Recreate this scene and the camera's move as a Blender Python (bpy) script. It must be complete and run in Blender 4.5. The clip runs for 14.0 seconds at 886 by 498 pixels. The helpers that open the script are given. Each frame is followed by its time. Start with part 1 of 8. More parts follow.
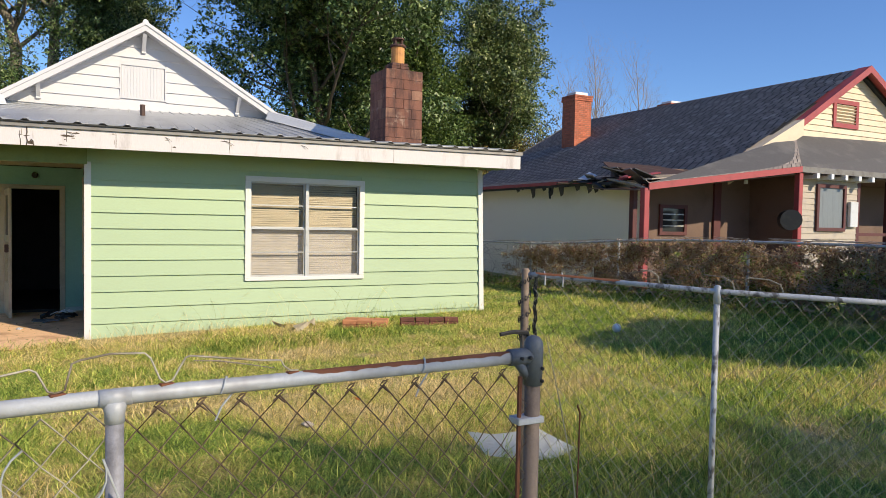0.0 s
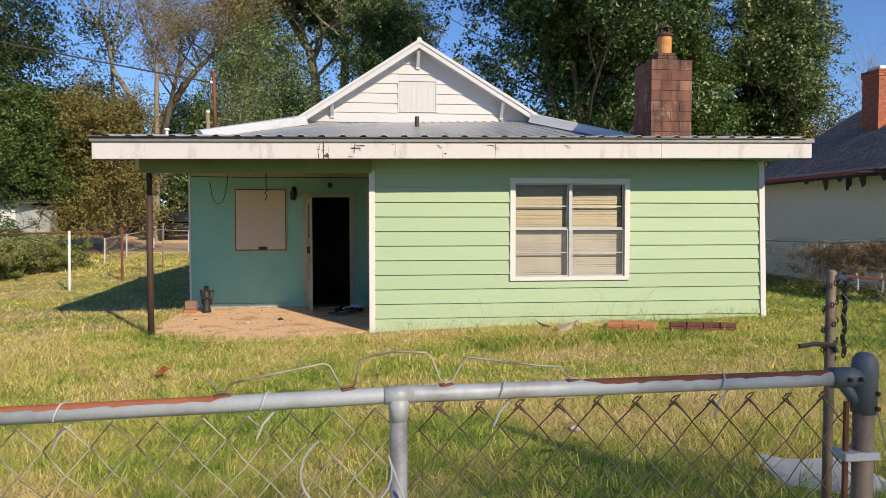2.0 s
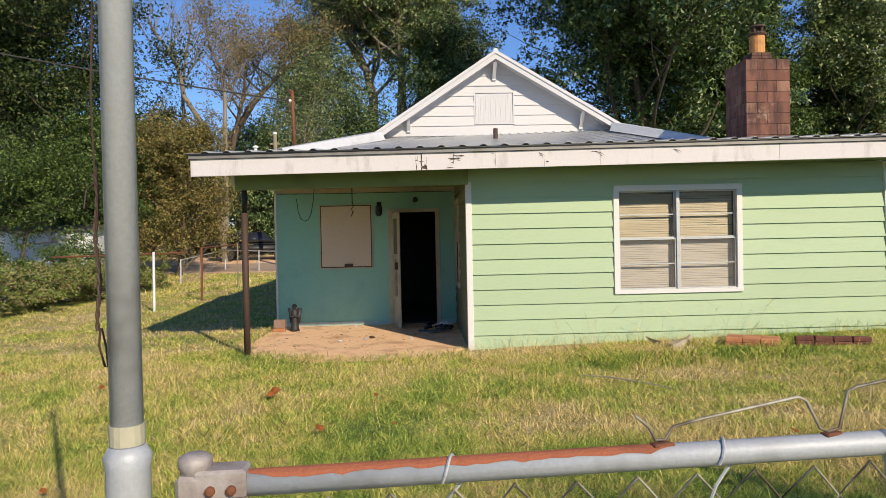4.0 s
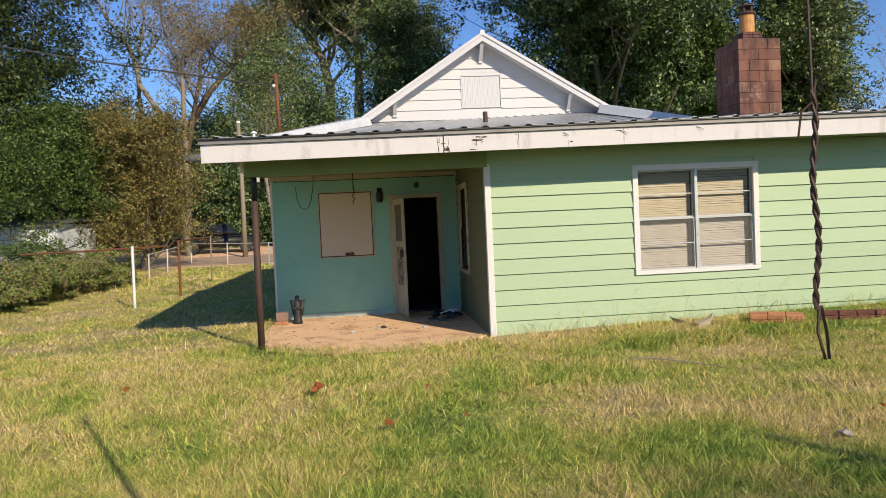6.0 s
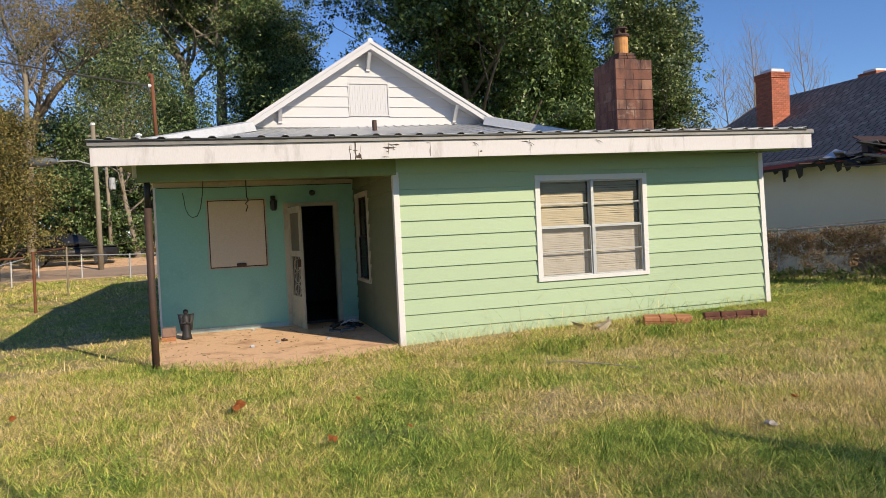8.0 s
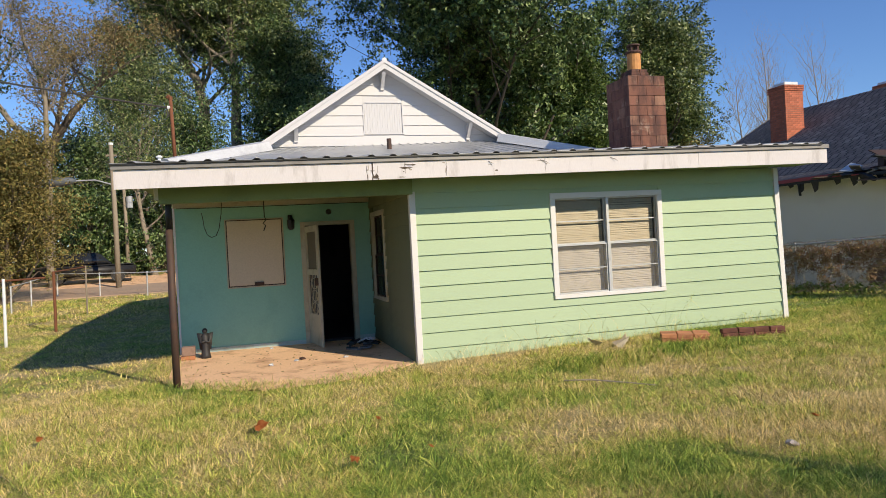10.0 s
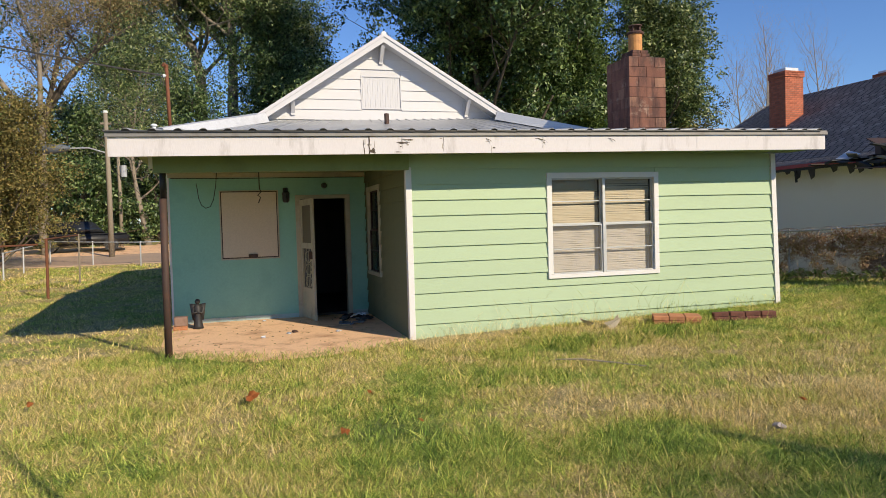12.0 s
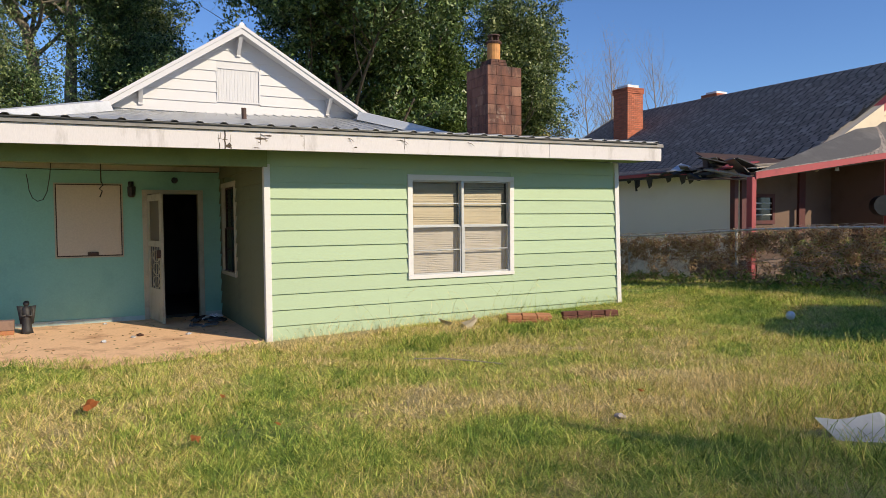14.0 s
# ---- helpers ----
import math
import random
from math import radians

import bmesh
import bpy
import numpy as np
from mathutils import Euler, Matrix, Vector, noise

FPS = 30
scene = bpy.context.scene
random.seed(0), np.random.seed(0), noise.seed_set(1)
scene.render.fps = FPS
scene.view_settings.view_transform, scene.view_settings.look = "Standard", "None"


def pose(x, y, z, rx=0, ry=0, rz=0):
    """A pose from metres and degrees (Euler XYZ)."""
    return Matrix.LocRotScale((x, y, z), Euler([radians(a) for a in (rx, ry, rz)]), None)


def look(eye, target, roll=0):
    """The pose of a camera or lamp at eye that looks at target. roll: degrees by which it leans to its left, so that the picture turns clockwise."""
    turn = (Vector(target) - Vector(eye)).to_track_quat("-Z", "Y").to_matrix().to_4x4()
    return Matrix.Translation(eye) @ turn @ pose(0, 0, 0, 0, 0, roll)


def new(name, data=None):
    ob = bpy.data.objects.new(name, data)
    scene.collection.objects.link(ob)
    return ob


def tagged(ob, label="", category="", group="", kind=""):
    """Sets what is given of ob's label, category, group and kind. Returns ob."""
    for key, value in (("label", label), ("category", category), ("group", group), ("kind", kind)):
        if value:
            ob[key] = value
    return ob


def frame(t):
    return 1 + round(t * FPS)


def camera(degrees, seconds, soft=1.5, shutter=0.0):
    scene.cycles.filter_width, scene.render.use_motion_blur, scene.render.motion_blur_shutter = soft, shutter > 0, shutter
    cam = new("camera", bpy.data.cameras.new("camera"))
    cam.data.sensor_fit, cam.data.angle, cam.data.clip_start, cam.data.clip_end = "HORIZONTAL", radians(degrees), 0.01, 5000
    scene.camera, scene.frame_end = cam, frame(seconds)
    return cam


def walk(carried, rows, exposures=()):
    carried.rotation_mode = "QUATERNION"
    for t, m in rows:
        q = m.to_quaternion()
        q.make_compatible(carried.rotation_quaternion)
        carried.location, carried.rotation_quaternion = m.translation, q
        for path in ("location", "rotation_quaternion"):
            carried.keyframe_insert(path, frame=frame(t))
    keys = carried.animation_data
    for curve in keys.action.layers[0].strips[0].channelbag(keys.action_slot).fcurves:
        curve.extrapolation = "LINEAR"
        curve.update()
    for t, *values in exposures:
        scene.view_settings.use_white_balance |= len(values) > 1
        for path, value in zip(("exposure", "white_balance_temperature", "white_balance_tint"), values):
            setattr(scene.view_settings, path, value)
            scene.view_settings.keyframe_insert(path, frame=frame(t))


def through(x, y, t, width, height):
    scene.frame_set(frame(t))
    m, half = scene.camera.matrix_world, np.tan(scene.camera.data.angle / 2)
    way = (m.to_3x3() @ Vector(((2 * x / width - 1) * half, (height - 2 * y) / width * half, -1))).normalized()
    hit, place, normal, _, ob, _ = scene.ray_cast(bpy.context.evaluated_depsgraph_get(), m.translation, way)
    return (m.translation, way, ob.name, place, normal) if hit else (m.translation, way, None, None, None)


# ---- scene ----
cam = camera(64.8, 14.0, soft=0.6)
PATH = [
    (0, (-0.098, -9.9, 1.576), (0.828, -8.129, 1.499), 1.1),
    (0.5, (-0.07, -9.868, 1.586), (0.417, -7.93, 1.507), 0.7),
    (1, (-0.015, -9.836, 1.577), (0.27, -7.857, 1.507), 0.2),
    (1.5, (-0.006, -9.804, 1.57), (0.225, -7.819, 1.488), -0.1),
    (2, (-0.101, -9.771, 1.565), (0.123, -7.785, 1.483), -0.0),
    (2.5, (-0.266, -9.73, 1.556), (-0.025, -7.745, 1.501), -0.8),
    (3, (-0.364, -9.634, 1.516), (-0.132, -7.648, 1.46), -1.0),
    (3.5, (-0.483, -9.441, 1.522), (-0.359, -7.446, 1.475), -1.2),
    (3.7, (-0.559, -9.399, 1.519), (-0.488, -7.4, 1.49), -1.2),
    (5.8, (-1.441, -9.021, 1.496), (-1.308, -7.028, 1.411), -2.7),
    (6, (-1.53, -9.018, 1.496), (-1.327, -7.029, 1.426), -2.6),
    (6.5, (-1.697, -8.895, 1.502), (-1.428, -6.914, 1.456), -1.8),
    (7, (-1.813, -8.746, 1.525), (-1.506, -6.772, 1.438), -1.3),
    (7.5, (-1.966, -8.777, 1.505), (-1.46, -6.844, 1.411), -2.2),
    (7.7, (-2.045, -8.803, 1.501), (-1.459, -6.892, 1.423), -2.6),
    (9.8, (-2.164, -8.86, 1.555), (-1.618, -6.936, 1.541), -2.7),
    (10, (-2.15, -8.871, 1.558), (-1.598, -6.949, 1.542), -3.1),
    (10.5, (-2.148, -8.87, 1.557), (-1.596, -6.948, 1.531), -3.6),
    (11, (-2.135, -8.867, 1.548), (-1.612, -6.937, 1.511), -2.8),
    (11.5, (-2.141, -8.855, 1.544), (-1.619, -6.925, 1.475), -1.7),
    (12, (-2.148, -8.855, 1.538), (-1.584, -6.937, 1.459), -1.6),
    (12.5, (-2.151, -8.864, 1.539), (-1.559, -6.955, 1.466), -1.7),
    (13, (-2.165, -8.849, 1.541), (-1.578, -6.937, 1.493), -1.5),
    (13.5, (-2.166, -8.836, 1.544), (-1.563, -6.929, 1.505), -0.9),
    (14, (-2.153, -8.85, 1.53), (-1.22, -7.083, 1.447), -0.5),
]
walk(cam, [(t, look(eye, target, roll)) for t, eye, target, roll in PATH],
     [(0.0, 0.18), (0.5, 0.07), (1.0, 0.0), (14.0, 0.0)])

# ---- world, sun ----
SUN_TO = Vector((0.535, -1.0, 0.63)).normalized()
world = bpy.data.worlds.new("sky")
scene.world = world
world.use_nodes = True
wn = world.node_tree
sky = wn.nodes.new("ShaderNodeTexSky")
sky.sky_type = "NISHITA"
sky.sun_disc = False
sky.sun_elevation = math.asin(SUN_TO.z)
sky.sun_rotation = math.atan2(SUN_TO.x, SUN_TO.y)
sky.air_density, sky.dust_density, sky.ozone_density = 1.0, 0.0, 3.0
back = wn.nodes["Background"]
back.inputs[1].default_value = 0.102
tint = wn.nodes.new("ShaderNodeMix")
tint.data_type, tint.blend_type = "RGBA", "MULTIPLY"
tint.inputs[0].default_value = 1.0
tint.inputs[7].default_value = (0.80, 1.0, 1.36, 1)
wn.links.new(sky.outputs[0], tint.inputs[6])
wn.links.new(tint.outputs[2], back.inputs[0])
sun = new("sun", bpy.data.lights.new("sun", "SUN"))
sun.data.energy = 5.1
sun.data.angle = radians(0.55)
sun.data.color = (1.0, 0.86, 0.64)
sun.matrix_world = look(SUN_TO * 50, (0, 0, 0))
scene.view_settings.exposure = 0.0

# ---- helpers of this scene ----
V = Vector


def thing(name, label, category, at=(0, 0, 0), group="", kind=""):
    ob = new(name)
    ob.location = at
    ob.empty_display_size = 0.2
    return tagged(ob, label, category, group, kind)


def finish(bm, name, material, smooth=False):
    me = bpy.data.meshes.new(name)
    bmesh.ops.recalc_face_normals(bm, faces=bm.faces)
    bm.to_mesh(me)
    bm.free()
    me.materials.append(material)
    if smooth:
        for p in me.polygons:
            p.use_smooth = True
    return me


def part(name, bm, material, parent=None, label="", smooth=False, kind="", category=""):
    """One mesh object from a bmesh, in the parent's own coordinates."""
    me = bm if isinstance(bm, bpy.types.Mesh) else finish(bm, name, material, smooth)
    ob = new(name, me)
    if parent:
        ob.parent = parent
    return tagged(ob, label, category, "", kind)


def box(bm, x0, x1, y0, y1, z0, z1, bevel=0.0, m=None):
    r = bmesh.ops.create_cube(bm, size=1.0)
    vs = r["verts"]
    for v in vs:
        v.co = V((x0 + (v.co.x + 0.5) * (x1 - x0), y0 + (v.co.y + 0.5) * (y1 - y0), z0 + (v.co.z + 0.5) * (z1 - z0)))
    if m is not None:
        bmesh.ops.transform(bm, matrix=m, verts=vs)
    if bevel:
        es = list({e for v in vs for e in v.link_edges})
        bmesh.ops.bevel(bm, geom=es, offset=bevel, segments=1, affect="EDGES", profile=0.5)
    return bm


def boxes(*rows, bevel=0.0):
    bm = bmesh.new()
    for r in rows:
        box(bm, *r, bevel=bevel)
    return bm


def hexa(bm, pts):
    """A solid from eight corners: four below, four above, both in the same turn."""
    vs = [bm.verts.new(p) for p in pts]
    for f in ((3, 2, 1, 0), (4, 5, 6, 7), (0, 1, 5, 4), (1, 2, 6, 5), (2, 3, 7, 6), (3, 0, 4, 7)):
        bm.faces.new([vs[i] for i in f])
    return bm


def plate(bm, pts, thick):
    """A polygon given a thickness along its normal, downwards."""
    n = (V(pts[1]) - V(pts[0])).cross(V(pts[2]) - V(pts[0])).normalized()
    if n.z < 0:
        n = -n
    top = [bm.verts.new(p) for p in pts]
    low = [bm.verts.new(V(p) - n * thick) for p in pts]
    bm.faces.new(top)
    bm.faces.new(low[::-1])
    k = len(pts)
    for i in range(k):
        bm.faces.new((top[i], low[i], low[(i + 1) % k], top[(i + 1) % k]))
    return bm


def tube(bm, pts, radii, sides=8, cap=True):
    """A tapered tube along points."""
    pts = [V(p) for p in pts]
    if not hasattr(radii, "__len__"):
        radii = [radii] * len(pts)
    rings = []
    side = None
    for i, p in enumerate(pts):
        d = (pts[min(i + 1, len(pts) - 1)] - pts[max(i - 1, 0)])
        d = d.normalized() if d.length > 1e-9 else V((0, 0, 1))
        if side is None:
            side = d.orthogonal().normalized()
        else:
            side = (side - d * side.dot(d))
            side = side.normalized() if side.length > 1e-6 else d.orthogonal().normalized()
        up = d.cross(side)
        rings.append([bm.verts.new(p + (side * math.cos(a) + up * math.sin(a)) * radii[i]) for a in (2 * math.pi * k / sides for k in range(sides))])
    for a, b in zip(rings, rings[1:]):
        for k in range(sides):
            bm.faces.new((a[k], a[(k + 1) % sides], b[(k + 1) % sides], b[k]))
    if cap:
        bm.faces.new(rings[0][::-1])
        bm.faces.new(rings[-1])
    return bm


def tubed(pts, radii, sides=8):
    return tube(bmesh.new(), pts, radii, sides)


def raw_mesh(name, verts, quads, material, tris=False):
    """A mesh from arrays: n x 3 places and m x 4 (or m x 3) indices."""
    verts, quads = np.asarray(verts, np.float32), np.asarray(quads, np.int32)
    k = quads.shape[1]
    me = bpy.data.meshes.new(name)
    me.vertices.add(len(verts))
    me.vertices.foreach_set("co", verts.ravel())
    me.loops.add(quads.size)
    me.loops.foreach_set("vertex_index", quads.ravel())
    me.polygons.add(len(quads))
    me.polygons.foreach_set("loop_start", np.arange(0, quads.size, k, dtype=np.int32))
    me.update(calc_edges=True)
    me.materials.append(material)
    return me


def wires(rows, radius, sides=3):
    """Arrays of thin straight-segmented wires; rows are polylines of one length (n x k x 3)."""
    rows = np.asarray(rows, np.float64)
    n, k, _ = rows.shape
    d = np.gradient(rows, axis=1)
    d /= np.linalg.norm(d, axis=2, keepdims=True) + 1e-9
    ref = np.where(np.abs(d[..., 2:3]) > 0.9, np.array([1.0, 0, 0]), np.array([0, 0, 1.0]))
    s = np.cross(d, ref)
    s /= np.linalg.norm(s, axis=2, keepdims=True) + 1e-9
    u = np.cross(d, s)
    ang = 2 * np.pi * np.arange(sides) / sides
    v = rows[:, :, None, :] + radius * (np.cos(ang)[None, None, :, None] * s[:, :, None, :] + np.sin(ang)[None, None, :, None] * u[:, :, None, :])
    idx = np.arange(n * k * sides).reshape(n, k, sides)
    a, b = idx[:, :-1], idx[:, 1:]
    q = np.stack([a, np.roll(a, -1, 2), np.roll(b, -1, 2), b], -1).reshape(-1, 4)
    return v.reshape(-1, 3), q


# ---- materials ----
def nodes_of(name):
    m = bpy.data.materials.new(name)
    m.use_nodes = True
    nt = m.node_tree
    return m, nt, nt.nodes["Principled BSDF"]


def N(nt, kind, **inputs):
    n = nt.nodes.new(kind)
    for k, v in inputs.items():
        n.inputs[k.replace("_", " ")].default_value = v
    return n


def ramp(nt, fac, stops):
    r = nt.nodes.new("ShaderNodeValToRGB")
    e = r.color_ramp.elements
    while len(e) > len(stops):
        e.remove(e[-1])
    while len(e) < len(stops):
        e.new(0.5)
    for el, (p, c) in zip(e, stops):
        el.position, el.color = p, (*c, 1) if len(c) == 3 else c
    nt.links.new(fac, r.inputs[0])
    return r.outputs[0]


def coords(nt, scale=(1, 1, 1), kind="Object"):
    t = nt.nodes.new("ShaderNodeTexCoord")
    m = nt.nodes.new("ShaderNodeMapping")
    m.inputs["Scale"].default_value = scale
    nt.links.new(t.outputs[kind], m.inputs[0])
    return m.outputs[0]


def noise_tex(nt, vec, scale, detail=4, rough=0.6):
    n = N(nt, "ShaderNodeTexNoise", Scale=scale, Detail=detail, Roughness=rough)
    nt.links.new(vec, n.inputs["Vector"])
    return n.outputs[0]


def mix(nt, fac, a, b, mode="MIX"):
    m = nt.nodes.new("ShaderNodeMix")
    m.data_type, m.blend_type = "RGBA", mode
    for sock, v in ((m.inputs[0], fac), (m.inputs[6], a), (m.inputs[7], b)):
        if isinstance(v, bpy.types.NodeSocket):
            nt.links.new(v, sock)
        else:
            sock.default_value = v if not isinstance(v, tuple) else (*v[:3], 1)
    return m.outputs[2]


def bump(nt, bsdf, height, strength=0.3, dist=0.01):
    b = N(nt, "ShaderNodeBump", Strength=strength, Distance=dist)
    nt.links.new(height, b.inputs["Height"])
    nt.links.new(b.outputs[0], bsdf.inputs["Normal"])


def weathered(name, base, dirt, rough=0.6, metal=0.0, scale=3.0, amount=(0.5, 0.75), grain=60.0, stretch=(1, 1, 1), bump_by=0.25, island=0.0, fine=0.12):
    """Paint, wood, masonry or metal with stains at one scale and grain at another."""
    m, nt, b = nodes_of(name)
    vec = coords(nt, stretch)
    big = noise_tex(nt, vec, scale, 6, 0.65)
    small = noise_tex(nt, vec, grain, 3, 0.6)
    stain = ramp(nt, big, [(amount[0], (0, 0, 0)), (amount[1], (1, 1, 1))])
    col = mix(nt, stain, base, dirt)
    shade = ramp(nt, small, [(0.3, (1 - fine,) * 3), (0.7, (1, 1, 1))])
    col = mix(nt, 1.0, col, shade, "MULTIPLY")
    if island:
        o = nt.nodes.new("ShaderNodeObjectInfo")
        tone = ramp(nt, o.outputs["Random"], [(0, (1 - island,) * 3), (1, (1, 1, 1))])
        col = mix(nt, 1.0, col, tone, "MULTIPLY")
    nt.links.new(col, b.inputs["Base Color"])
    b.inputs["Roughness"].default_value = rough
    b.inputs["Metallic"].default_value = metal
    bump(nt, b, small, bump_by, 0.004)
    return m


def leafy(name, stops, through=0.35, rough=0.5, patch=None, gloss=0.18):
    """Leaves: colour by island, light passing through."""
    m, nt, b = nodes_of(name)
    g = nt.nodes.new("ShaderNodeNewGeometry")
    col = ramp(nt, g.outputs["Random Per Island"], stops)
    if patch:
        n = noise_tex(nt, coords(nt), patch[0], 3)
        col = mix(nt, ramp(nt, n, [(patch[2], (0, 0, 0)), (patch[3], (1, 1, 1))]), col, patch[1])
    nt.links.new(col, b.inputs["Base Color"])
    b.inputs["Roughness"].default_value = rough
    b.inputs["Specular IOR Level"].default_value = gloss
    t = nt.nodes.new("ShaderNodeBsdfTranslucent")
    nt.links.new(col, t.inputs[0])
    ms = nt.nodes.new("ShaderNodeMixShader")
    ms.inputs[0].default_value = through
    out = nt.nodes["Material Output"]
    nt.links.new(b.outputs[0], ms.inputs[1])
    nt.links.new(t.outputs[0], ms.inputs[2])
    nt.links.new(ms.outputs[0], out.inputs[0])
    return m


def glass_mat(name, tint=(1, 1, 1), clear=0.75, film=(0.02, 0.025, 0.03), rough=0.06):
    m, nt, b = nodes_of(name)
    b.inputs["Roughness"].default_value = rough
    b.inputs["Base Color"].default_value = (*film, 1)
    t = nt.nodes.new("ShaderNodeBsdfTransparent")
    t.inputs[0].default_value = (*tint, 1)
    ms = nt.nodes.new("ShaderNodeMixShader")
    ms.inputs[0].default_value = clear
    out = nt.nodes["Material Output"]
    nt.links.new(b.outputs[0], ms.inputs[1])
    nt.links.new(t.outputs[0], ms.inputs[2])
    nt.links.new(ms.outputs[0], out.inputs[0])
    return m


M_GREEN = weathered("mint_siding_paint", (0.39, 0.50, 0.31), (0.31, 0.41, 0.25), 0.55, scale=1.2, amount=(0.62, 0.9), grain=90, stretch=(0.3, 1, 1), bump_by=0.2, island=0.07, fine=0.06)
M_TEAL = weathered("teal_wall_paint", (0.25, 0.53, 0.42), (0.19, 0.41, 0.33), 0.6, scale=1.6, amount=(0.5, 0.85), grain=50, bump_by=0.25, fine=0.10)
M_WHITE = weathered("white_trim_paint", (0.70, 0.68, 0.66), (0.55, 0.52, 0.46), 0.55, scale=2.2, amount=(0.6, 0.85), grain=70, bump_by=0.2, fine=0.06)
M_FASCIA = weathered("worn_white_fascia_paint", (0.64, 0.60, 0.60), (0.33, 0.29, 0.27), 0.6, scale=2.0, amount=(0.54, 0.80), grain=40, stretch=(2.5, 1, 0.6), bump_by=0.3, fine=0.08)
M_ROT = weathered("rotten_wood", (0.10, 0.075, 0.055), (0.04, 0.03, 0.025), 0.95, scale=20, grain=150, bump_by=0.6)
M_CREAMDIRT = weathered("bare_grey_wood", (0.36, 0.31, 0.26), (0.22, 0.18, 0.15), 0.9, scale=12, grain=100, stretch=(0.3, 1, 1))
M_GABLE = weathered("white_gable_paint", (0.54, 0.53, 0.54), (0.50, 0.49, 0.48), 0.55, scale=1.5, amount=(0.6, 0.9), grain=70, bump_by=0.15, fine=0.05)
# Olive copy of the lapped siding with the porch side's shade in the colour
M_SIDEWALL = weathered("shaded_olive_siding_paint", (0.165, 0.18, 0.095), (0.11, 0.12, 0.065), 0.7, scale=1.5, grain=50, island=0.08)
M_SKIRT = weathered("pale_teal_skirting", (0.42, 0.55, 0.52), (0.25, 0.30, 0.28), 0.6, scale=5, grain=60)
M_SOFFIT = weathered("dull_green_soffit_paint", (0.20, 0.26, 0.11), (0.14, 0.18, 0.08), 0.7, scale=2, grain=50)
M_CREAM = weathered("cream_trim_paint", (0.46, 0.43, 0.31), (0.30, 0.27, 0.19), 0.6, scale=3, grain=60)
M_BOARD = weathered("beige_board_paint", (0.62, 0.54, 0.40), (0.52, 0.44, 0.31), 0.65, scale=1.5, grain=40)
M_METALROOF = weathered("galvanised_roof_sheet", (0.50, 0.51, 0.52), (0.33, 0.33, 0.33), 0.45, 0.55, scale=1.4, grain=30, stretch=(1, 0.3, 1))
M_TRIMGREY = weathered("pale_grey_trim_metal", (0.62, 0.63, 0.65), (0.48, 0.48, 0.49), 0.5, 0.2, scale=2, grain=40)
M_FLASH = weathered("grey_edge_flashing", (0.20, 0.19, 0.18), (0.10, 0.085, 0.075), 0.6, 0.3, scale=4, grain=60)
M_DARKMETAL = weathered("rust_dark_metal", (0.075, 0.045, 0.035), (0.12, 0.055, 0.035), 0.7, 0.2, scale=6, grain=120)
M_RUST = weathered("rusty_iron", (0.20, 0.075, 0.035), (0.11, 0.04, 0.025), 0.85, 0.1, scale=14, grain=200, bump_by=0.4)
M_RUSTBRIGHT = weathered("flaking_orange_rust", (0.36, 0.115, 0.055), (0.18, 0.06, 0.035), 0.9, scale=20, grain=200, bump_by=0.5)
M_GALV = weathered("galvanised_steel", (0.45, 0.47, 0.50), (0.25, 0.245, 0.25), 0.55, 0.15, scale=10, grain=160, bump_by=0.15)
M_WIRE = weathered("dull_zinc_wire", (0.46, 0.42, 0.33), (0.12, 0.09, 0.06), 0.55, 0.15, amount=(0.42, 0.66), scale=7, grain=120, bump_by=0.1)
# Rusty copy of the zinc wire, with the right section's shade in the colour
M_WIREDARK = weathered("shaded_rusty_wire", (0.15, 0.10, 0.065), (0.34, 0.29, 0.21), 0.7, 0.1, scale=4, amount=(0.5, 0.75), grain=120, bump_by=0.1)
M_MOTTLED = weathered("mottled_peeling_zinc", (0.50, 0.50, 0.52), (0.13, 0.12, 0.12), 0.6, 0.1, scale=26, amount=(0.50, 0.60), grain=160, stretch=(1, 1, 0.5))
M_POSTGREY = weathered("dull_grey_post_zinc", (0.27, 0.27, 0.30), (0.15, 0.145, 0.155), 0.6, 0.1, scale=16, amount=(0.42, 0.66), grain=140)
M_CLAMP = weathered("weathered_brown_zinc", (0.40, 0.36, 0.34), (0.22, 0.17, 0.15), 0.6, 0.1, scale=14, amount=(0.42, 0.7), grain=140)
M_CASTGREY = weathered("dark_cast_fitting", (0.13, 0.145, 0.165), (0.08, 0.08, 0.085), 0.6, 0.2, scale=12, grain=120)
M_DARKSTEEL = weathered("dark_oiled_steel", (0.035, 0.035, 0.038), (0.07, 0.06, 0.055), 0.6, 0.3, scale=12, grain=120)
# Brown paint, darkened to carry the porch's shade in the colour
M_BROWNWALL = weathered("shaded_brown_porch_wall", (0.165, 0.105, 0.078), (0.105, 0.068, 0.05), 0.8, scale=1.2, grain=40)
# Front siding, dulled so that the porch roof's shade is in its colour
M_NSIDING = weathered("shaded_cream_siding", (0.46, 0.40, 0.33), (0.34, 0.30, 0.27), 0.8, scale=2.2, grain=60)
M_CURTAIN = weathered("grey_curtain_behind_glass", (0.20, 0.215, 0.23), (0.13, 0.14, 0.15), 0.25, scale=2, grain=30, stretch=(6, 1, 0.4), bump_by=0.05)
M_BLACK = weathered("black_plastic", (0.012, 0.012, 0.013), (0.03, 0.028, 0.025), 0.5, scale=8, grain=80)
M_DIRT = weathered("red_dirt_on_slab", (0.95, 0.61, 0.36), (0.50, 0.27, 0.15), 0.9, scale=2.2, amount=(0.50, 0.70), grain=35, bump_by=0.12, fine=0.16)
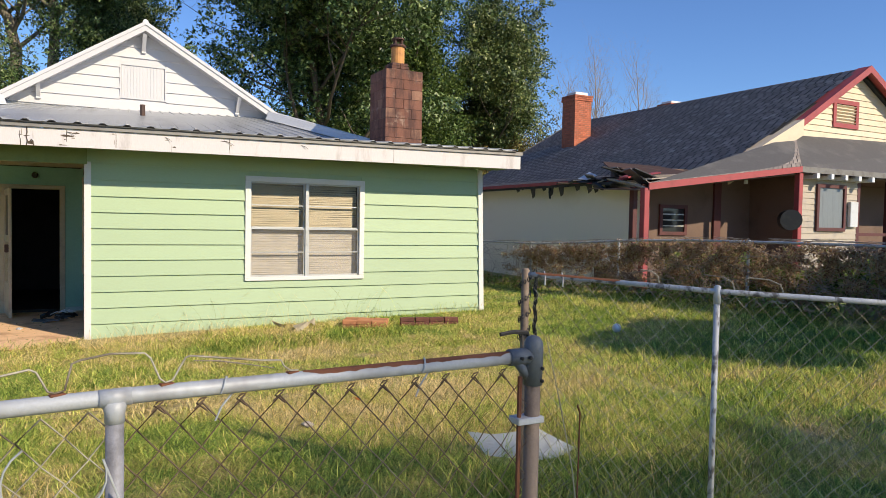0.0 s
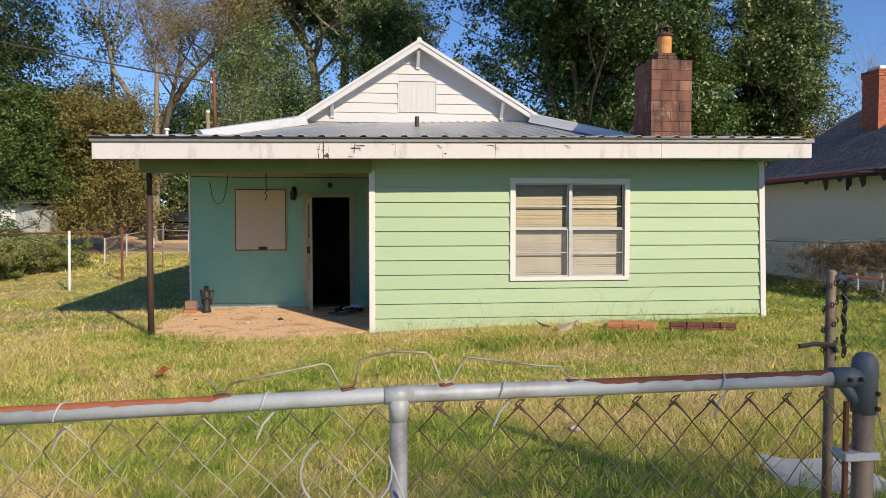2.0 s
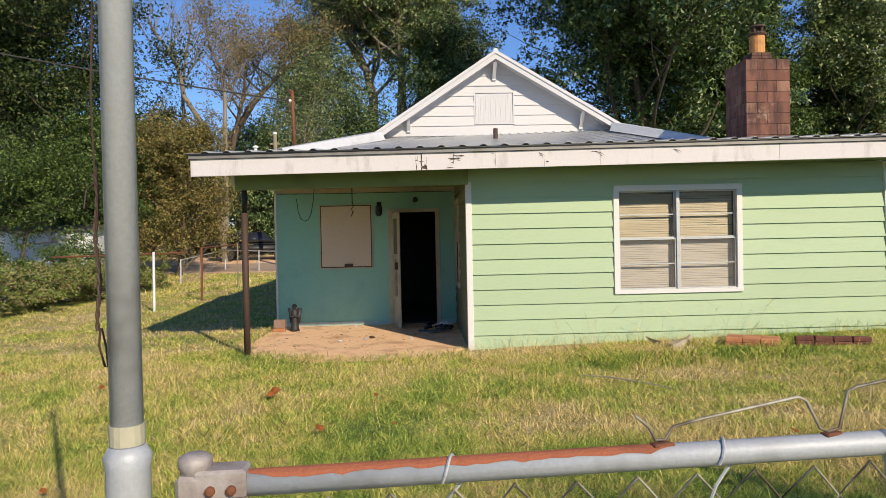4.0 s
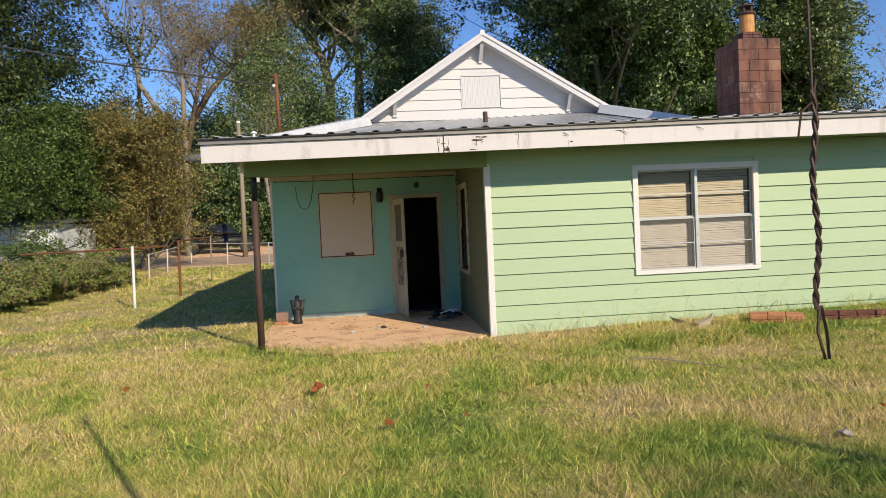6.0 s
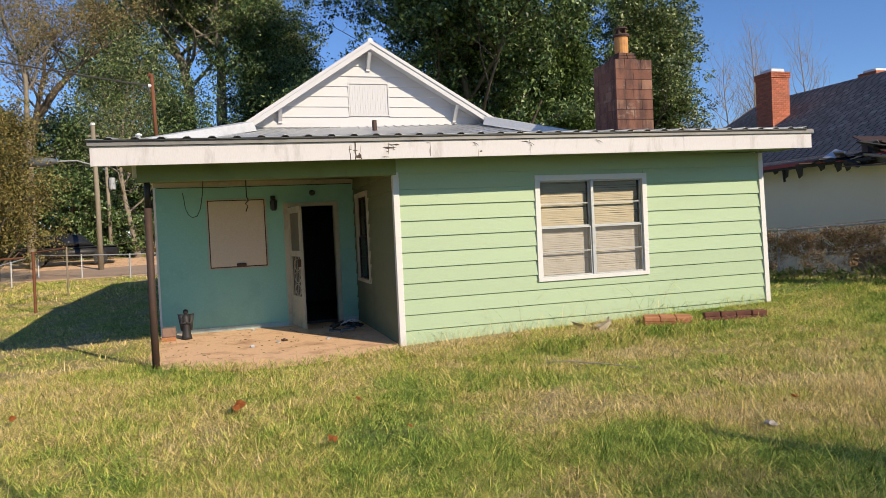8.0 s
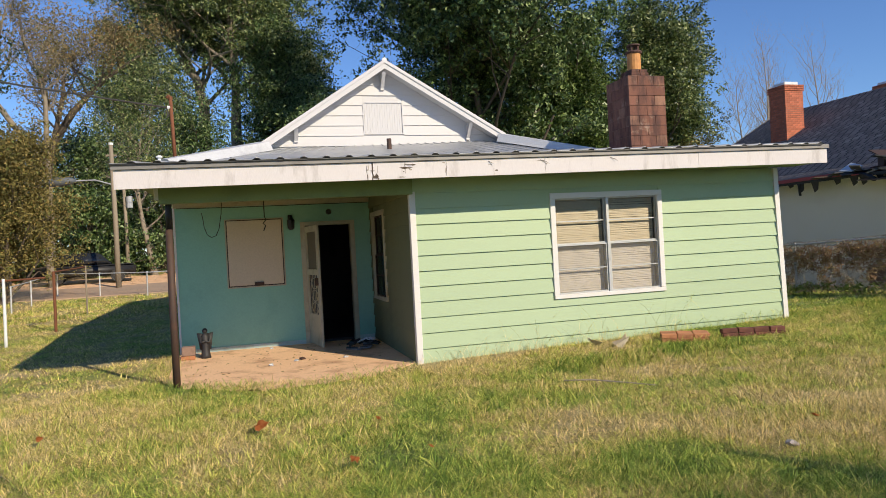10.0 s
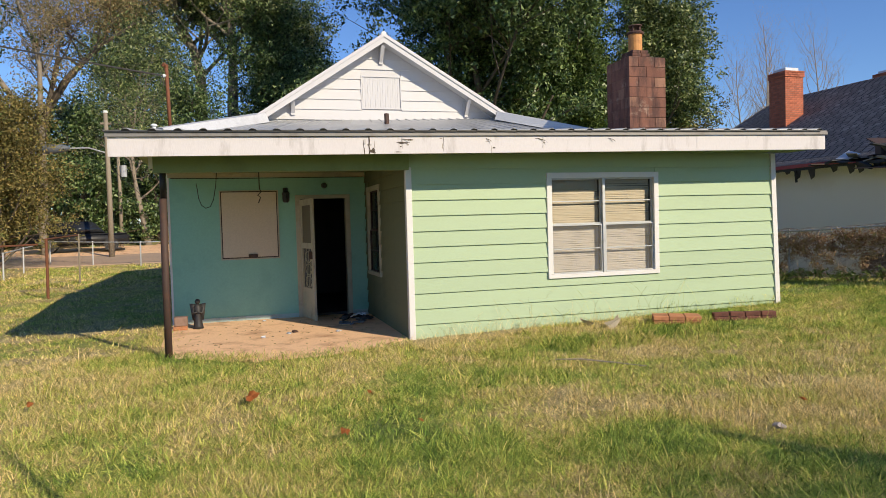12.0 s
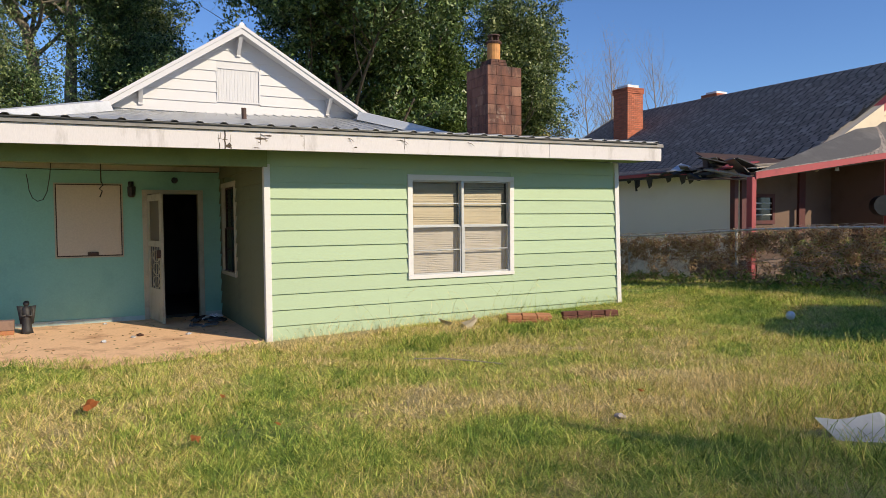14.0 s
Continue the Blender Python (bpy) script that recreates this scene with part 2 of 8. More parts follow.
def sooty_block():
    """Brown-red painted blocks with black streaks and pale bloom."""
    m, nt, b = nodes_of("stained_chimney_block")
    t = nt.nodes.new("ShaderNodeNewGeometry").outputs["Position"]
    o = nt.nodes.new("ShaderNodeObjectInfo")
    col = ramp(nt, o.outputs["Random"], [(0, (0.20, 0.085, 0.058)), (0.6, (0.26, 0.115, 0.078)), (1, (0.34, 0.18, 0.12))])
    run = nt.nodes.new("ShaderNodeMapping")
    run.inputs["Scale"].default_value = (4, 4, 1.0)
    nt.links.new(t, run.inputs[0])
    streak = noise_tex(nt, run.outputs[0], 1.3, 6, 0.7)
    col = mix(nt, ramp(nt, streak, [(0.44, (0, 0, 0)), (0.62, (0.85, 0.85, 0.85))]), col, (0.085, 0.042, 0.036))
    bloom = noise_tex(nt, t, 3.4, 5, 0.7)
    col = mix(nt, ramp(nt, bloom, [(0.57, (0, 0, 0)), (0.72, (0.75, 0.75, 0.75))]), col, (0.46, 0.33, 0.25))
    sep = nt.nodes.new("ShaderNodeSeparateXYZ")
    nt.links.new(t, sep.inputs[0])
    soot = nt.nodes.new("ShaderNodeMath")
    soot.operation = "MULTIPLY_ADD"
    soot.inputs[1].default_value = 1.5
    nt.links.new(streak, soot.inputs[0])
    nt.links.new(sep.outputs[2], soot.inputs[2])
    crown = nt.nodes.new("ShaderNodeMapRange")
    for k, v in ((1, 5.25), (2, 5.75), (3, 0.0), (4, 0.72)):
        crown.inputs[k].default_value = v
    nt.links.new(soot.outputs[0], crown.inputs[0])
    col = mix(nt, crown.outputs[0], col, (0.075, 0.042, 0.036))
    fine = noise_tex(nt, t, 60, 4, 0.7)
    col = mix(nt, 1.0, col, ramp(nt, fine, [(0.3, (0.7, 0.7, 0.7)), (0.7, (1, 1, 1))]), "MULTIPLY")
    nt.links.new(col, b.inputs["Base Color"])
    b.inputs["Roughness"].default_value = 0.9
    bump(nt, b, fine, 0.6, 0.006)
    return m


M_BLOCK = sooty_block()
M_POSTBROWN = weathered("brown_weathered_post_metal", (0.235, 0.175, 0.13), (0.11, 0.075, 0.055), 0.7, 0.15, scale=8, grain=140)
M_MORTAR = weathered("old_mortar", (0.26, 0.17, 0.13), (0.14, 0.09, 0.07), 0.95, scale=5, grain=60, bump_by=0.6)
M_DARKBRICK = weathered("dark_brown_brick", (0.20, 0.075, 0.05), (0.10, 0.04, 0.03), 0.9, scale=6, grain=90, bump_by=0.5, island=0.25, fine=0.15)
M_BRICK = weathered("red_brick", (0.62, 0.19, 0.10), (0.42, 0.115, 0.06), 0.85, scale=7, grain=90, bump_by=0.5, island=0.35, fine=0.15)
M_PAVER = weathered("orange_brick", (0.58, 0.25, 0.115), (0.36, 0.14, 0.07), 0.85, scale=7, grain=90, bump_by=0.5, island=0.3, fine=0.15)
M_CLAY = weathered("clay_flue", (0.62, 0.29, 0.09), (0.40, 0.17, 0.06), 0.7, scale=5, grain=60)
M_SHINGLE = weathered("dark_asphalt_shingle", (0.055, 0.055, 0.06), (0.095, 0.092, 0.092), 0.85, scale=1.1, amount=(0.5, 0.8), grain=25, bump_by=0.6, island=0.35, fine=0.3)
M_REDTRIM = weathered("faded_red_trim_paint", (0.36, 0.06, 0.065), (0.24, 0.05, 0.05), 0.6, scale=4, grain=60)
M_DARKRED = weathered("dark_red_trim_paint", (0.10, 0.025, 0.025), (0.06, 0.02, 0.02), 0.65, scale=4, grain=60)
M_FELT = weathered("grey_roof_felt", (0.10, 0.095, 0.095), (0.17, 0.16, 0.155), 0.85, scale=1.3, grain=25, bump_by=0.4, fine=0.2)
M_STUCCO = weathered("cream_stucco", (0.88, 0.82, 0.70), (0.74, 0.67, 0.55), 0.85, scale=0.8, amount=(0.55, 0.85), grain=40, bump_by=0.4)
M_YELLOW = weathered("pale_yellow_siding", (0.76, 0.63, 0.46), (0.58, 0.48, 0.36), 0.65, scale=2, grain=50, island=0.1)
# Near-black, so the rooms' lack of light is in the colour
M_INSIDE = weathered("unlit_interior_plaster", (0.10, 0.09, 0.08), (0.06, 0.05, 0.045), 0.9, scale=2, grain=30)
M_BLIND = weathered("yellowed_blind_slat", (0.66, 0.52, 0.34), (0.56, 0.45, 0.30), 0.5, scale=2, grain=30)
M_BLIND2 = weathered("grey_blind_slat", (0.50, 0.45, 0.38), (0.38, 0.33, 0.27), 0.55, scale=2, grain=30)
M_ALU = weathered("window_aluminium", (0.52, 0.52, 0.51), (0.36, 0.36, 0.35), 0.45, 0.4, scale=8, grain=90)
M_GLASS = glass_mat("window_glass", (0.93, 0.95, 0.95), 0.86)
M_DUSTY = glass_mat("dusty_screen", (0.9, 0.9, 0.9), 0.90, (0.42, 0.40, 0.37), 0.9)
M_DOORGLASS = glass_mat("dim_door_glass", (0.8, 0.75, 0.65), 0.35, (0.20, 0.165, 0.11), 0.5)
M_SHEET = weathered("pale_sheet_panel", (0.55, 0.58, 0.62), (0.36, 0.37, 0.38), 0.4, 0.1, scale=3, grain=30)
M_BARK = weathered("grey_bark", (0.13, 0.10, 0.075), (0.06, 0.045, 0.035), 0.95, scale=5, grain=22, stretch=(1, 1, 0.25), bump_by=0.9, fine=0.3)
M_PALEBARK = weathered("pale_bark", (0.30, 0.25, 0.19), (0.14, 0.115, 0.09), 0.95, scale=4, grain=20, stretch=(1, 1, 0.3), bump_by=0.8, fine=0.25)
M_TWIG = weathered("bare_twig", (0.36, 0.30, 0.25), (0.24, 0.19, 0.155), 0.9, scale=6, grain=40)
M_POLEWOOD = weathered("weathered_pole_wood", (0.30, 0.25, 0.185), (0.18, 0.14, 0.10), 0.9, scale=4, grain=40, stretch=(1, 1, 0.1), bump_by=0.5)
M_ROAD = weathered("worn_asphalt_road", (0.42, 0.31, 0.23), (0.58, 0.39, 0.26), 0.9, scale=0.35, amount=(0.45, 0.7), grain=12, bump_by=0.4)
M_TRAILER = weathered("white_metal_cladding", (0.78, 0.80, 0.82), (0.55, 0.56, 0.57), 0.5, scale=1, grain=20)
M_CABLE = weathered("dark_cable", (0.06, 0.055, 0.05), (0.10, 0.09, 0.08), 0.7, scale=5, grain=30)
M_VINE = leafy("brown_vine_leaf", [(0, (0.17, 0.095, 0.055)), (0.45, (0.40, 0.25, 0.15)), (0.8, (0.58, 0.43, 0.27)), (1, (0.28, 0.30, 0.09))], 0.5, 0.7)
M_OAK = leafy("dark_evergreen_leaf", [(0, (0.012, 0.026, 0.009)), (0.35, (0.042, 0.085, 0.024)), (0.7, (0.13, 0.20, 0.058)), (1, (0.32, 0.39, 0.16))], 0.15, 0.42, gloss=0.45)
M_OAK2 = leafy("olive_green_leaf", [(0, (0.018, 0.034, 0.012)), (0.35, (0.068, 0.112, 0.034)), (0.75, (0.19, 0.245, 0.075)), (1, (0.42, 0.44, 0.19))], 0.18, 0.42, gloss=0.5)
M_OLIVE = leafy("dull_olive_leaf", [(0, (0.05, 0.06, 0.025)), (0.5, (0.115, 0.12, 0.05)), (1, (0.22, 0.19, 0.10))], 0.2, 0.6)
M_FRESH = leafy("fresh_green_leaf", [(0, (0.022, 0.042, 0.012)), (0.5, (0.07, 0.115, 0.028)), (0.85, (0.14, 0.20, 0.05)), (1, (0.22, 0.27, 0.08))], 0.2, 0.4)
M_DARKLEAF = leafy("deep_green_leaf", [(0, (0.012, 0.022, 0.009)), (0.5, (0.035, 0.060, 0.020)), (0.85, (0.085, 0.115, 0.032)), (1, (0.17, 0.18, 0.06))], 0.18, 0.4)
M_AUTUMN = leafy("autumn_leaf", [(0, (0.13, 0.13, 0.05)), (0.4, (0.26, 0.22, 0.10)), (0.8, (0.36, 0.28, 0.15)), (1, (0.42, 0.25, 0.10))], 0.3, 0.6)
M_BROWNBUSH = leafy("brown_green_leaf", [(0, (0.07, 0.065, 0.025)), (0.45, (0.21, 0.175, 0.06)), (0.75, (0.37, 0.28, 0.10)), (0.9, (0.17, 0.22, 0.06)), (1, (0.45, 0.30, 0.10))], 0.2, 0.6)
M_HEDGE = leafy("hedge_leaf", [(0, (0.06, 0.09, 0.025)), (0.4, (0.22, 0.29, 0.065)), (0.72, (0.38, 0.43, 0.13)), (0.74, (0.30, 0.21, 0.12)), (1, (0.44, 0.33, 0.20))], 0.3, 0.5)
M_DEADLEAF = leafy("dead_leaf", [(0, (0.48, 0.16, 0.05)), (1, (0.60, 0.27, 0.10))], 0.3, 0.7)


def lawn_colour(nt, blade=None):
    """Green, olive and straw, mixed blade by blade and in drifting patches; the side yard is greener."""
    t = nt.nodes.new("ShaderNodeTexCoord").outputs["Object"]
    a = noise_tex(nt, t, 0.55, 6, 0.68)
    b = noise_tex(nt, t, 2.6, 5, 0.7)
    sep = nt.nodes.new("ShaderNodeSeparateXYZ")
    nt.links.new(t, sep.inputs[0])
    across = nt.nodes.new("ShaderNodeMapRange")
    for k, v in ((1, -6.0), (2, 6.0)):
        across.inputs[k].default_value = v
    nt.links.new(sep.outputs[0], across.inputs[0])
    # drier towards the porch side, greener in the side yard
    dry = ramp(nt, across.outputs[0], [(0.0, (0.25,) * 3), (0.3, (0.22,) * 3), (0.55, (0.13,) * 3), (0.68, (0.16,) * 3), (0.88, (0.05,) * 3)])
    wide = nt.nodes.new("ShaderNodeMath")
    wide.operation = "SUBTRACT"
    wide.inputs[1].default_value = 1.08
    nt.links.new(dry, wide.inputs[0])

    def plus(p, q, k):
        m = nt.nodes.new("ShaderNodeMath")
        m.operation = "MULTIPLY_ADD"
        nt.links.new(q, m.inputs[0])
        m.inputs[1].default_value = k
        nt.links.new(p, m.inputs[2])
        return m.outputs[0]
    f = plus(wide.outputs[0], a, 1.75)
    # worn straw patches (positive) and lusher ones (negative): place, half-width, weight
    warp = nt.nodes.new("ShaderNodeTexNoise")
    warp.inputs["Scale"].default_value, warp.inputs["Detail"].default_value = 1.6, 4
    nt.links.new(t, warp.inputs["Vector"])
    bent_ = nt.nodes.new("ShaderNodeVectorMath")
    bent_.operation = "MULTIPLY_ADD"
    nt.links.new(warp.outputs["Color"], bent_.inputs[0])
    bent_.inputs[1].default_value, bent_.inputs[2].default_value = (1.1, 1.1, 0), (-0.55, -0.55, 0)
    moved = nt.nodes.new("ShaderNodeVectorMath")
    nt.links.new(t, moved.inputs[0])
    nt.links.new(bent_.outputs[0], moved.inputs[1])
    for px, py, rx, ry, weight in ((0.3, -3.9, 0.45, 0.7, 0.30), (1.25, -4.1, 0.5, 0.7, 0.32), (3.7, -2.8, 0.8, 0.7, 0.34), (2.1, -2.1, 0.7, 0.35, 0.30), (2.9, -4.1, 0.7, 0.7, 0.34), (1.4, -3.1, 0.6, 0.5, 0.2), (-0.8, -1.5, 0.8, 0.5, 0.16), (-3.6, -1.3, 1.3, 0.6, 0.10),
                                   (0.9, -0.25, 1.1, 0.3, 0.5), (1.9, -1.25, 0.9, 0.4, -0.36), (3.2, -1.4, 0.8, 0.35, -0.3), (0.75, -4.7, 0.4, 0.5, -0.22), (-1.6, -4.4, 1.4, 1.0, -0.12), (-3.0, 0.0, 0.9, 0.5, -0.25)):
        off = nt.nodes.new("ShaderNodeVectorMath")
        off.operation = "MULTIPLY_ADD"
        nt.links.new(moved.outputs[0], off.inputs[0])
        off.inputs[1].default_value, off.inputs[2].default_value = (1 / rx, 1 / ry, 0), (-px / rx, -py / ry, 0)
        far = nt.nodes.new("ShaderNodeVectorMath")
        far.operation = "LENGTH"
        nt.links.new(off.outputs[0], far.inputs[0])
        near = nt.nodes.new("ShaderNodeMapRange")
        near.interpolation_type = "SMOOTHSTEP"
        for slot, value in ((1, 0.4), (2, 1.6), (3, 1.0), (4, 0.0)):
            near.inputs[slot].default_value = value
        nt.links.new(far.outputs["Value"], near.inputs[0])
        f = plus(f, near.outputs[0], 0.6 * weight)
    f = plus(f, b, 0.95)
    if blade is not None:
        f = plus(f, blade, 0.50)
    k = (0.34, 0.50, 0.66, 0.82, 1.0) if blade is not None else (0.16, 0.29, 0.41, 0.54, 0.68)
    return ramp(nt, f, list(zip(k, ((0.20, 0.31, 0.065), (0.43, 0.53, 0.11), (0.65, 0.65, 0.16), (0.76, 0.57, 0.25), (0.82, 0.66, 0.36)))))


M_GRASS, _nt, _b = nodes_of("lawn_blade")
_g = _nt.nodes.new("ShaderNodeNewGeometry")
_rnd = _nt.nodes.new("ShaderNodeTexWhiteNoise")
_rnd.noise_dimensions = "1D"
_nt.links.new(_g.outputs["Random Per Island"], _rnd.inputs["W"])
_c = lawn_colour(_nt, _rnd.outputs["Value"])
_tone = ramp(_nt, _g.outputs["Random Per Island"], [(0, (0.16, 0.19, 0.12)), (0.32, (0.55, 0.60, 0.46)), (0.6, (1.0, 1.0, 0.95)), (0.85, (1.22, 1.20, 1.15)), (1, (1.45, 1.40, 1.35))])
_c = mix(_nt, 1.0, _c, _tone, "MULTIPLY")
_nt.links.new(_c, _b.inputs["Base Color"])
_b.inputs["Roughness"].default_value = 0.7
_b.inputs["Specular IOR Level"].default_value = 0.12
_t = _nt.nodes.new("ShaderNodeBsdfTranslucent")
_nt.links.new(_c, _t.inputs[0])
_ms = _nt.nodes.new("ShaderNodeMixShader")
_ms.inputs[0].default_value = 0.18
_nt.links.new(_b.outputs[0], _ms.inputs[1])
_nt.links.new(_t.outputs[0], _ms.inputs[2])
_nt.links.new(_ms.outputs[0], _nt.nodes["Material Output"].inputs[0])

M_SOIL, _nt, _b = nodes_of("lawn_soil")
_c = lawn_colour(_nt)
_n = noise_tex(_nt, _nt.nodes.new("ShaderNodeTexCoord").outputs["Object"], 28, 5, 0.7)
_c = mix(_nt, ramp(_nt, _n, [(0.36, (0.85, 0.85, 0.85)), (0.66, (0.30, 0.30, 0.30))]), _c, (0.10, 0.09, 0.04))
_nt.links.new(_c, _b.inputs["Base Color"])
_b.inputs["Roughness"].default_value = 0.95
bump(_nt, _b, _n, 0.9, 0.03)


# ---- ground ----
def ground_z(x, y):
    x, y = np.asarray(x, float), np.asarray(y, float)
    right = 0.024 * np.clip(x, 0, 6) + 0.07 * np.clip(x - 6, 0, 4) * np.clip((3 - y) / 5, 0, 1)
    back1 = -0.012 * np.clip(y, 0, 5) + 0.008 * np.clip(y - 5, 0, 13)
    back2 = 0.05 * np.clip(y - 18.0, 0, 16)
    return right + back1 + back2 + 0.012 * np.sin(1.3 * x + 0.6 * y) * np.cos(0.9 * y - 0.4 * x)


def gz(x, y):
    return float(ground_z(x, y))


def axis_steps(lo, hi, fine_lo, fine_hi, fine, far):
    a = list(np.arange(fine_lo, fine_hi + 1e-6, fine))
    step, v = fine, fine_hi
    while v < hi:
        step *= 1.35
        v += step
        a.append(min(v, hi))
    step, v = fine, fine_lo
    while v > lo:
        step *= 1.35
        v -= step
        a.insert(0, max(v, lo))
    return np.array(a)


xs = axis_steps(-700, 700, -24, 22, 0.5, 60)
ys = axis_steps(-500, 900, -14, 42, 0.5, 60)
gx, gy = np.meshgrid(xs, ys)
gv = np.stack([gx, gy, ground_z(gx, gy)], -1).reshape(-1, 3)
ii = np.arange(len(xs) * len(ys)).reshape(len(ys), len(xs))
gq = np.stack([ii[:-1, :-1], ii[:-1, 1:], ii[1:, 1:], ii[1:, :-1]], -1).reshape(-1, 4)
ground = new("ground", raw_mesh("ground", gv, gq, M_SOIL))
for p in ground.data.polygons:
    p.use_smooth = True
tagged(ground, "green and straw-coloured lawn soil reaching the horizon", "ground", kind="structure")


def ribbon(name, line, width, material, lift=0.03, drop=0.12, across=9):
    """A strip that follows the ground along a line of places, with edges that go down into it."""
    bm = bmesh.new()
    rows = []
    for i, (x, y) in enumerate(line):
        a, b = line[max(i - 1, 0)], line[min(i + 1, len(line) - 1)]
        d = V((b[0] - a[0], b[1] - a[1], 0)).normalized()
        s = V((-d.y, d.x, 0)) * width / 2
        row = []
        for k in range(across + 1):
            p = V((x, y, 0)) + s * (1 - 2 * k / across) * (1 + 0.02 * math.sin(i * 1.9))
            row.append((p.x, p.y, gz(p.x, p.y) + lift))
        row = [(row[0][0], row[0][1], row[0][2] - drop)] + row + [(row[-1][0], row[-1][1], row[-1][2] - drop)]
        rows.append([bm.verts.new(p) for p in row])
    for a, b in zip(rows, rows[1:]):
        for k in range(across + 2):
            bm.faces.new((a[k], a[k + 1], b[k + 1], b[k]))
    return finish(bm, name, material)


road = new("road", ribbon("road", [(-60 + i, 22.9 + 0.0075 * i) for i in range(112)], 4.4, M_ROAD))
tagged(road, "worn tan-grey asphalt street beyond the yard fence", "road", kind="structure")
verge = new("dirt_verge", ribbon("dirt_verge", [(-22 + i, 28.2) for i in range(24)], 5.6, M_DIRT, 0.02))
tagged(verge, "bare tan dirt parking ground beyond the street", "ground", kind="structure")

# ---- the green house ----
house = thing("house", "single-storey mint green house with white gable and tin porch roof", "house")
EXT_W, BACK_Y, EAVE_Y = 5.75, 3.05, -0.68
FAS_Z0, FAS_Z1 = 2.326, 2.532
TILT = 0.0108           # the eave climbs slightly along the front
ROOF_S = 0.112          # slope of the tin roof


def lap_wall(name, span, z0, z1, exposure, at, turn, material, parent, holes=(), label="", thick=0.031, first=None):
    """A wall of lapped boards in its own plane: x along, y outwards negative, z up. Every board is an object."""
    base = new(name)
    base.parent = parent
    base.matrix_local = pose(*at, 0, 0, turn)
    tagged(base, label)
    core = bmesh.new()
    cuts = sorted({span[0], span[1], *[h[0] for h in holes], *[h[1] for h in holes]})
    for a, b in zip(cuts, cuts[1:]):
        zs = [z0]
        for h in holes:
            if h[0] < b and h[1] > a:
                zs += [h[2], h[3]]
        zs.append(z1)
        for lo, hi in zip(zs[::2], zs[1::2]):
            box(core, a, b, 0.0, 0.10, lo, hi)
    part("sheathing", core, material, base)
    z = first if first is not None else z0
    shapes = {}
    while z < z1 - 0.01:
        top = min(z + exposure, z1)
        runs = [(span[0], span[1])]
        for h in holes:
            if h[2] < top - 0.005 and h[3] > z + 0.005:
                runs = [r for a, b in runs for r in ((a, min(b, h[0])), (max(a, h[1]), b)) if r[1] - r[0] > 0.01]
                if h[2] - z > 0.02:
                    bm = bmesh.new()
                    hexa(bm, [(h[0], -thick, 0), (h[1], -thick, 0), (h[1], -0.001, 0), (h[0], -0.001, 0), (h[0], -0.012, h[2] - z), (h[1], -0.012, h[2] - z), (h[1], -0.001, h[2] - z), (h[0], -0.001, h[2] - z)])
                    part("siding_board", bm, material, base).location = (0, 0, z)
        for a, b in runs:
            key = (round(a, 3), round(b, 3), round(top - z, 3))
            if key not in shapes:
                bm = bmesh.new()
                t = top - z
                hexa(bm, [(a, -thick, 0), (b, -thick, 0), (b, -0.001, 0), (a, -0.001, 0), (a, -0.006, t), (b, -0.006, t), (b, -0.001, t), (a, -0.001, t)])
                shapes[key] = finish(bm, "siding_board", material)
            ob = new("siding_board", shapes[key])
            ob.parent = base
            ob.location = (0, 0, z)
        z = top
    return base


WX0, WX1, WZ0, WZ1 = 1.955, 3.715, 0.703, 2.167
lap_wall("front_wall", (0.0, EXT_W), -0.05, 2.44, 0.2037, (0, 0, 0), 0, M_GREEN, house, [(WX0 + 0.04, WX1 - 0.04, WZ0 + 0.04, WZ1 - 0.04)], "mint green lapped boards", first=-0.011)
SY0, SY1, SZ0, SZ1 = 1.76, 2.80, 0.70, 2.14
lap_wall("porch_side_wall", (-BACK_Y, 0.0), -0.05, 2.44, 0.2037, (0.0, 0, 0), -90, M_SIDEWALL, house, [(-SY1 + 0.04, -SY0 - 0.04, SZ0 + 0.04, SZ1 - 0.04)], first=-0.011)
# right flank and rear of the addition
part("flank_wall", boxes((EXT_W - 0.1, EXT_W, 0.1, 6.3, -0.05, 2.62)), M_GREEN, house)
# corner boards
part("corner_board", boxes((-0.035, 0.045, -0.04, 0.05, -0.03, 2.25), bevel=0.004), M_WHITE, house)
bm = bmesh.new()      # this one leans outwards at its foot
hexa(bm, [(EXT_W + 0.005, -0.045, 0.10), (EXT_W + 0.085, -0.045, 0.10), (EXT_W + 0.085, 0.05, 0.10), (EXT_W + 0.005, 0.05, 0.10), (EXT_W - 0.075, -0.045, 2.43), (EXT_W + 0.005, -0.045, 2.43), (EXT_W + 0.005, 0.05, 2.43), (EXT_W - 0.075, 0.05, 2.43)])
part("corner_board", bm, M_WHITE, house)


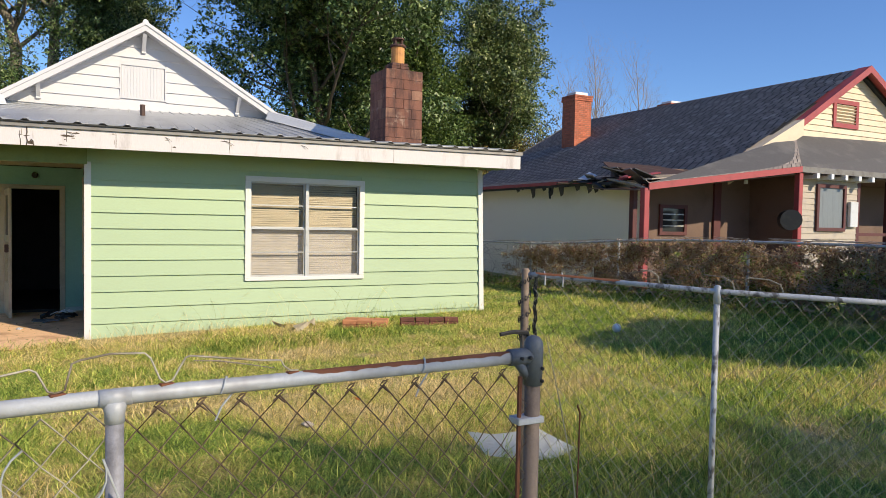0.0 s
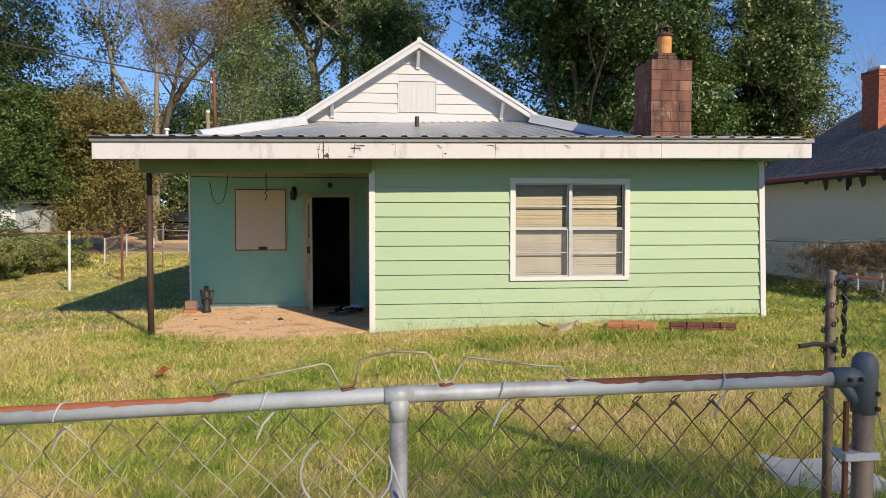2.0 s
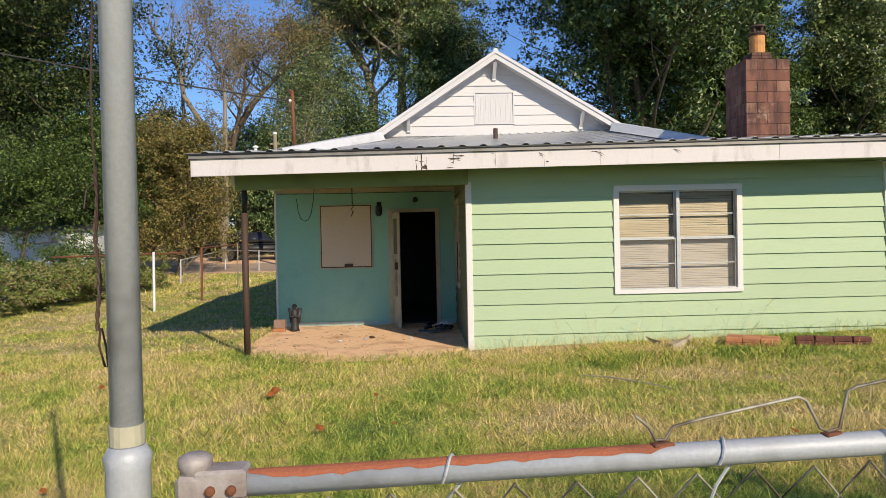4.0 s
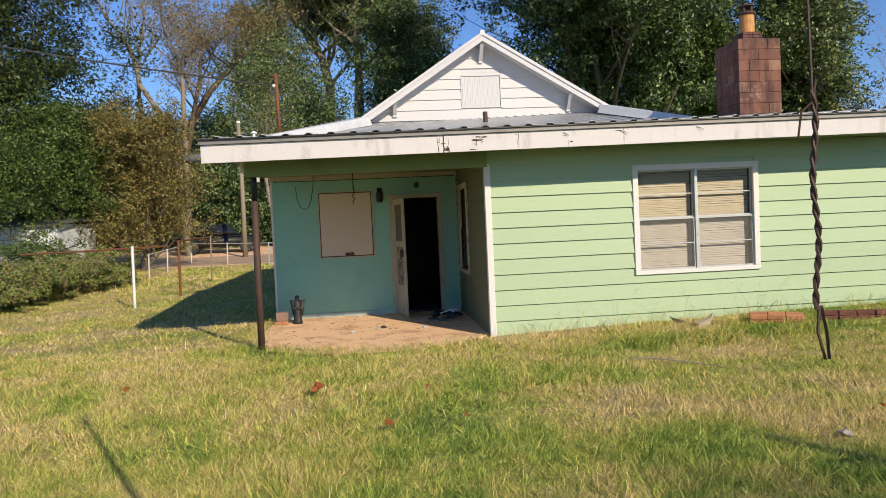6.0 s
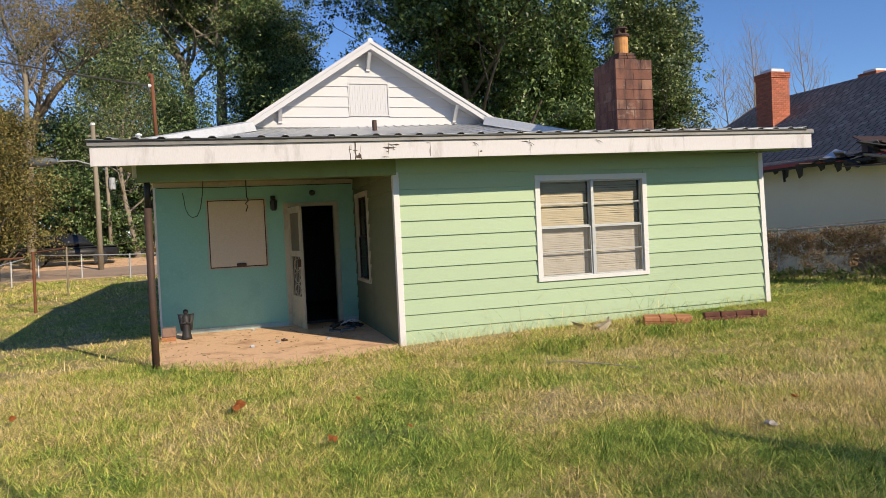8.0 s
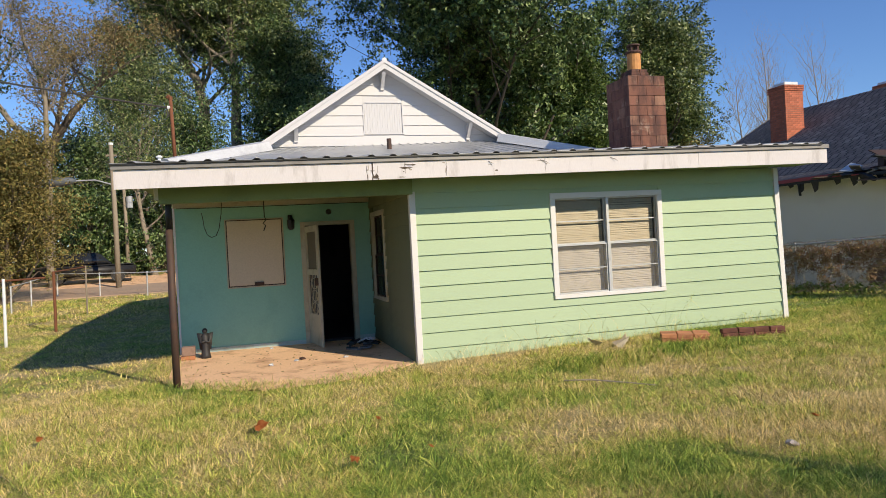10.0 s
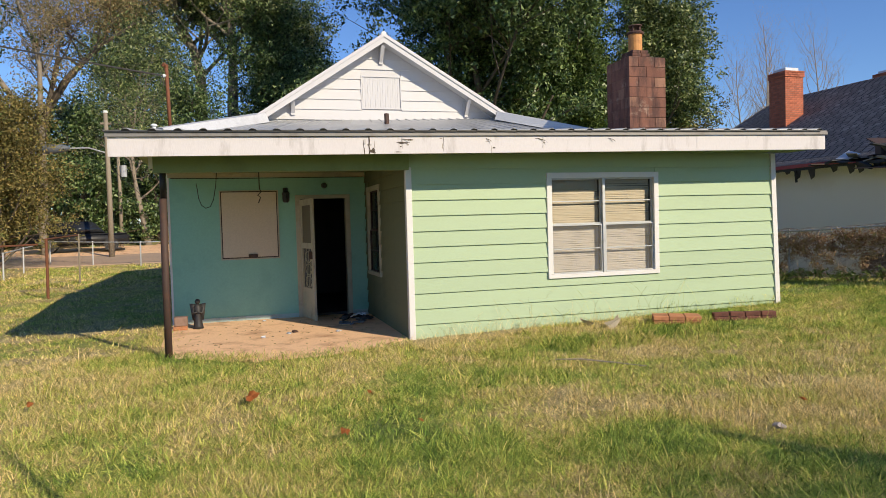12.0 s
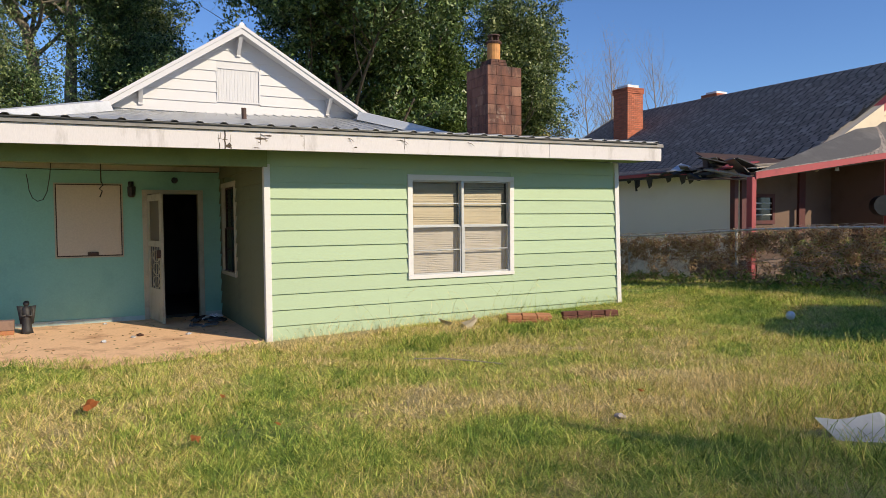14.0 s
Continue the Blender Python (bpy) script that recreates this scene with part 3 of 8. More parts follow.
def window_unit(name, x0, x1, z0, z1, at, turn, parent, blind=True, columns=2, paint=M_WHITE):
    """A casement of aluminium sashes behind a painted casing; its own x runs along the wall."""
    w = new(name)
    w.parent = parent
    w.matrix_local = pose(*at, 0, 0, turn)
    c = 0.075
    part("casing", boxes((x0, x1, -0.045, 0.01, z1 - c, z1), (x0, x1, -0.05, 0.01, z0, z0 + c * 0.75), (x0, x0 + c, -0.043, 0.01, z0 + c * 0.75, z1 - c), (x1 - c, x1, -0.043, 0.01, z0 + c * 0.75, z1 - c), bevel=0.004), paint, w)
    ix0, ix1, iz0, iz1 = x0 + c, x1 - c, z0 + c * 0.75, z1 - c
    mid = (ix0 + ix1) / 2
    zm = iz0 + (iz1 - iz0) * 0.515
    cols = [(ix0, mid - 0.022), (mid + 0.022, ix1)] if columns == 2 else [(ix0, ix1)]
    if columns == 2:
        part("mullion", boxes((mid - 0.022, mid + 0.022, -0.03, 0.07, iz0, iz1), bevel=0.003), M_ALU, w)
    # without a blind: dark sashes, with the porch's shade in the colour
    metal = M_ALU if blind else M_DARKMETAL
    for a, b in cols:
        for lo, hi, dy in ((iz0, zm, 0.0), (zm, iz1, 0.022)):
            f = 0.02
            part("sash", boxes((a, b, dy - 0.01, dy + 0.02, lo, lo + f), (a, b, dy - 0.01, dy + 0.02, hi - f, hi), (a, a + f, dy - 0.01, dy + 0.02, lo + f, hi - f), (b - f, b, dy - 0.01, dy + 0.02, lo + f, hi - f),
                                (a + f, b - f, dy - 0.006, dy + 0.014, (lo + hi) / 2 - 0.008, (lo + hi) / 2 + 0.008), bevel=0.002), metal, w)
            pane = part("pane", boxes((a + f, b - f, dy + 0.002, dy + 0.006, lo + f, hi - f)), M_GLASS if hi == iz1 or not blind else M_DUSTY, w)
            pane.visible_shadow = False
        if blind:
            bm = bmesh.new()
            bm2 = bmesh.new()
            k = int((iz1 - iz0) / 0.026)
            for i in range(k):
                z = iz0 + 0.012 + i * 0.026
                sag = 0.005 * math.sin(i * 1.7 + a * 9)
                target = bm if z > zm else bm2
                m = pose(0, 0.095, z, 72 + 4 * math.sin(i * 2.3 + a), 0.15 * math.sin(i * 0.9 + a * 4), 0)
                box(target, a + 0.012 + sag, b - 0.012, -0.0142, 0.0142, -0.0006, 0.0006, m=m)
            part("blind", bm, M_BLIND, w, "yellowed blind slats")
            part("blind", bm2, M_BLIND2, w, "dusty grey blind slats")
    # near-black sheet behind the glass stands in for the unlit room
    part("unlit_room_sheet", boxes((x0 + 0.02, x1 - 0.02, 0.16, 0.18, z0 + 0.02, z1 - 0.02)), M_INSIDE, w)
    return w


window_unit("window", WX0, WX1, WZ0, WZ1, (0, 0, 0), 0, house)
# cream casing instead of white puts the porch's shade into the colour
window_unit("window", -SY1, -SY0, SZ0, SZ1, (0, 0, 0), -90, house, blind=False, columns=1, paint=M_CREAM)

# porch back wall with its door opening
DX0, DX1, DZ = -1.125, -0.362, 1.98
PX0 = -3.18
part("porch_wall", boxes((PX0, DX0, BACK_Y, BACK_Y + 0.14, -0.05, 2.5), (DX1, 0.0, BACK_Y, BACK_Y + 0.14, -0.05, 2.5), (DX0, DX1, BACK_Y, BACK_Y + 0.14, DZ, 2.5)), M_TEAL, house, "turquoise painted flat wall")
part("left_wall", boxes((PX0, PX0 + 0.14, BACK_Y + 0.14, 13.0, -0.05, 2.92)), M_TEAL, house)
part("right_wall", boxes((5.2, 5.34, 7.0, 13.0, -0.05, 3.5), (PX0, 5.34, 13.0, 13.14, -0.05, 3.4)), M_GABLE, house)
part("corner_strip", boxes((PX0 - 0.012, PX0 + 0.02, BACK_Y - 0.012, BACK_Y - 0.002, 0.0, 2.46)), M_WHITE, house)
part("wall_skirting", boxes((PX0 + 0.02, DX0 - 0.075, BACK_Y - 0.016, BACK_Y - 0.002, 0.0, 0.07), (DX1 + 0.075, -0.03, BACK_Y - 0.016, BACK_Y - 0.002, 0.0, 0.07)), M_SKIRT, house)
part("door_casing", boxes((DX0 - 0.075, DX0 + 0.005, BACK_Y - 0.025, BACK_Y + 0.14, 0, DZ), (DX1 - 0.005, DX1 + 0.075, BACK_Y - 0.025, BACK_Y + 0.14, 0, DZ), (DX0 - 0.075, DX1 + 0.075, BACK_Y - 0.027, BACK_Y + 0.14, DZ, DZ + 0.065), bevel=0.004), M_CREAM, house)
# the boarded window
BX0, BX1, BZ0, BZ1 = -2.41, -1.475, 1.005, 2.135
part("window_board", boxes((BX0 + 0.035, BX1 - 0.035, BACK_Y - 0.03, BACK_Y - 0.008, BZ0 + 0.037, BZ1 - 0.03), bevel=0.004), M_BOARD, house, "beige painted board over a window")
part("board_gap", boxes((BX0 + 0.02, BX1 - 0.02, BACK_Y - 0.008, BACK_Y - 0.003, BZ0 + 0.02, BZ1 - 0.015)), M_DARKMETAL, house, "dark gap round the board")
part("board_trim", boxes((BX0, BX1, BACK_Y - 0.022, BACK_Y - 0.003, BZ0, BZ0 + 0.02), (BX0, BX1, BACK_Y - 0.022, BACK_Y - 0.003, BZ1 - 0.015, BZ1), (BX0, BX0 + 0.02, BACK_Y - 0.022, BACK_Y - 0.003, BZ0 + 0.02, BZ1 - 0.015), (BX1 - 0.02, BX1, BACK_Y - 0.022, BACK_Y - 0.003, BZ0 + 0.02, BZ1 - 0.015)), M_CREAM, house)
part("latch", boxes((-1.98, -1.83, BACK_Y - 0.06, BACK_Y - 0.03, BZ0 + 0.03, BZ0 + 0.085), bevel=0.008), M_DARKMETAL, house)
# rooms behind the door, their dimness put into a near-black colour
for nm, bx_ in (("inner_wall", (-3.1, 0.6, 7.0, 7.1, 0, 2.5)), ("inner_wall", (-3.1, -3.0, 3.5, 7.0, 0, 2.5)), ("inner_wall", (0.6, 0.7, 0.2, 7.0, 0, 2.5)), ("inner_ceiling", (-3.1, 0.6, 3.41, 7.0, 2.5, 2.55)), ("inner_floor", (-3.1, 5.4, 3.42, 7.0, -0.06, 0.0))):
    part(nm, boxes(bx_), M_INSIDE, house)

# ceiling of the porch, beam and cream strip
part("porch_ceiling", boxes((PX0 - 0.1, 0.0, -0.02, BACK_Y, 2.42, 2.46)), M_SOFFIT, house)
part("ceiling_strip", boxes((PX0, -0.02, BACK_Y - 0.03, BACK_Y - 0.004, 2.345, 2.418)), M_CREAM, house)
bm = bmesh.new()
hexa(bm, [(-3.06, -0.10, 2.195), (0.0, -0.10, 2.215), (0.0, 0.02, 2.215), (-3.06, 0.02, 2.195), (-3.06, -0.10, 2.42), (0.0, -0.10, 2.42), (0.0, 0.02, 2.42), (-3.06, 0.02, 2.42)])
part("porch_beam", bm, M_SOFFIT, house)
part("beam_end", boxes((-3.11, -3.062, -0.09, 0.01, 2.25, 2.42)), M_WHITE, house)
# soffit from the wall out to the fascia
XL, XR = -3.44, 6.07
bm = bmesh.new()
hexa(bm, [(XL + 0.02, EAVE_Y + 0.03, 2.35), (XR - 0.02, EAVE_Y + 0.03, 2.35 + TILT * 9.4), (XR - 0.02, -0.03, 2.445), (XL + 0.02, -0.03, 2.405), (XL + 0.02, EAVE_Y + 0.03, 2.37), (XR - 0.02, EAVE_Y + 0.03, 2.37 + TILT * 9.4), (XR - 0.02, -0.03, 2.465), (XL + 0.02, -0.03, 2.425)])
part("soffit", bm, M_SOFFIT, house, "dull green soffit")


def along(x):
    return TILT * (x - XL)


# the fascia: several lengths butted together
cuts = [XL, -0.62, 1.62, 3.9, XR]
for i, (a, b) in enumerate(zip(cuts, cuts[1:])):
    bm = bmesh.new()
    o = 0.002 * (i % 2)
    hexa(bm, [(a, EAVE_Y - o, FAS_Z0 + along(a)), (b - 0.003, EAVE_Y - o, FAS_Z0 + along(b)), (b - 0.003, EAVE_Y + 0.035, FAS_Z0 + along(b)), (a, EAVE_Y + 0.035, FAS_Z0 + along(a)),
              (a, EAVE_Y - o, FAS_Z1 + along(a)), (b - 0.003, EAVE_Y - o, FAS_Z1 + along(b)), (b - 0.003, EAVE_Y + 0.035, FAS_Z1 + along(b)), (a, EAVE_Y + 0.035, FAS_Z1 + along(a))])
    part("fascia_board", bm, M_FASCIA, house, "peeling white fascia board")
for x in (XL, XR - 0.03):
    bm = bmesh.new()
    hexa(bm, [(x, EAVE_Y + 0.036, FAS_Z0 + along(x)), (x + 0.03, EAVE_Y + 0.036, FAS_Z0 + along(x)), (x + 0.03, 5.2, 3.02), (x, 5.2, 3.02), (x, EAVE_Y + 0.036, FAS_Z1 + along(x)), (x + 0.03, EAVE_Y + 0.036, FAS_Z1 + along(x)), (x + 0.03, 5.2, 3.22), (x, 5.2, 3.22)])
    part("side_fascia", bm, M_FASCIA, house)
# grey flashing under the ribbed sheet
bm = bmesh.new()
hexa(bm, [(XL - 0.02, EAVE_Y - 0.03, FAS_Z1 + 0.004), (XR + 0.02, EAVE_Y - 0.03, FAS_Z1 + along(XR) + 0.004), (XR + 0.02, EAVE_Y + 0.02, FAS_Z1 + along(XR) + 0.004), (XL - 0.02, EAVE_Y + 0.02, FAS_Z1 + 0.004),
          (XL - 0.02, EAVE_Y - 0.02, FAS_Z1 + 0.06), (XR + 0.02, EAVE_Y - 0.02, FAS_Z1 + along(XR) + 0.06), (XR + 0.02, EAVE_Y + 0.02, FAS_Z1 + along(XR) + 0.06), (XL - 0.02, EAVE_Y + 0.02, FAS_Z1 + 0.06)])
part("eave_flashing", bm, M_FLASH, house)


def ribbed_sheet(x0, x1, y0, y1, z0, slope, pitch=0.262, high=0.022, thick=0.006):
    """Tin sheeting with raised ribs running up the slope."""
    prof = []
    x = x0
    while x < x1:
        for dx, dz in ((0, 0), (pitch - 0.075, 0), (pitch - 0.055, high), (pitch - 0.025, high), (pitch - 0.005, 0)):
            if x + dx <= x1:
                prof.append((x + dx, dz))
        x += pitch
    k = len(prof)
    vs = [(x, y, z0 + along(x) * (1 - (y - y0) / (y1 - y0)) + (y - y0) * slope + dz - t) for t in (0, thick) for y in (y0, (y0 + y1) / 2, y1) for x, dz in prof]
    q = []
    for layer in (0, 1):
        for r in (0, 1):
            for i in range(k - 1):
                a = layer * 3 * k + r * k + i
                q.append((a, a + 1, a + k + 1, a + k) if layer == 0 else (a + k, a + k + 1, a + 1, a))
    for i in range(k - 1):
        q.append((i + 1, i, 3 * k + i, 3 * k + i + 1))
    return raw_mesh("roof_sheet", vs, q, M_METALROOF)


part("tin_roof", ribbed_sheet(XL - 0.03, XR + 0.03, EAVE_Y - 0.05, 5.3, FAS_Z1 + 0.072, ROOF_S), None, house, "ribbed galvanised tin porch roof")
# black strips along the lip put the sheet end's shade into the colour
x = XL - 0.03
while x < XR - 0.2:
    z = FAS_Z1 + 0.066 + along(x)
    bm = bmesh.new()
    hexa(bm, [(x - 0.005, EAVE_Y - 0.047, z - 0.012), (x + 0.262, EAVE_Y - 0.047, z - 0.012), (x + 0.262, EAVE_Y - 0.02, z - 0.012), (x - 0.005, EAVE_Y - 0.02, z - 0.012), (x, EAVE_Y - 0.045, z), (x + 0.26, EAVE_Y - 0.045, z), (x + 0.26, EAVE_Y - 0.02, z), (x, EAVE_Y - 0.02, z)])
    tube(bm, [(x + 0.18, EAVE_Y - 0.052, z + 0.004), (x + 0.2, EAVE_Y - 0.052, z + 0.017), (x + 0.245, EAVE_Y - 0.052, z + 0.017), (x + 0.262, EAVE_Y - 0.052, z + 0.002)], 0.006, 5)
    part("lip_shade_strip", bm, M_BLACK, house)
    x += 0.262
# rot and splinters on the fascia
rf = random.Random(14)
for i in range(16):
    xr = rf.choice((-0.62, -0.62, -0.62, -0.55, -0.15, -0.2, 0.25, 0.9, 1.62)) + rf.gauss(0, 0.05)
    zr = FAS_Z0 + along(xr) + rf.uniform(0.01, 0.2)
    w, h = rf.uniform(0.008, 0.04), rf.uniform(0.003, 0.012)
    if rf.random() < 0.3:
        w, h = rf.uniform(0.003, 0.006), rf.uniform(0.03, 0.09)
        zr = min(zr, FAS_Z1 + along(xr) - h)
    bm = bmesh.new()
    ring = [(xr + w * math.cos(a) * rf.uniform(0.6, 1.1), EAVE_Y - 0.004, zr + h * math.sin(a) * rf.uniform(0.6, 1.1)) for a in (k * 0.9 for k in range(7))]
    lo = [bm.verts.new((p[0], EAVE_Y + 0.003, p[2])) for p in ring]
    hi = [bm.verts.new(p) for p in ring]
    bm.faces.new(hi)
    for k in range(7):
        bm.faces.new((lo[k], lo[(k + 1) % 7], hi[(k + 1) % 7], hi[k]))
    part("rot_patch", bm, rf.choice((M_ROT, M_CREAMDIRT, M_CREAMDIRT)), house)
# a split joint and a torn place in the paint
for xr, pts in ((-0.615, ((0, 0.205), (0.004, 0.15), (-0.004, 0.10), (0.006, 0.05), (-0.002, 0.0))), (-0.575, ((0, 0.07), (0.02, 0.05), (0.012, 0.03), (0.03, 0.012), (0.02, 0.0))), (1.615, ((0, 0.2), (0.003, 0.12), (-0.003, 0.06))), (0.30, ((0, 0.19), (0.002, 0.1), (0.0, 0.02)))):
    w_ = 0.007 if xr < 0 else 0.003
    part("crack", tubed([(xr + dx, EAVE_Y - 0.002, FAS_Z0 + along(xr) + dz) for dx, dz in pts], w_, 5), M_ROT, house)
for xr, zr, w, h in ((-0.20, 0.13, 0.085, 0.016), (-0.12, 0.165, 0.06, 0.010), (-0.58, 0.03, 0.035, 0.028), (-0.26, 0.02, 0.05, 0.006), (1.55, 0.17, 0.05, 0.006)):
    zr += FAS_Z0 + along(xr)
    ring = [(xr + w * math.cos(a) * rf.uniform(0.5, 1.15), EAVE_Y - 0.0045, zr + h * math.sin(a) * rf.uniform(0.4, 1.2)) for a in (k * 2 * math.pi / 13 for k in range(13))]
    bm = bmesh.new()
    lo = [bm.verts.new((p[0], EAVE_Y + 0.003, p[2])) for p in ring]
    hi = [bm.verts.new(p) for p in ring]
    bm.faces.new(hi)
    for k in range(13):
        bm.faces.new((lo[k], lo[(k + 1) % 13], hi[(k + 1) % 13], hi[k]))
    part("rot_patch", bm, M_ROT, house)
for xr, dx, dz in ((-0.22, 0.10, -0.03), (1.55, 0.12, -0.06), (2.55, 0.09, -0.05), (0.85, 0.07, -0.05)):
    zr = FAS_Z1 + along(xr) - 0.03
    part("splinter", tubed([(xr, EAVE_Y - 0.004, zr), (xr + dx * 0.6, EAVE_Y - 0.02, zr + dz * 0.4), (xr + dx, EAVE_Y - 0.03, zr + dz)], [0.004, 0.004, 0.001], 4), M_ROT, house)

# the main roof and its white gable
RX, RY, RZ = 1.215, 6.9, 5.80
LX, LZ, QX, QZ = -1.60, 3.95, 4.06, 4.10
GW = 7.28
bm = bmesh.new()
plate(bm, [(LX, RY, LZ), (RX, RY, RZ), (RX, 13.3, RZ), (LX, 13.3, LZ)], 0.09)
plate(bm, [(RX, RY, RZ), (QX, RY, QZ), (QX, 13.3, QZ), (RX, 13.3, RZ)], 0.09)
part("main_roof", bm, M_METALROOF, house)
KL, KR, KY, KZ = -3.4, 5.85, 4.9, 3.25
bm = bmesh.new()
plate(bm, [(KL, KY, KZ), (KR, KY, KZ), (QX - 0.1, GW - 0.03, QZ - 0.09), (LX + 0.1, GW - 0.03, LZ - 0.07)], 0.04)
part("hip_skirt", bm, M_METALROOF, house, "galvanised skirt roof below the gable")
for kx, gx_, gz_ in ((KL, LX + 0.1, LZ - 0.05), (KR, QX - 0.1, QZ - 0.07)):
    bm = bmesh.new()
    plate(bm, [(kx, KY, KZ), (gx_, GW - 0.03, gz_ - 0.02), (gx_, 13.3, gz_), (kx, 13.3, KZ)], 0.04)
    part("side_skirt", bm, M_METALROOF, house)
    s_ = 1 if kx > 0 else -1
    bm = bmesh.new()
    hexa(bm, [(gx_ - s_ * 0.12, RY - 0.06, gz_ - 0.10), (kx - s_ * 0.12, KY - 0.06, KZ - 0.02), (kx + s_ * 0.1, KY + 0.1, KZ - 0.02), (gx_ + s_ * 0.16, RY + 0.1, gz_ - 0.10),
              (gx_ - s_ * 0.05, RY - 0.06, gz_ + 0.09), (kx - s_ * 0.02, KY - 0.06, KZ + 0.13), (kx + s_ * 0.12, KY + 0.1, KZ + 0.15), (gx_ + s_ * 0.18, RY + 0.1, gz_ + 0.11)])
    part("hip_cap", bm, M_TRIMGREY, house, "pale grey hip capping")
for i in range(26):
    f = (i + 0.5) / 26
    a, b = V((KL, KY, KZ)).lerp(V((KR, KY, KZ)), f), V((LX + 0.1, GW - 0.03, LZ - 0.07)).lerp(V((QX - 0.1, GW - 0.03, QZ - 0.09)), f)
    part("seam", tubed([a + V((0, 0, 0.012)), b + V((0, 0, 0.012))], 0.014, 5), M_METALROOF, house)
for (ax, az), (bx, bz) in (((LX - 0.1, LZ - 0.065), (RX, RZ)), ((QX + 0.1, QZ - 0.065), (RX, RZ))):
    for nm, hi, lo, y0, y1 in (("barge_board", 0.0, -0.155, RY - 0.03, RY), ("rake_trim", 0.05, -0.03, RY - 0.055, RY - 0.032)):
        bm = bmesh.new()
        hexa(bm, [(ax, y0, az + lo), (bx, y0, bz + lo), (bx, y1, bz + lo), (ax, y1, az + lo), (ax, y0, az + hi), (bx, y0, bz + hi), (bx, y1, bz + hi), (ax, y1, az + hi)])
        part(nm, bm, M_GABLE, house)
    bm = bmesh.new()
    hexa(bm, [(ax, RY, az - 0.12), (bx, RY, bz - 0.12), (bx, GW + 0.02, bz - 0.12), (ax, GW + 0.02, az - 0.12), (ax, RY, az - 0.097), (bx, RY, bz - 0.097), (bx, GW + 0.02, bz - 0.097), (ax, GW + 0.02, az - 0.097)])
    part("gable_soffit", bm, M_GABLE, house)


def gable_boards(parent, x_of, z0, z1, y, exposure, material, hole, thick=0.032):
    """White lapped boards cut to the slopes of the gable."""
    z = z0
    while z < z1 - 0.05:
        t = min(z + exposure, z1)
        (a0, b0), (a1, b1) = x_of(z), x_of(t)
        runs = [((a0, b0), (a1, b1))]
        if hole[2] < t - 0.01 and hole[3] > z + 0.01:
            runs = [((a0, hole[0]), (a1, hole[0])), ((hole[1], b0), (hole[1], b1))]
        for (p, q), (r, s) in runs:
            bm = bmesh.new()
            hexa(bm, [(p, y - thick, z), (q, y - thick, z), (q, y, z), (p, y, z), (r, y - 0.006, t), (s, y - 0.006, t), (s, y, t), (r, y, t)])
            ob = part("siding_board", bm, material, parent)
        z = t
    return


gable = new("gable_wall")
gable.parent = house
tagged(gable, "white lapped gable wall")
HOLE = (0.72, 1.68, 4.19, 4.96)
sl, sr = (RZ - LZ) / (RX - LX), (RZ - QZ) / (QX - RX)
gable_boards(gable, lambda z: (RX - (RZ - 0.10 - z) / sl, RX + (RZ - 0.10 - z) / sr), 3.93, RZ - 0.12, GW, 0.235, M_GABLE, HOLE)
bm = bmesh.new()
hexa(bm, [(LX, GW, 3.5), (QX, GW, 3.5), (QX, GW + 0.1, 3.5), (LX, GW + 0.1, 3.5), (LX, GW, LZ - 0.12), (QX, GW, QZ - 0.12), (QX, GW + 0.1, QZ - 0.12), (LX, GW + 0.1, LZ - 0.12)])
hexa(bm, [(LX, GW, LZ - 0.12), (QX, GW, QZ - 0.12), (QX, GW + 0.1, QZ - 0.12), (LX, GW + 0.1, LZ - 0.12), (RX - 0.01, GW, RZ - 0.12), (RX + 0.01, GW, RZ - 0.12), (RX + 0.01, GW + 0.1, RZ - 0.12), (RX - 0.01, GW + 0.1, RZ - 0.12)])
part("sheathing", bm, M_GABLE, gable)
vent = new("gable_vent")
vent.parent = house
tagged(vent, "white ribbed panel closing the gable vent")
part("frame", boxes((HOLE[0], HOLE[1], GW - 0.035, GW - 0.001, HOLE[2], HOLE[2] + 0.03), (HOLE[0], HOLE[1], GW - 0.035, GW - 0.001, HOLE[3] - 0.03, HOLE[3]), (HOLE[0], HOLE[0] + 0.03, GW - 0.035, GW - 0.001, HOLE[2] + 0.03, HOLE[3] - 0.03), (HOLE[1] - 0.03, HOLE[1], GW - 0.035, GW - 0.001, HOLE[2] + 0.03, HOLE[3] - 0.03)), M_GABLE, vent)
for i in range(15):
    x = HOLE[0] + 0.037 + i * 0.0591
    part("slat", boxes((x, x + 0.0585, GW - 0.012, GW - 0.004, HOLE[2] + 0.03, HOLE[3] - 0.03), bevel=0.004), M_GABLE, vent)
part("backing", boxes((HOLE[0] + 0.03, HOLE[1] - 0.03, GW - 0.003, GW - 0.0005, HOLE[2] + 0.03, HOLE[3] - 0.03)), M_GABLE, vent)
for x, z in ((-0.845, 4.36), (1.205, 5.56), (3.255, 4.38)):
    bm = bmesh.new()
    box(bm, x - 0.045, x + 0.045, GW - 0.07, GW - 0.021, z - 0.34, z + 0.02)
    hexa(bm, [(x - 0.04, GW - 0.07, z - 0.30), (x + 0.04, GW - 0.07, z - 0.30), (x + 0.04, GW - 0.02, z - 0.34), (x - 0.04, GW - 0.02, z - 0.34), (x - 0.04, RY + 0.01, z + 0.02), (x + 0.04, RY + 0.01, z + 0.02), (x + 0.04, RY + 0.10, z + 0.02), (x - 0.04, RY + 0.10, z + 0.02)])
    part("bracket", bm, M_GABLE, house)
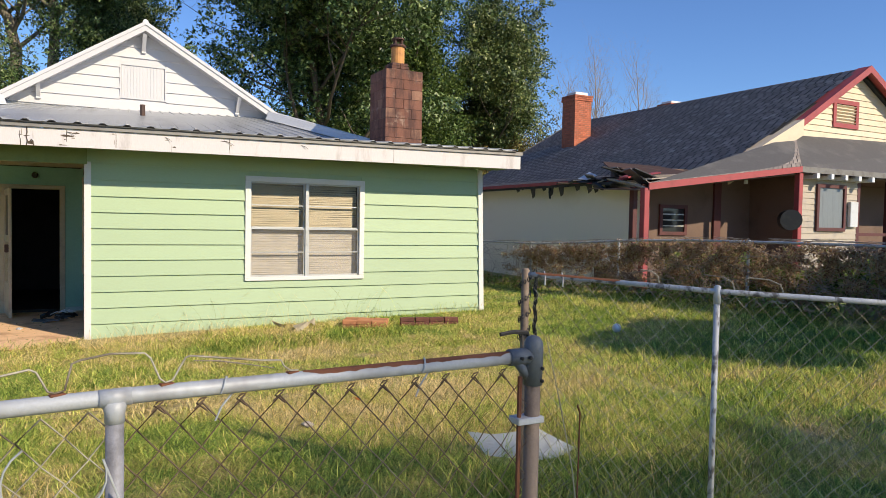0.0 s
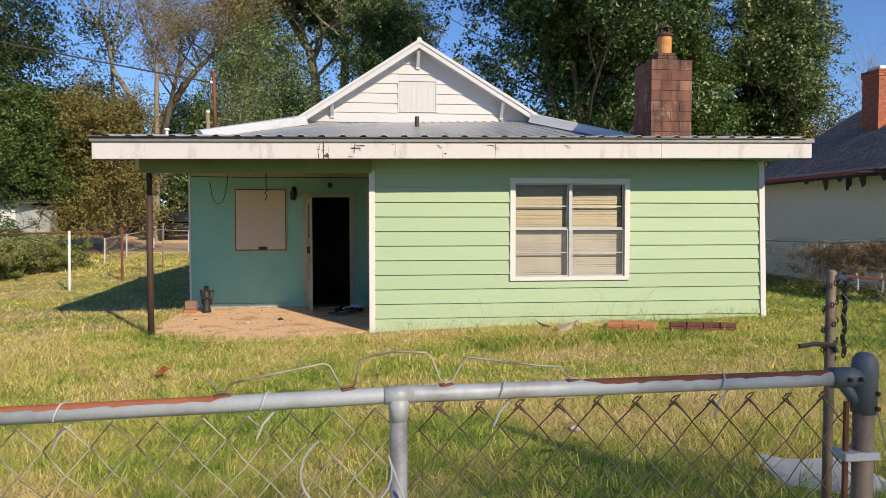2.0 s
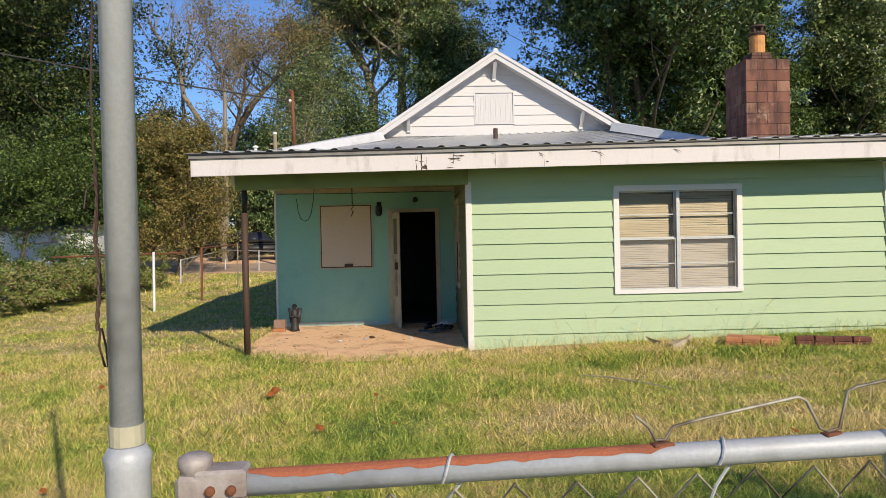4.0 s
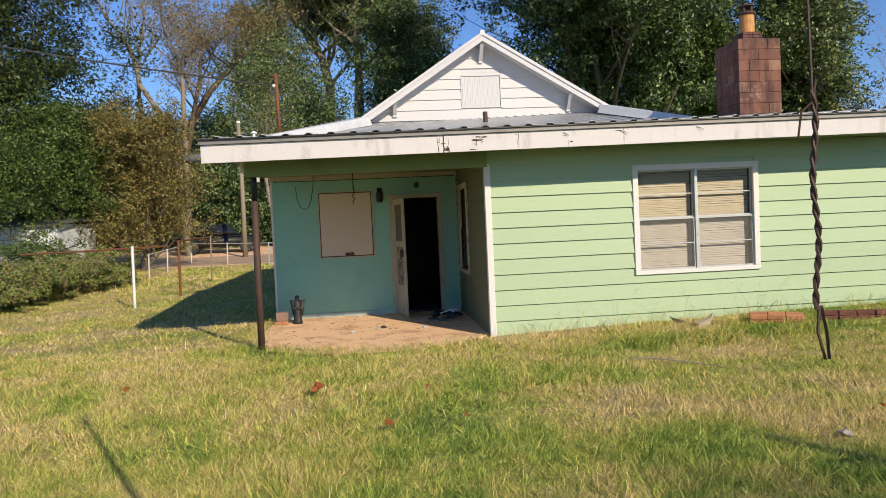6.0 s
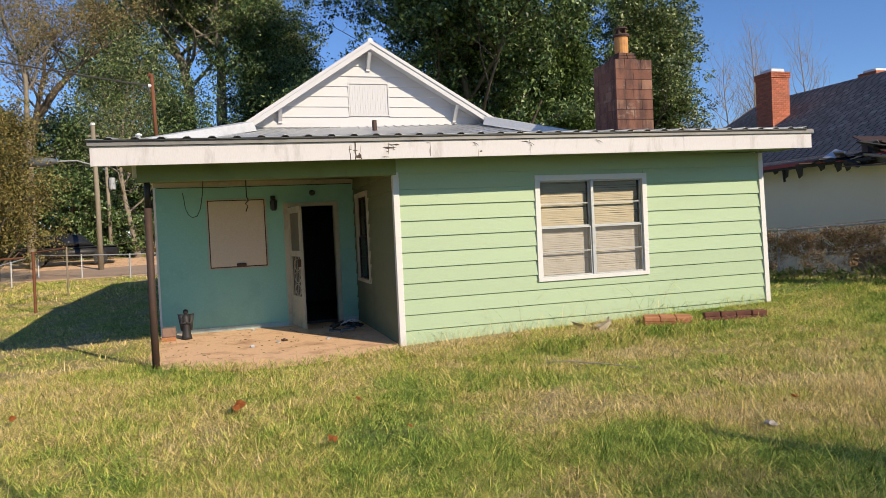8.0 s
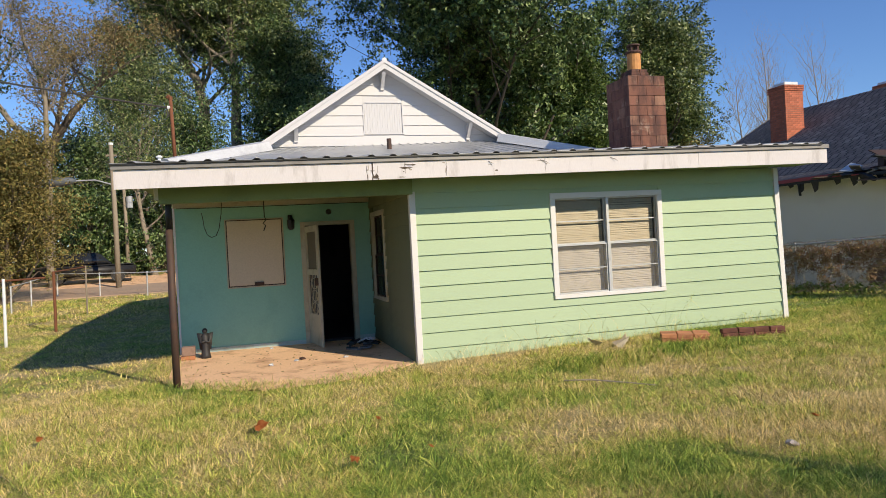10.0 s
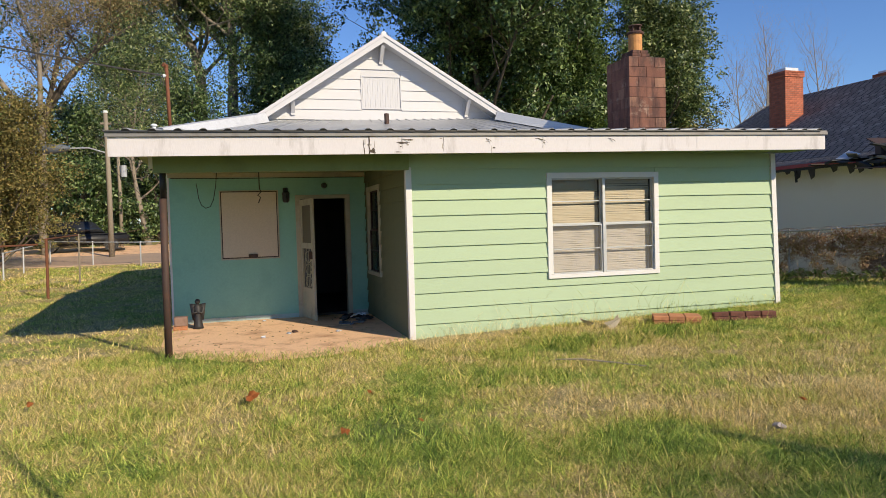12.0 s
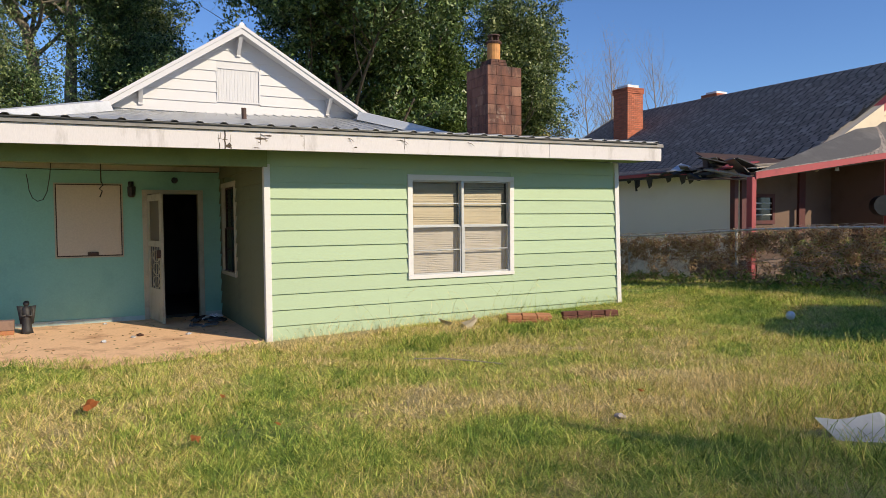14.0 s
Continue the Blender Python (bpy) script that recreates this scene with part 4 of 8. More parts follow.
part("ridge_cap", tubed([(RX, RY - 0.05, RZ + 0.03), (RX, 13.3, RZ + 0.03)], 0.06, 8), M_METALROOF, house)
part("vent_pipe", tubed([(1.125, 6.4, 3.55), (1.12, 6.4, 3.955)], 0.052, 12), M_DARKMETAL, house, "rust-dark vent pipe")


# chimney of stained blocks
chim = thing("chimney", "tall chimney of stained brown concrete blocks with clay flue", "chimney", (0, 0, 0))
CX0, CX1, CY0, CY1, CZ1 = 5.675, 6.535, 3.88, 4.78, 4.81
part("core", boxes((CX0 + 0.012, CX1 - 0.012, CY0 + 0.012, CY1 - 0.012, 2.6, CZ1 - 0.012)), M_MORTAR, chim)
course = 0.207
for r in range(8):
    z1 = CZ1 - r * course
    z0 = z1 - course + 0.006
    s = 0.41 if r % 2 else 0.205
    for y0, y1 in ((CY0, CY0 + 0.19), (CY1 - 0.19, CY1)):
        xs_ = [CX0 + (0 if r % 2 else 0.0)] + ([CX0 + 0.41] if r % 2 else [CX0 + 0.22, CX0 + 0.60]) + [CX1]
        for a, b in zip(xs_, xs_[1:]):
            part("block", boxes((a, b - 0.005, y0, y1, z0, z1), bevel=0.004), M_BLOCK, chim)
    for x0, x1 in ((CX0, CX0 + 0.19), (CX1 - 0.19, CX1)):
        ys_ = [CY0 + 0.199, CY0 + (0.44 if r % 2 else 0.36), CY1 - 0.199]
        for a, b in zip(ys_, ys_[1:]):
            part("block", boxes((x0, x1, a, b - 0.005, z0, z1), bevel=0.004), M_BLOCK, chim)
for r in range(3):
    z0 = CZ1 + 0.002 + r * 0.068
    inset = 0.20 + 0.02 * r
    for i in range(2):
        a = CX0 + inset + i * (CX1 - CX0 - 2 * inset) / 2
        b = a + (CX1 - CX0 - 2 * inset) / 2 - 0.008
        part("brick", boxes((a, b, CY0 + inset, CY0 + inset + 0.1, z0, z0 + 0.06), bevel=0.005), M_BLOCK, chim)
        part("brick", boxes((a, b, CY1 - inset - 0.1, CY1 - inset, z0, z0 + 0.06), bevel=0.005), M_BLOCK, chim)
    for x in (CX0 + inset, CX1 - inset - 0.1):
        part("brick", boxes((x, x + 0.1, CY0 + inset + 0.108, CY1 - inset - 0.108, z0, z0 + 0.06), bevel=0.005), M_BLOCK, chim)
fx, fy = 6.185, 4.45
flue = part("flue_pipe", tubed([(fx, fy, CZ1 - 0.05), (fx, fy, CZ1 + 0.62)], 0.145, 16), M_CLAY, chim, "orange clay flue pipe", smooth=False)
part("flue_rim", tubed([(fx, fy, CZ1 + 0.60), (fx, fy, CZ1 + 0.63), (fx, fy, CZ1 + 0.66)], [0.17, 0.185, 0.16], 16), M_BLOCK, chim)
bm = bmesh.new()
for a in range(4):
    x, y = fx + 0.1 * math.cos(a * math.pi / 2 + 0.6), fy + 0.1 * math.sin(a * math.pi / 2 + 0.6)
    box(bm, x - 0.02, x + 0.02, y - 0.02, y + 0.02, CZ1 + 0.66, CZ1 + 0.77)
tube(bm, [(fx, fy, CZ1 + 0.77), (fx, fy, CZ1 + 0.80), (fx, fy, CZ1 + 0.82)], [0.15, 0.14, 0.05], 12)
part("flue_cap", bm, M_BLOCK, chim)

# ---- porch ----
slab = thing("porch_slab", "concrete porch slab covered in red dirt", "porch floor", kind="structure")
edge = [(-3.05, 0.6), (-2.96, 0.12), (-2.6, -0.26), (-2.2, -0.50), (-1.7, -0.68), (-1.1, -0.66), (-0.5, -0.36), (-0.02, 0.10), (-0.02, BACK_Y), (PX0, BACK_Y), (PX0, 1.4), (-3.16, 0.9)]
fine = []
for i, (p, q) in enumerate(zip(edge, edge[1:] + edge[:1])):
    n_ = 8 if i < 7 else 1
    for k in range(n_):
        f = k / n_
        w_ = 0.13 * noise.noise(V((i * 3.7 + f * 5, 1.3, 0))) if i < 7 else 0
        fine.append((p[0] + (q[0] - p[0]) * f + w_, p[1] + (q[1] - p[1]) * f + 1.6 * w_, 0.004 if i >= 7 or (p[1] + q[1]) > 0.4 else 0.006 if i < 5 else 0.012))
bm = bmesh.new()
top_ = [bm.verts.new(c) for c in fine]
low_ = [bm.verts.new((c[0], c[1], -0.1)) for c in fine]
bm.faces.new(top_)
for k in range(len(fine)):
    bm.faces.new((top_[k], low_[k], low_[(k + 1) % len(fine)], top_[(k + 1) % len(fine)]))
bmesh.ops.triangulate(bm, faces=bm.faces)
part("slab", bm, M_DIRT, slab)

post = thing("porch_post", "slender rust-brown round steel porch post", "post")
part("pole", tubed([(-2.985, 0.05, -0.04), (-2.985, 0.05, 0.9), (-2.975, 0.03, 1.90)], 0.043, 12), M_DARKMETAL, post, smooth=True)
part("sleeve", tubed([(-2.975, 0.05, 1.88), (-2.965, 0.0, 2.26)], 0.036, 12), M_BLACK, post, smooth=True)

# storm door standing open
door = thing("storm_door", "white storm door standing open with dark scrolled grille", "door", (DX0 + 0.01, BACK_Y - 0.03, 0.0))
door.rotation_euler = (0, 0, radians(-81))
W, Ht = 0.76, 1.96
part("stile", boxes((0, 0.10, -0.018, 0.018, 0.02, Ht)), M_CREAM, door)
part("stile", boxes((W - 0.10, W, -0.018, 0.018, 0.02, Ht)), M_CREAM, door)
part("bottom_panel", boxes((0.10, W - 0.10, -0.014, 0.014, 0.02, 0.52)), M_CREAM, door)
part("rail", boxes((0.10, W - 0.10, -0.018, 0.018, 1.16, 1.25)), M_CREAM, door)
part("rail", boxes((0.10, W - 0.10, -0.018, 0.018, Ht - 0.10, Ht)), M_CREAM, door)
part("upper_pane", boxes((0.10, W - 0.10, -0.003, 0.003, 1.25, Ht - 0.10)), M_DOORGLASS, door)
bm = bmesh.new()
for i in range(7):
    x = 0.10 + i * 0.1
    tube(bm, [(x, 0, 0.52), (x, 0, 1.16)], 0.005, 5)
for k in range(3):
    for s in (-1, 1):
        tube(bm, [(0.4 + s * 0.22 * math.sin(a) * (1 - 0.05 * a), 0.0, 0.62 + 0.2 * k + 0.09 * math.cos(a)) for a in (0.5 * j for j in range(10))], 0.007, 5)
part("scroll_grille", bm, M_CREAM, door)
part("screen", boxes((0.10, W - 0.10, 0.006, 0.008, 0.52, 1.16)), M_BLACK, door)
part("handle", boxes((W - 0.07, W - 0.03, -0.07, -0.018, 1.0, 1.12), bevel=0.006), M_DARKMETAL, door)

lamp = thing("porch_light", "black wall lantern beside the door", "lamp")
part("back_plate", boxes((-1.395, -1.315, BACK_Y - 0.03, BACK_Y - 0.002, 1.99, 2.17), bevel=0.008), M_BLACK, lamp)
part("arm", tubed([(-1.355, BACK_Y - 0.03, 2.13), (-1.355, BACK_Y - 0.10, 2.15), (-1.355, BACK_Y - 0.13, 2.10)], 0.014, 6), M_BLACK, lamp)
part("shade", tubed([(-1.355, BACK_Y - 0.13, 2.12), (-1.355, BACK_Y - 0.13, 2.08), (-1.355, BACK_Y - 0.13, 1.95), (-1.355, BACK_Y - 0.13, 1.92)], [0.02, 0.06, 0.055, 0.03], 8), M_BLACK, lamp)
sensor = thing("door_bell_box", "small dark round fixture above the door", "fixture")
part("body", tubed([(-0.712, BACK_Y - 0.002, 2.20), (-0.712, BACK_Y - 0.05, 2.195)], [0.05, 0.035], 10), M_BLACK, sensor)


def dangling(name, label, pts, r=0.006):
    t = thing(name, label, "cable")
    part("wire", tubed(pts, r, 5), M_BLACK, t)
    return t


dangling("hanging_wire", "loose black wire looped from the porch ceiling", [(-2.73, 2.6, 2.23), (-2.715, 2.6, 2.15), (-2.70, 2.6, 2.0), (-2.66, 2.6, 1.89), (-2.60, 2.6, 1.845), (-2.53, 2.6, 1.87), (-2.48, 2.6, 1.98), (-2.44, 2.6, 2.2), (-2.42, 2.6, 2.42)])
dangling("hanging_wire", "twisted wire end hanging from the porch ceiling", [(-1.785, 2.6, 2.42), (-1.785, 2.6, 2.14), (-1.76, 2.6, 2.09), (-1.81, 2.6, 2.03), (-1.77, 2.6, 2.0), (-1.805, 2.6, 1.91)], 0.009)
dangling("conduit_line", "thin dark cable stapled along the top of the porch wall", [(PX0 + 0.05, BACK_Y - 0.035, 2.338), (-2.2, BACK_Y - 0.035, 2.330), (-1.0, BACK_Y - 0.035, 2.336), (-0.05, BACK_Y - 0.035, 2.338)])

# dark angel figure on its bricks, one plain mesh
bm = bmesh.new()
ax_, ay_ = -2.77, 2.42
tube(bm, [(ax_, ay_, 0.004), (ax_, ay_, 0.06), (ax_, ay_, 0.25), (ax_, ay_, 0.40), (ax_, ay_, 0.47)], [0.10, 0.085, 0.06, 0.075, 0.03], 10)
bmesh.ops.create_uvsphere(bm, u_segments=10, v_segments=8, radius=0.05, matrix=pose(ax_, ay_, 0.51))
for s in (-1, 1):
    hexa(bm, [(ax_ + s * 0.03, ay_ + 0.02, 0.14), (ax_ + s * 0.10, ay_ + 0.04, 0.16), (ax_ + s * 0.10, ay_ + 0.06, 0.16), (ax_ + s * 0.03, ay_ + 0.05, 0.14),
              (ax_ + s * 0.04, ay_ + 0.02, 0.46), (ax_ + s * 0.145, ay_ + 0.04, 0.47), (ax_ + s * 0.145, ay_ + 0.06, 0.47), (ax_ + s * 0.04, ay_ + 0.05, 0.46)])
    tube(bm, [(ax_ + s * 0.07, ay_ - 0.02, 0.40), (ax_ + s * 0.08, ay_ - 0.07, 0.30), (ax_, ay_ - 0.09, 0.32)], [0.025, 0.022, 0.018], 6)
bmesh.ops.transform(bm, matrix=pose(ax_, ay_, 0.004) @ Matrix.Scale(0.82, 4) @ pose(-ax_, -ay_, -0.004), verts=bm.verts)
statue = part("statue", bm, M_DARKSTEEL, None, "dark winged garden statue standing by the turquoise wall", smooth=True, category="statue")
stat_brick = thing("brick_block", "grey block on an orange brick beside the statue", "bricks")
part("brick", boxes((-3.13, -2.92, 2.33, 2.43, 0.006, 0.062), bevel=0.006), M_PAVER, stat_brick)
part("block", boxes((-3.11, -2.92, 2.34, 2.50, 0.064, 0.20), bevel=0.008), M_MORTAR, stat_brick)

# rubbish on the slab
junk = thing("rubbish_heap", "small heap of dark rubbish against the porch wall", "rubbish")
rj = random.Random(8)
for i in range(16):
    m = pose(-0.36 + rj.uniform(-0.3, 0.28), 2.15 + rj.uniform(-0.5, 0.35), 0.022 + rj.uniform(0, 0.05), rj.uniform(-25, 25), rj.uniform(-25, 25), rj.uniform(0, 180))
    part("scrap", box(bmesh.new(), -0.09, 0.09, -0.035, 0.035, -0.012, 0.012, m=m), rj.choice((M_BLACK, M_BLACK, M_DARKMETAL, M_CASTGREY)), junk)
for i in range(5):
    m = pose(-0.38 + rj.uniform(-0.2, 0.25), 2.25 + rj.uniform(-0.3, 0.2), 0.085, rj.uniform(-25, 25), rj.uniform(-25, 25), rj.uniform(0, 180))
    part("pale_scrap", box(bmesh.new(), -0.05, 0.05, -0.025, 0.025, -0.008, 0.008, m=m), M_TRAILER, junk)
for i, (x, y, s, mm, lb) in enumerate(((-1.85, 1.0, 0.05, M_SHEET, "crumpled white paper scrap on the slab"), (-1.41, 1.30, 0.06, M_DARKMETAL, "dark bent scrap on the slab"), (-0.81, 1.10, 0.05, M_SHEET, "white paper cup scrap on the slab"), (-1.78, 2.75, 0.04, M_SHEET, "small white scrap by the wall"), (-1.50, 1.2, 0.045, M_GALV, "grey torn wrapper on the slab"))):
    bm = bmesh.new()
    r = bmesh.ops.create_icosphere(bm, subdivisions=2, radius=s)
    for v in r["verts"]:
        v.co *= 0.7 + 0.5 * noise.noise(v.co * 30 + V((i, 0, 0)))
        v.co.z *= 0.5
        v.co += V((x, y, 0.004 + s * 0.35))
    part("litter", bm, mm, None, lb, category="litter")

# ---- masonry by the front wall ----
def pile(name, label, x0, y0, rows, material, seed):
    t = thing(name, label, "bricks", (x0, y0, gz(x0 + 0.3, y0)))
    r = random.Random(seed)
    me = finish(boxes((-0.1, 0.1, -0.048, 0.048, 0, 0.058), bevel=0.006), "brick", material)
    for k, row in enumerate(rows):
        for x, y, a in row:
            ob = new("brick", me)
            ob.parent = t
            ob.matrix_local = pose(x, y, -0.012 + k * 0.06, r.uniform(-2, 2), r.uniform(-3, 3), a + r.uniform(-4, 4))
    return t


orange = pile("brick_stack", "low stack of orange bricks by the green wall", 3.16, -0.70, [[(0.1 + 0.205 * i, 0.105 * j, 0) for j in range(3) for i in range(3)], [(0.1 + 0.205 * i, 0.115 * j, 0) for j in range(3) for i in range(3)]], M_PAVER, 3)
orange.rotation_euler = (0, 0, radians(-30))
dark = pile("brick_stack", "row of weathered dark brown bricks by the green wall", 4.02, -0.98, [[(0.0, 0, 0), (0.21, 0, 0), (0.42, 0, 0), (0.63, 0, 0)], [(0.0, 0.02, 0), (0.21, 0.02, 0), (0.42, 0.02, 0), (0.63, 0.02, 0)]], M_DARKBRICK, 4)
dark.rotation_euler = (0, 0, radians(-16))


def dry_scrap(x, y, size, turn, tilt):
    """A thin curled triangle of dry leaf or bark."""
    bm = bmesh.new()
    rows = []
    for i in range(6):
        f = i / 5
        w = size * 0.34 * (1 - f) ** 0.7
        rows.append([bm.verts.new((size * (f - 0.4), w * k, 0.10 * size * (1 - k * k) + 0.12 * size * f * f)) for k in (-1, 0, 1)])
    for a, b in zip(rows, rows[1:]):
        for k in range(2):
            bm.faces.new((a[k], a[k + 1], b[k + 1], b[k]))
    bmesh.ops.solidify(bm, geom=list(bm.faces), thickness=0.003)
    bmesh.ops.transform(bm, matrix=pose(x, y, gz(x, y) + 0.05, tilt, -20, turn), verts=bm.verts)
    part("dry_scrap", bm, M_BOARD, None, "curled tan scrap of bark lying by the green wall", category="litter")


dry_scrap(2.36, -0.38, 0.20, 165, 35)
dry_scrap(2.60, -0.62, 0.24, 10, 40)
dry_scrap(2.85, -0.30, 0.16, 60, 20)
part("dry_stick", tubed([(0.98, -2.24, 0.07), (1.2, -2.42, 0.085), (1.45, -2.66, 0.075), (1.68, -2.88, 0.06)], [0.006, 0.008, 0.007, 0.004], 6), M_CREAMDIRT, None, "long bare dry stick lying on the lawn", category="stick")


# ---- near fence ----
def chain_link(p0, p1, low, high, pitch=0.04, wire=0.0019, jitter=0.0, tall=1.1, knuckle=0.0, metal=M_WIRE):
    """Zigzag wires hooked into each other between two posts."""
    p0, p1 = V(p0), V(p1)
    d = p1 - p0
    length = math.hypot(d.x, d.y)
    ux, uy = d.x / length, d.y / length
    n = int(length / pitch)
    k = int((high - low) / (pitch * tall))
    rj = np.random.RandomState(3)
    rows = np.zeros((n, k + 1, 3))
    for i in range(n):
        for j in range(k + 1):
            s = (i + 0.5) * pitch + (pitch / 2) * (1 if (i + j) % 2 else -1)
            f = s / length
            side = 0.004 * (1 if j % 2 else -1) + jitter * math.sin(s * 2.1) * (1 - j / k)
            top = p0.z + (p1.z - p0.z) * f
            rows[i, j] = (p0.x + ux * s - uy * side, p0.y + uy * s + ux * side, top - j * (high - low) / k)
    rows[:, :, 2] += rj.normal(0, 0.0012, rows.shape[:2])
    v, q = wires(rows, wire, 4)
    if knuckle:
        ends = []
        for i in range(n):
            c = rows[i, 0] if i % 2 else rows[i, 1]
            if i % 2 == 0:
                continue
            ends.append([c + np.array((ux * a, uy * a, b)) for a, b in ((-0.014, -0.010), (0.004, 0.006), (0.010, 0.012), (-0.002, 0.010), (-0.010, 0.002), (0.012, -0.016))])
        v2, q2 = wires(ends, knuckle, 4)
        v, q = np.vstack([v, v2]), np.vstack([q, q2 + len(v)])
    return raw_mesh("chain_link_mesh", v, q, metal)


A, B, C = (0.938, -8.43), (-0.036, -8.424), (-0.960, -8.468)
zA, zB, zC = 1.238, 1.226, 1.212
gate = thing("front_fence", "galvanised chain-link fence with rust-streaked top rail", "fence")
part("top_rail", tubed([(*C, zC), (*B, zB), (*A, zA)], 0.0163, 14), M_GALV, gate, smooth=True)
part("middle_post", tubed([(B[0], B[1], -0.05), (B[0], B[1], zB - 0.02)], 0.0172, 12), M_POSTGREY, gate, smooth=True)
part("tee_fitting", tube(tubed([(B[0], B[1], zB - 0.05), (B[0], B[1], zB - 0.03), (B[0], B[1], zB - 0.008)], [0.0182, 0.019, 0.024], 14), [(B[0] - 0.028, B[1] - 0.006, zB), (B[0] + 0.03, B[1] + 0.001, zB)], 0.0174, 14), M_GALV, gate, smooth=True)
part("end_post", tubed([(A[0], A[1], -0.05), (A[0], A[1], zA + 0.02)], 0.0205, 14), M_POSTBROWN, gate, smooth=True)
bm = tubed([(A[0], A[1], zA - 0.075), (A[0], A[1], zA + 0.018), (A[0], A[1], zA + 0.036), (A[0], A[1], zA + 0.048), (A[0], A[1], zA + 0.052)], [0.0245, 0.026, 0.024, 0.016, 0.006], 14)
tube(bm, [(A[0] - 0.075, A[1] - 0.002, zA), (A[0], A[1], zA)], 0.0215, 12)
tube(bm, [(A[0] - 0.05, A[1] - 0.002, zA - 0.012), (A[0] - 0.01, A[1], zA - 0.06)], 0.012, 6)
part("corner_fitting", bm, M_CASTGREY, gate, "dark cast corner fitting", smooth=True)
for dx, dz in ((-0.05, 0.0), (-0.025, 0.0), (0.012, -0.03), (0.012, -0.062)):
    part("bolt", tubed([(A[0] + dx, A[1] - 0.021, zA + dz), (A[0] + dx, A[1] - 0.028, zA + dz), (A[0] + dx, A[1] - 0.030, zA + dz)], [0.005, 0.005, 0.0025], 8), M_DARKSTEEL, gate)
part("left_post", tubed([(C[0], C[1], -0.05), (C[0], C[1], zC + 0.022), (C[0], C[1], zC + 0.024), (C[0], C[1], zC + 0.036), (C[0], C[1], zC + 0.041)], [0.0185, 0.0185, 0.0205, 0.0205, 0.012], 16), M_CLAMP, gate, "weathered brown-grey steel post", smooth=True)
m = pose(C[0], C[1], zC, 0, 0, math.degrees(math.atan2(B[1] - C[1], B[0] - C[0])))
bm = box(bmesh.new(), 0.0, 0.064, -0.0205, 0.0205, -0.013, 0.0235, 0.004, m)
box(bm, -0.020, 0.012, -0.0225, 0.0225, -0.018, 0.018, 0.005, m)
box(bm, 0.0, 0.064, -0.0245, 0.0245, -0.0165, -0.0135, 0.001, m)
part("rail_clamp", bm, M_CLAMP, gate, "brown-grey strap clamp")
for dx in (0.022, 0.047):
    mm = m @ pose(dx, -0.0205, 0.0)
    part("bolt", tubed([mm @ V((0, 0.004, 0)), mm @ V((0, -0.005, 0)), mm @ V((0, -0.0075, 0))], [0.0062, 0.0062, 0.003], 10), M_RUST, gate)
part("chain_link_mesh", chain_link((*C, zC - 0.024), (*B, zB - 0.024), 0.08, 1.19), None, gate)
part("chain_link_mesh", chain_link((*B, zB - 0.026), (*A, zA - 0.040), 0.08, 1.20, knuckle=0.0019, metal=M_WIREDARK), None, gate)
ux, uy = (A[0] - B[0]), (A[1] - B[1])
bx, by = A[0] - 0.042, A[1] - 0.004
part("tension_bar", tubed([(bx, by, 0.05), (bx, by, zA - 0.05)], 0.0062, 6), M_RUST, gate, "rusty tension bar")
for z in (1.075,):
    bm = bmesh.new()
    box(bm, -0.055, 0.024, -0.0235, 0.0235, -0.0085, 0.0085, 0.002, pose(A[0], A[1], z, 0, 0, math.degrees(math.atan2(uy, ux))))
    part("brace_band", bm, M_GALV, gate)


def rail_rust(pts, a0, a1, r):
    """A flake of rust that hugs the upper side of the rail, with ragged lower edges."""
    (p, q) = (V(pts[0]), V(pts[1]))
    d = (q - p).normalized()
    side = d.cross(V((0, 0, 1))).normalized()
    up = side.cross(d)
    bm = bmesh.new()
    n = 46
    rows = []
    for i in range(n + 1):
        c = p + (q - p) * (i / n)
        taper = min(1, min(i, n - i) / 3)
        wob = 14 * noise.noise(V((i * 0.45, 3.1, r * 99))) + 9 * noise.noise(V((i * 1.3, 7.7, 0)))
        lo, hi = radians(a0 + wob * taper + 30 * (1 - taper)), radians(a1 - wob * 0.5 * taper - 30 * (1 - taper))
        rows.append([bm.verts.new(c + (side * math.cos(lo + (hi - lo) * k / 6) + up * math.sin(lo + (hi - lo) * k / 6)) * r) for k in range(7)])
    for a, b in zip(rows, rows[1:]):
        for k in range(6):
            bm.faces.new((a[k], a[k + 1], b[k + 1], b[k]))
    return bm


def on_rail(f):
    """A place along the rail, 0 at the left end, 1 at the middle post, 2 at the far post."""
    if f <= 1:
        return V((*C, zC)).lerp(V((*B, zB)), f)
    return V((*B, zB)).lerp(V((*A, zA)), f - 1)


part("rust_patch", rail_rust((on_rail(0.066), on_rail(0.66)), 36, 150, 0.0170), M_RUSTBRIGHT, gate, "flaking orange rust")
part("rust_patch", rail_rust((on_rail(1.38), on_rail(1.925)), 35, 165, 0.0170), M_RUST, gate, "dark brown rust")


def tie(f, drop=0.07):
    p = on_rail(f)
    d = (on_rail(min(f + 0.02, 2)) - on_rail(max(f - 0.02, 0))).normalized()
    s = d.cross(V((0, 0, 1))).normalized()
    u = s.cross(d)
    pts = [p + (s * math.cos(a) + u * math.sin(a)) * 0.0188 + d * 0.006 * a for a in (0.6 * k - 0.6 for k in range(9))]
    pts += [p - V((0, 0, drop * 0.6)) + d * 0.0, p - V((0, 0, drop)) - d * 0.012]
    part("wire_tie", tubed(pts, 0.0022, 5), M_GALV, gate)


for f in (0.333, 0.722, 1.205, 1.672):
    tie(f)


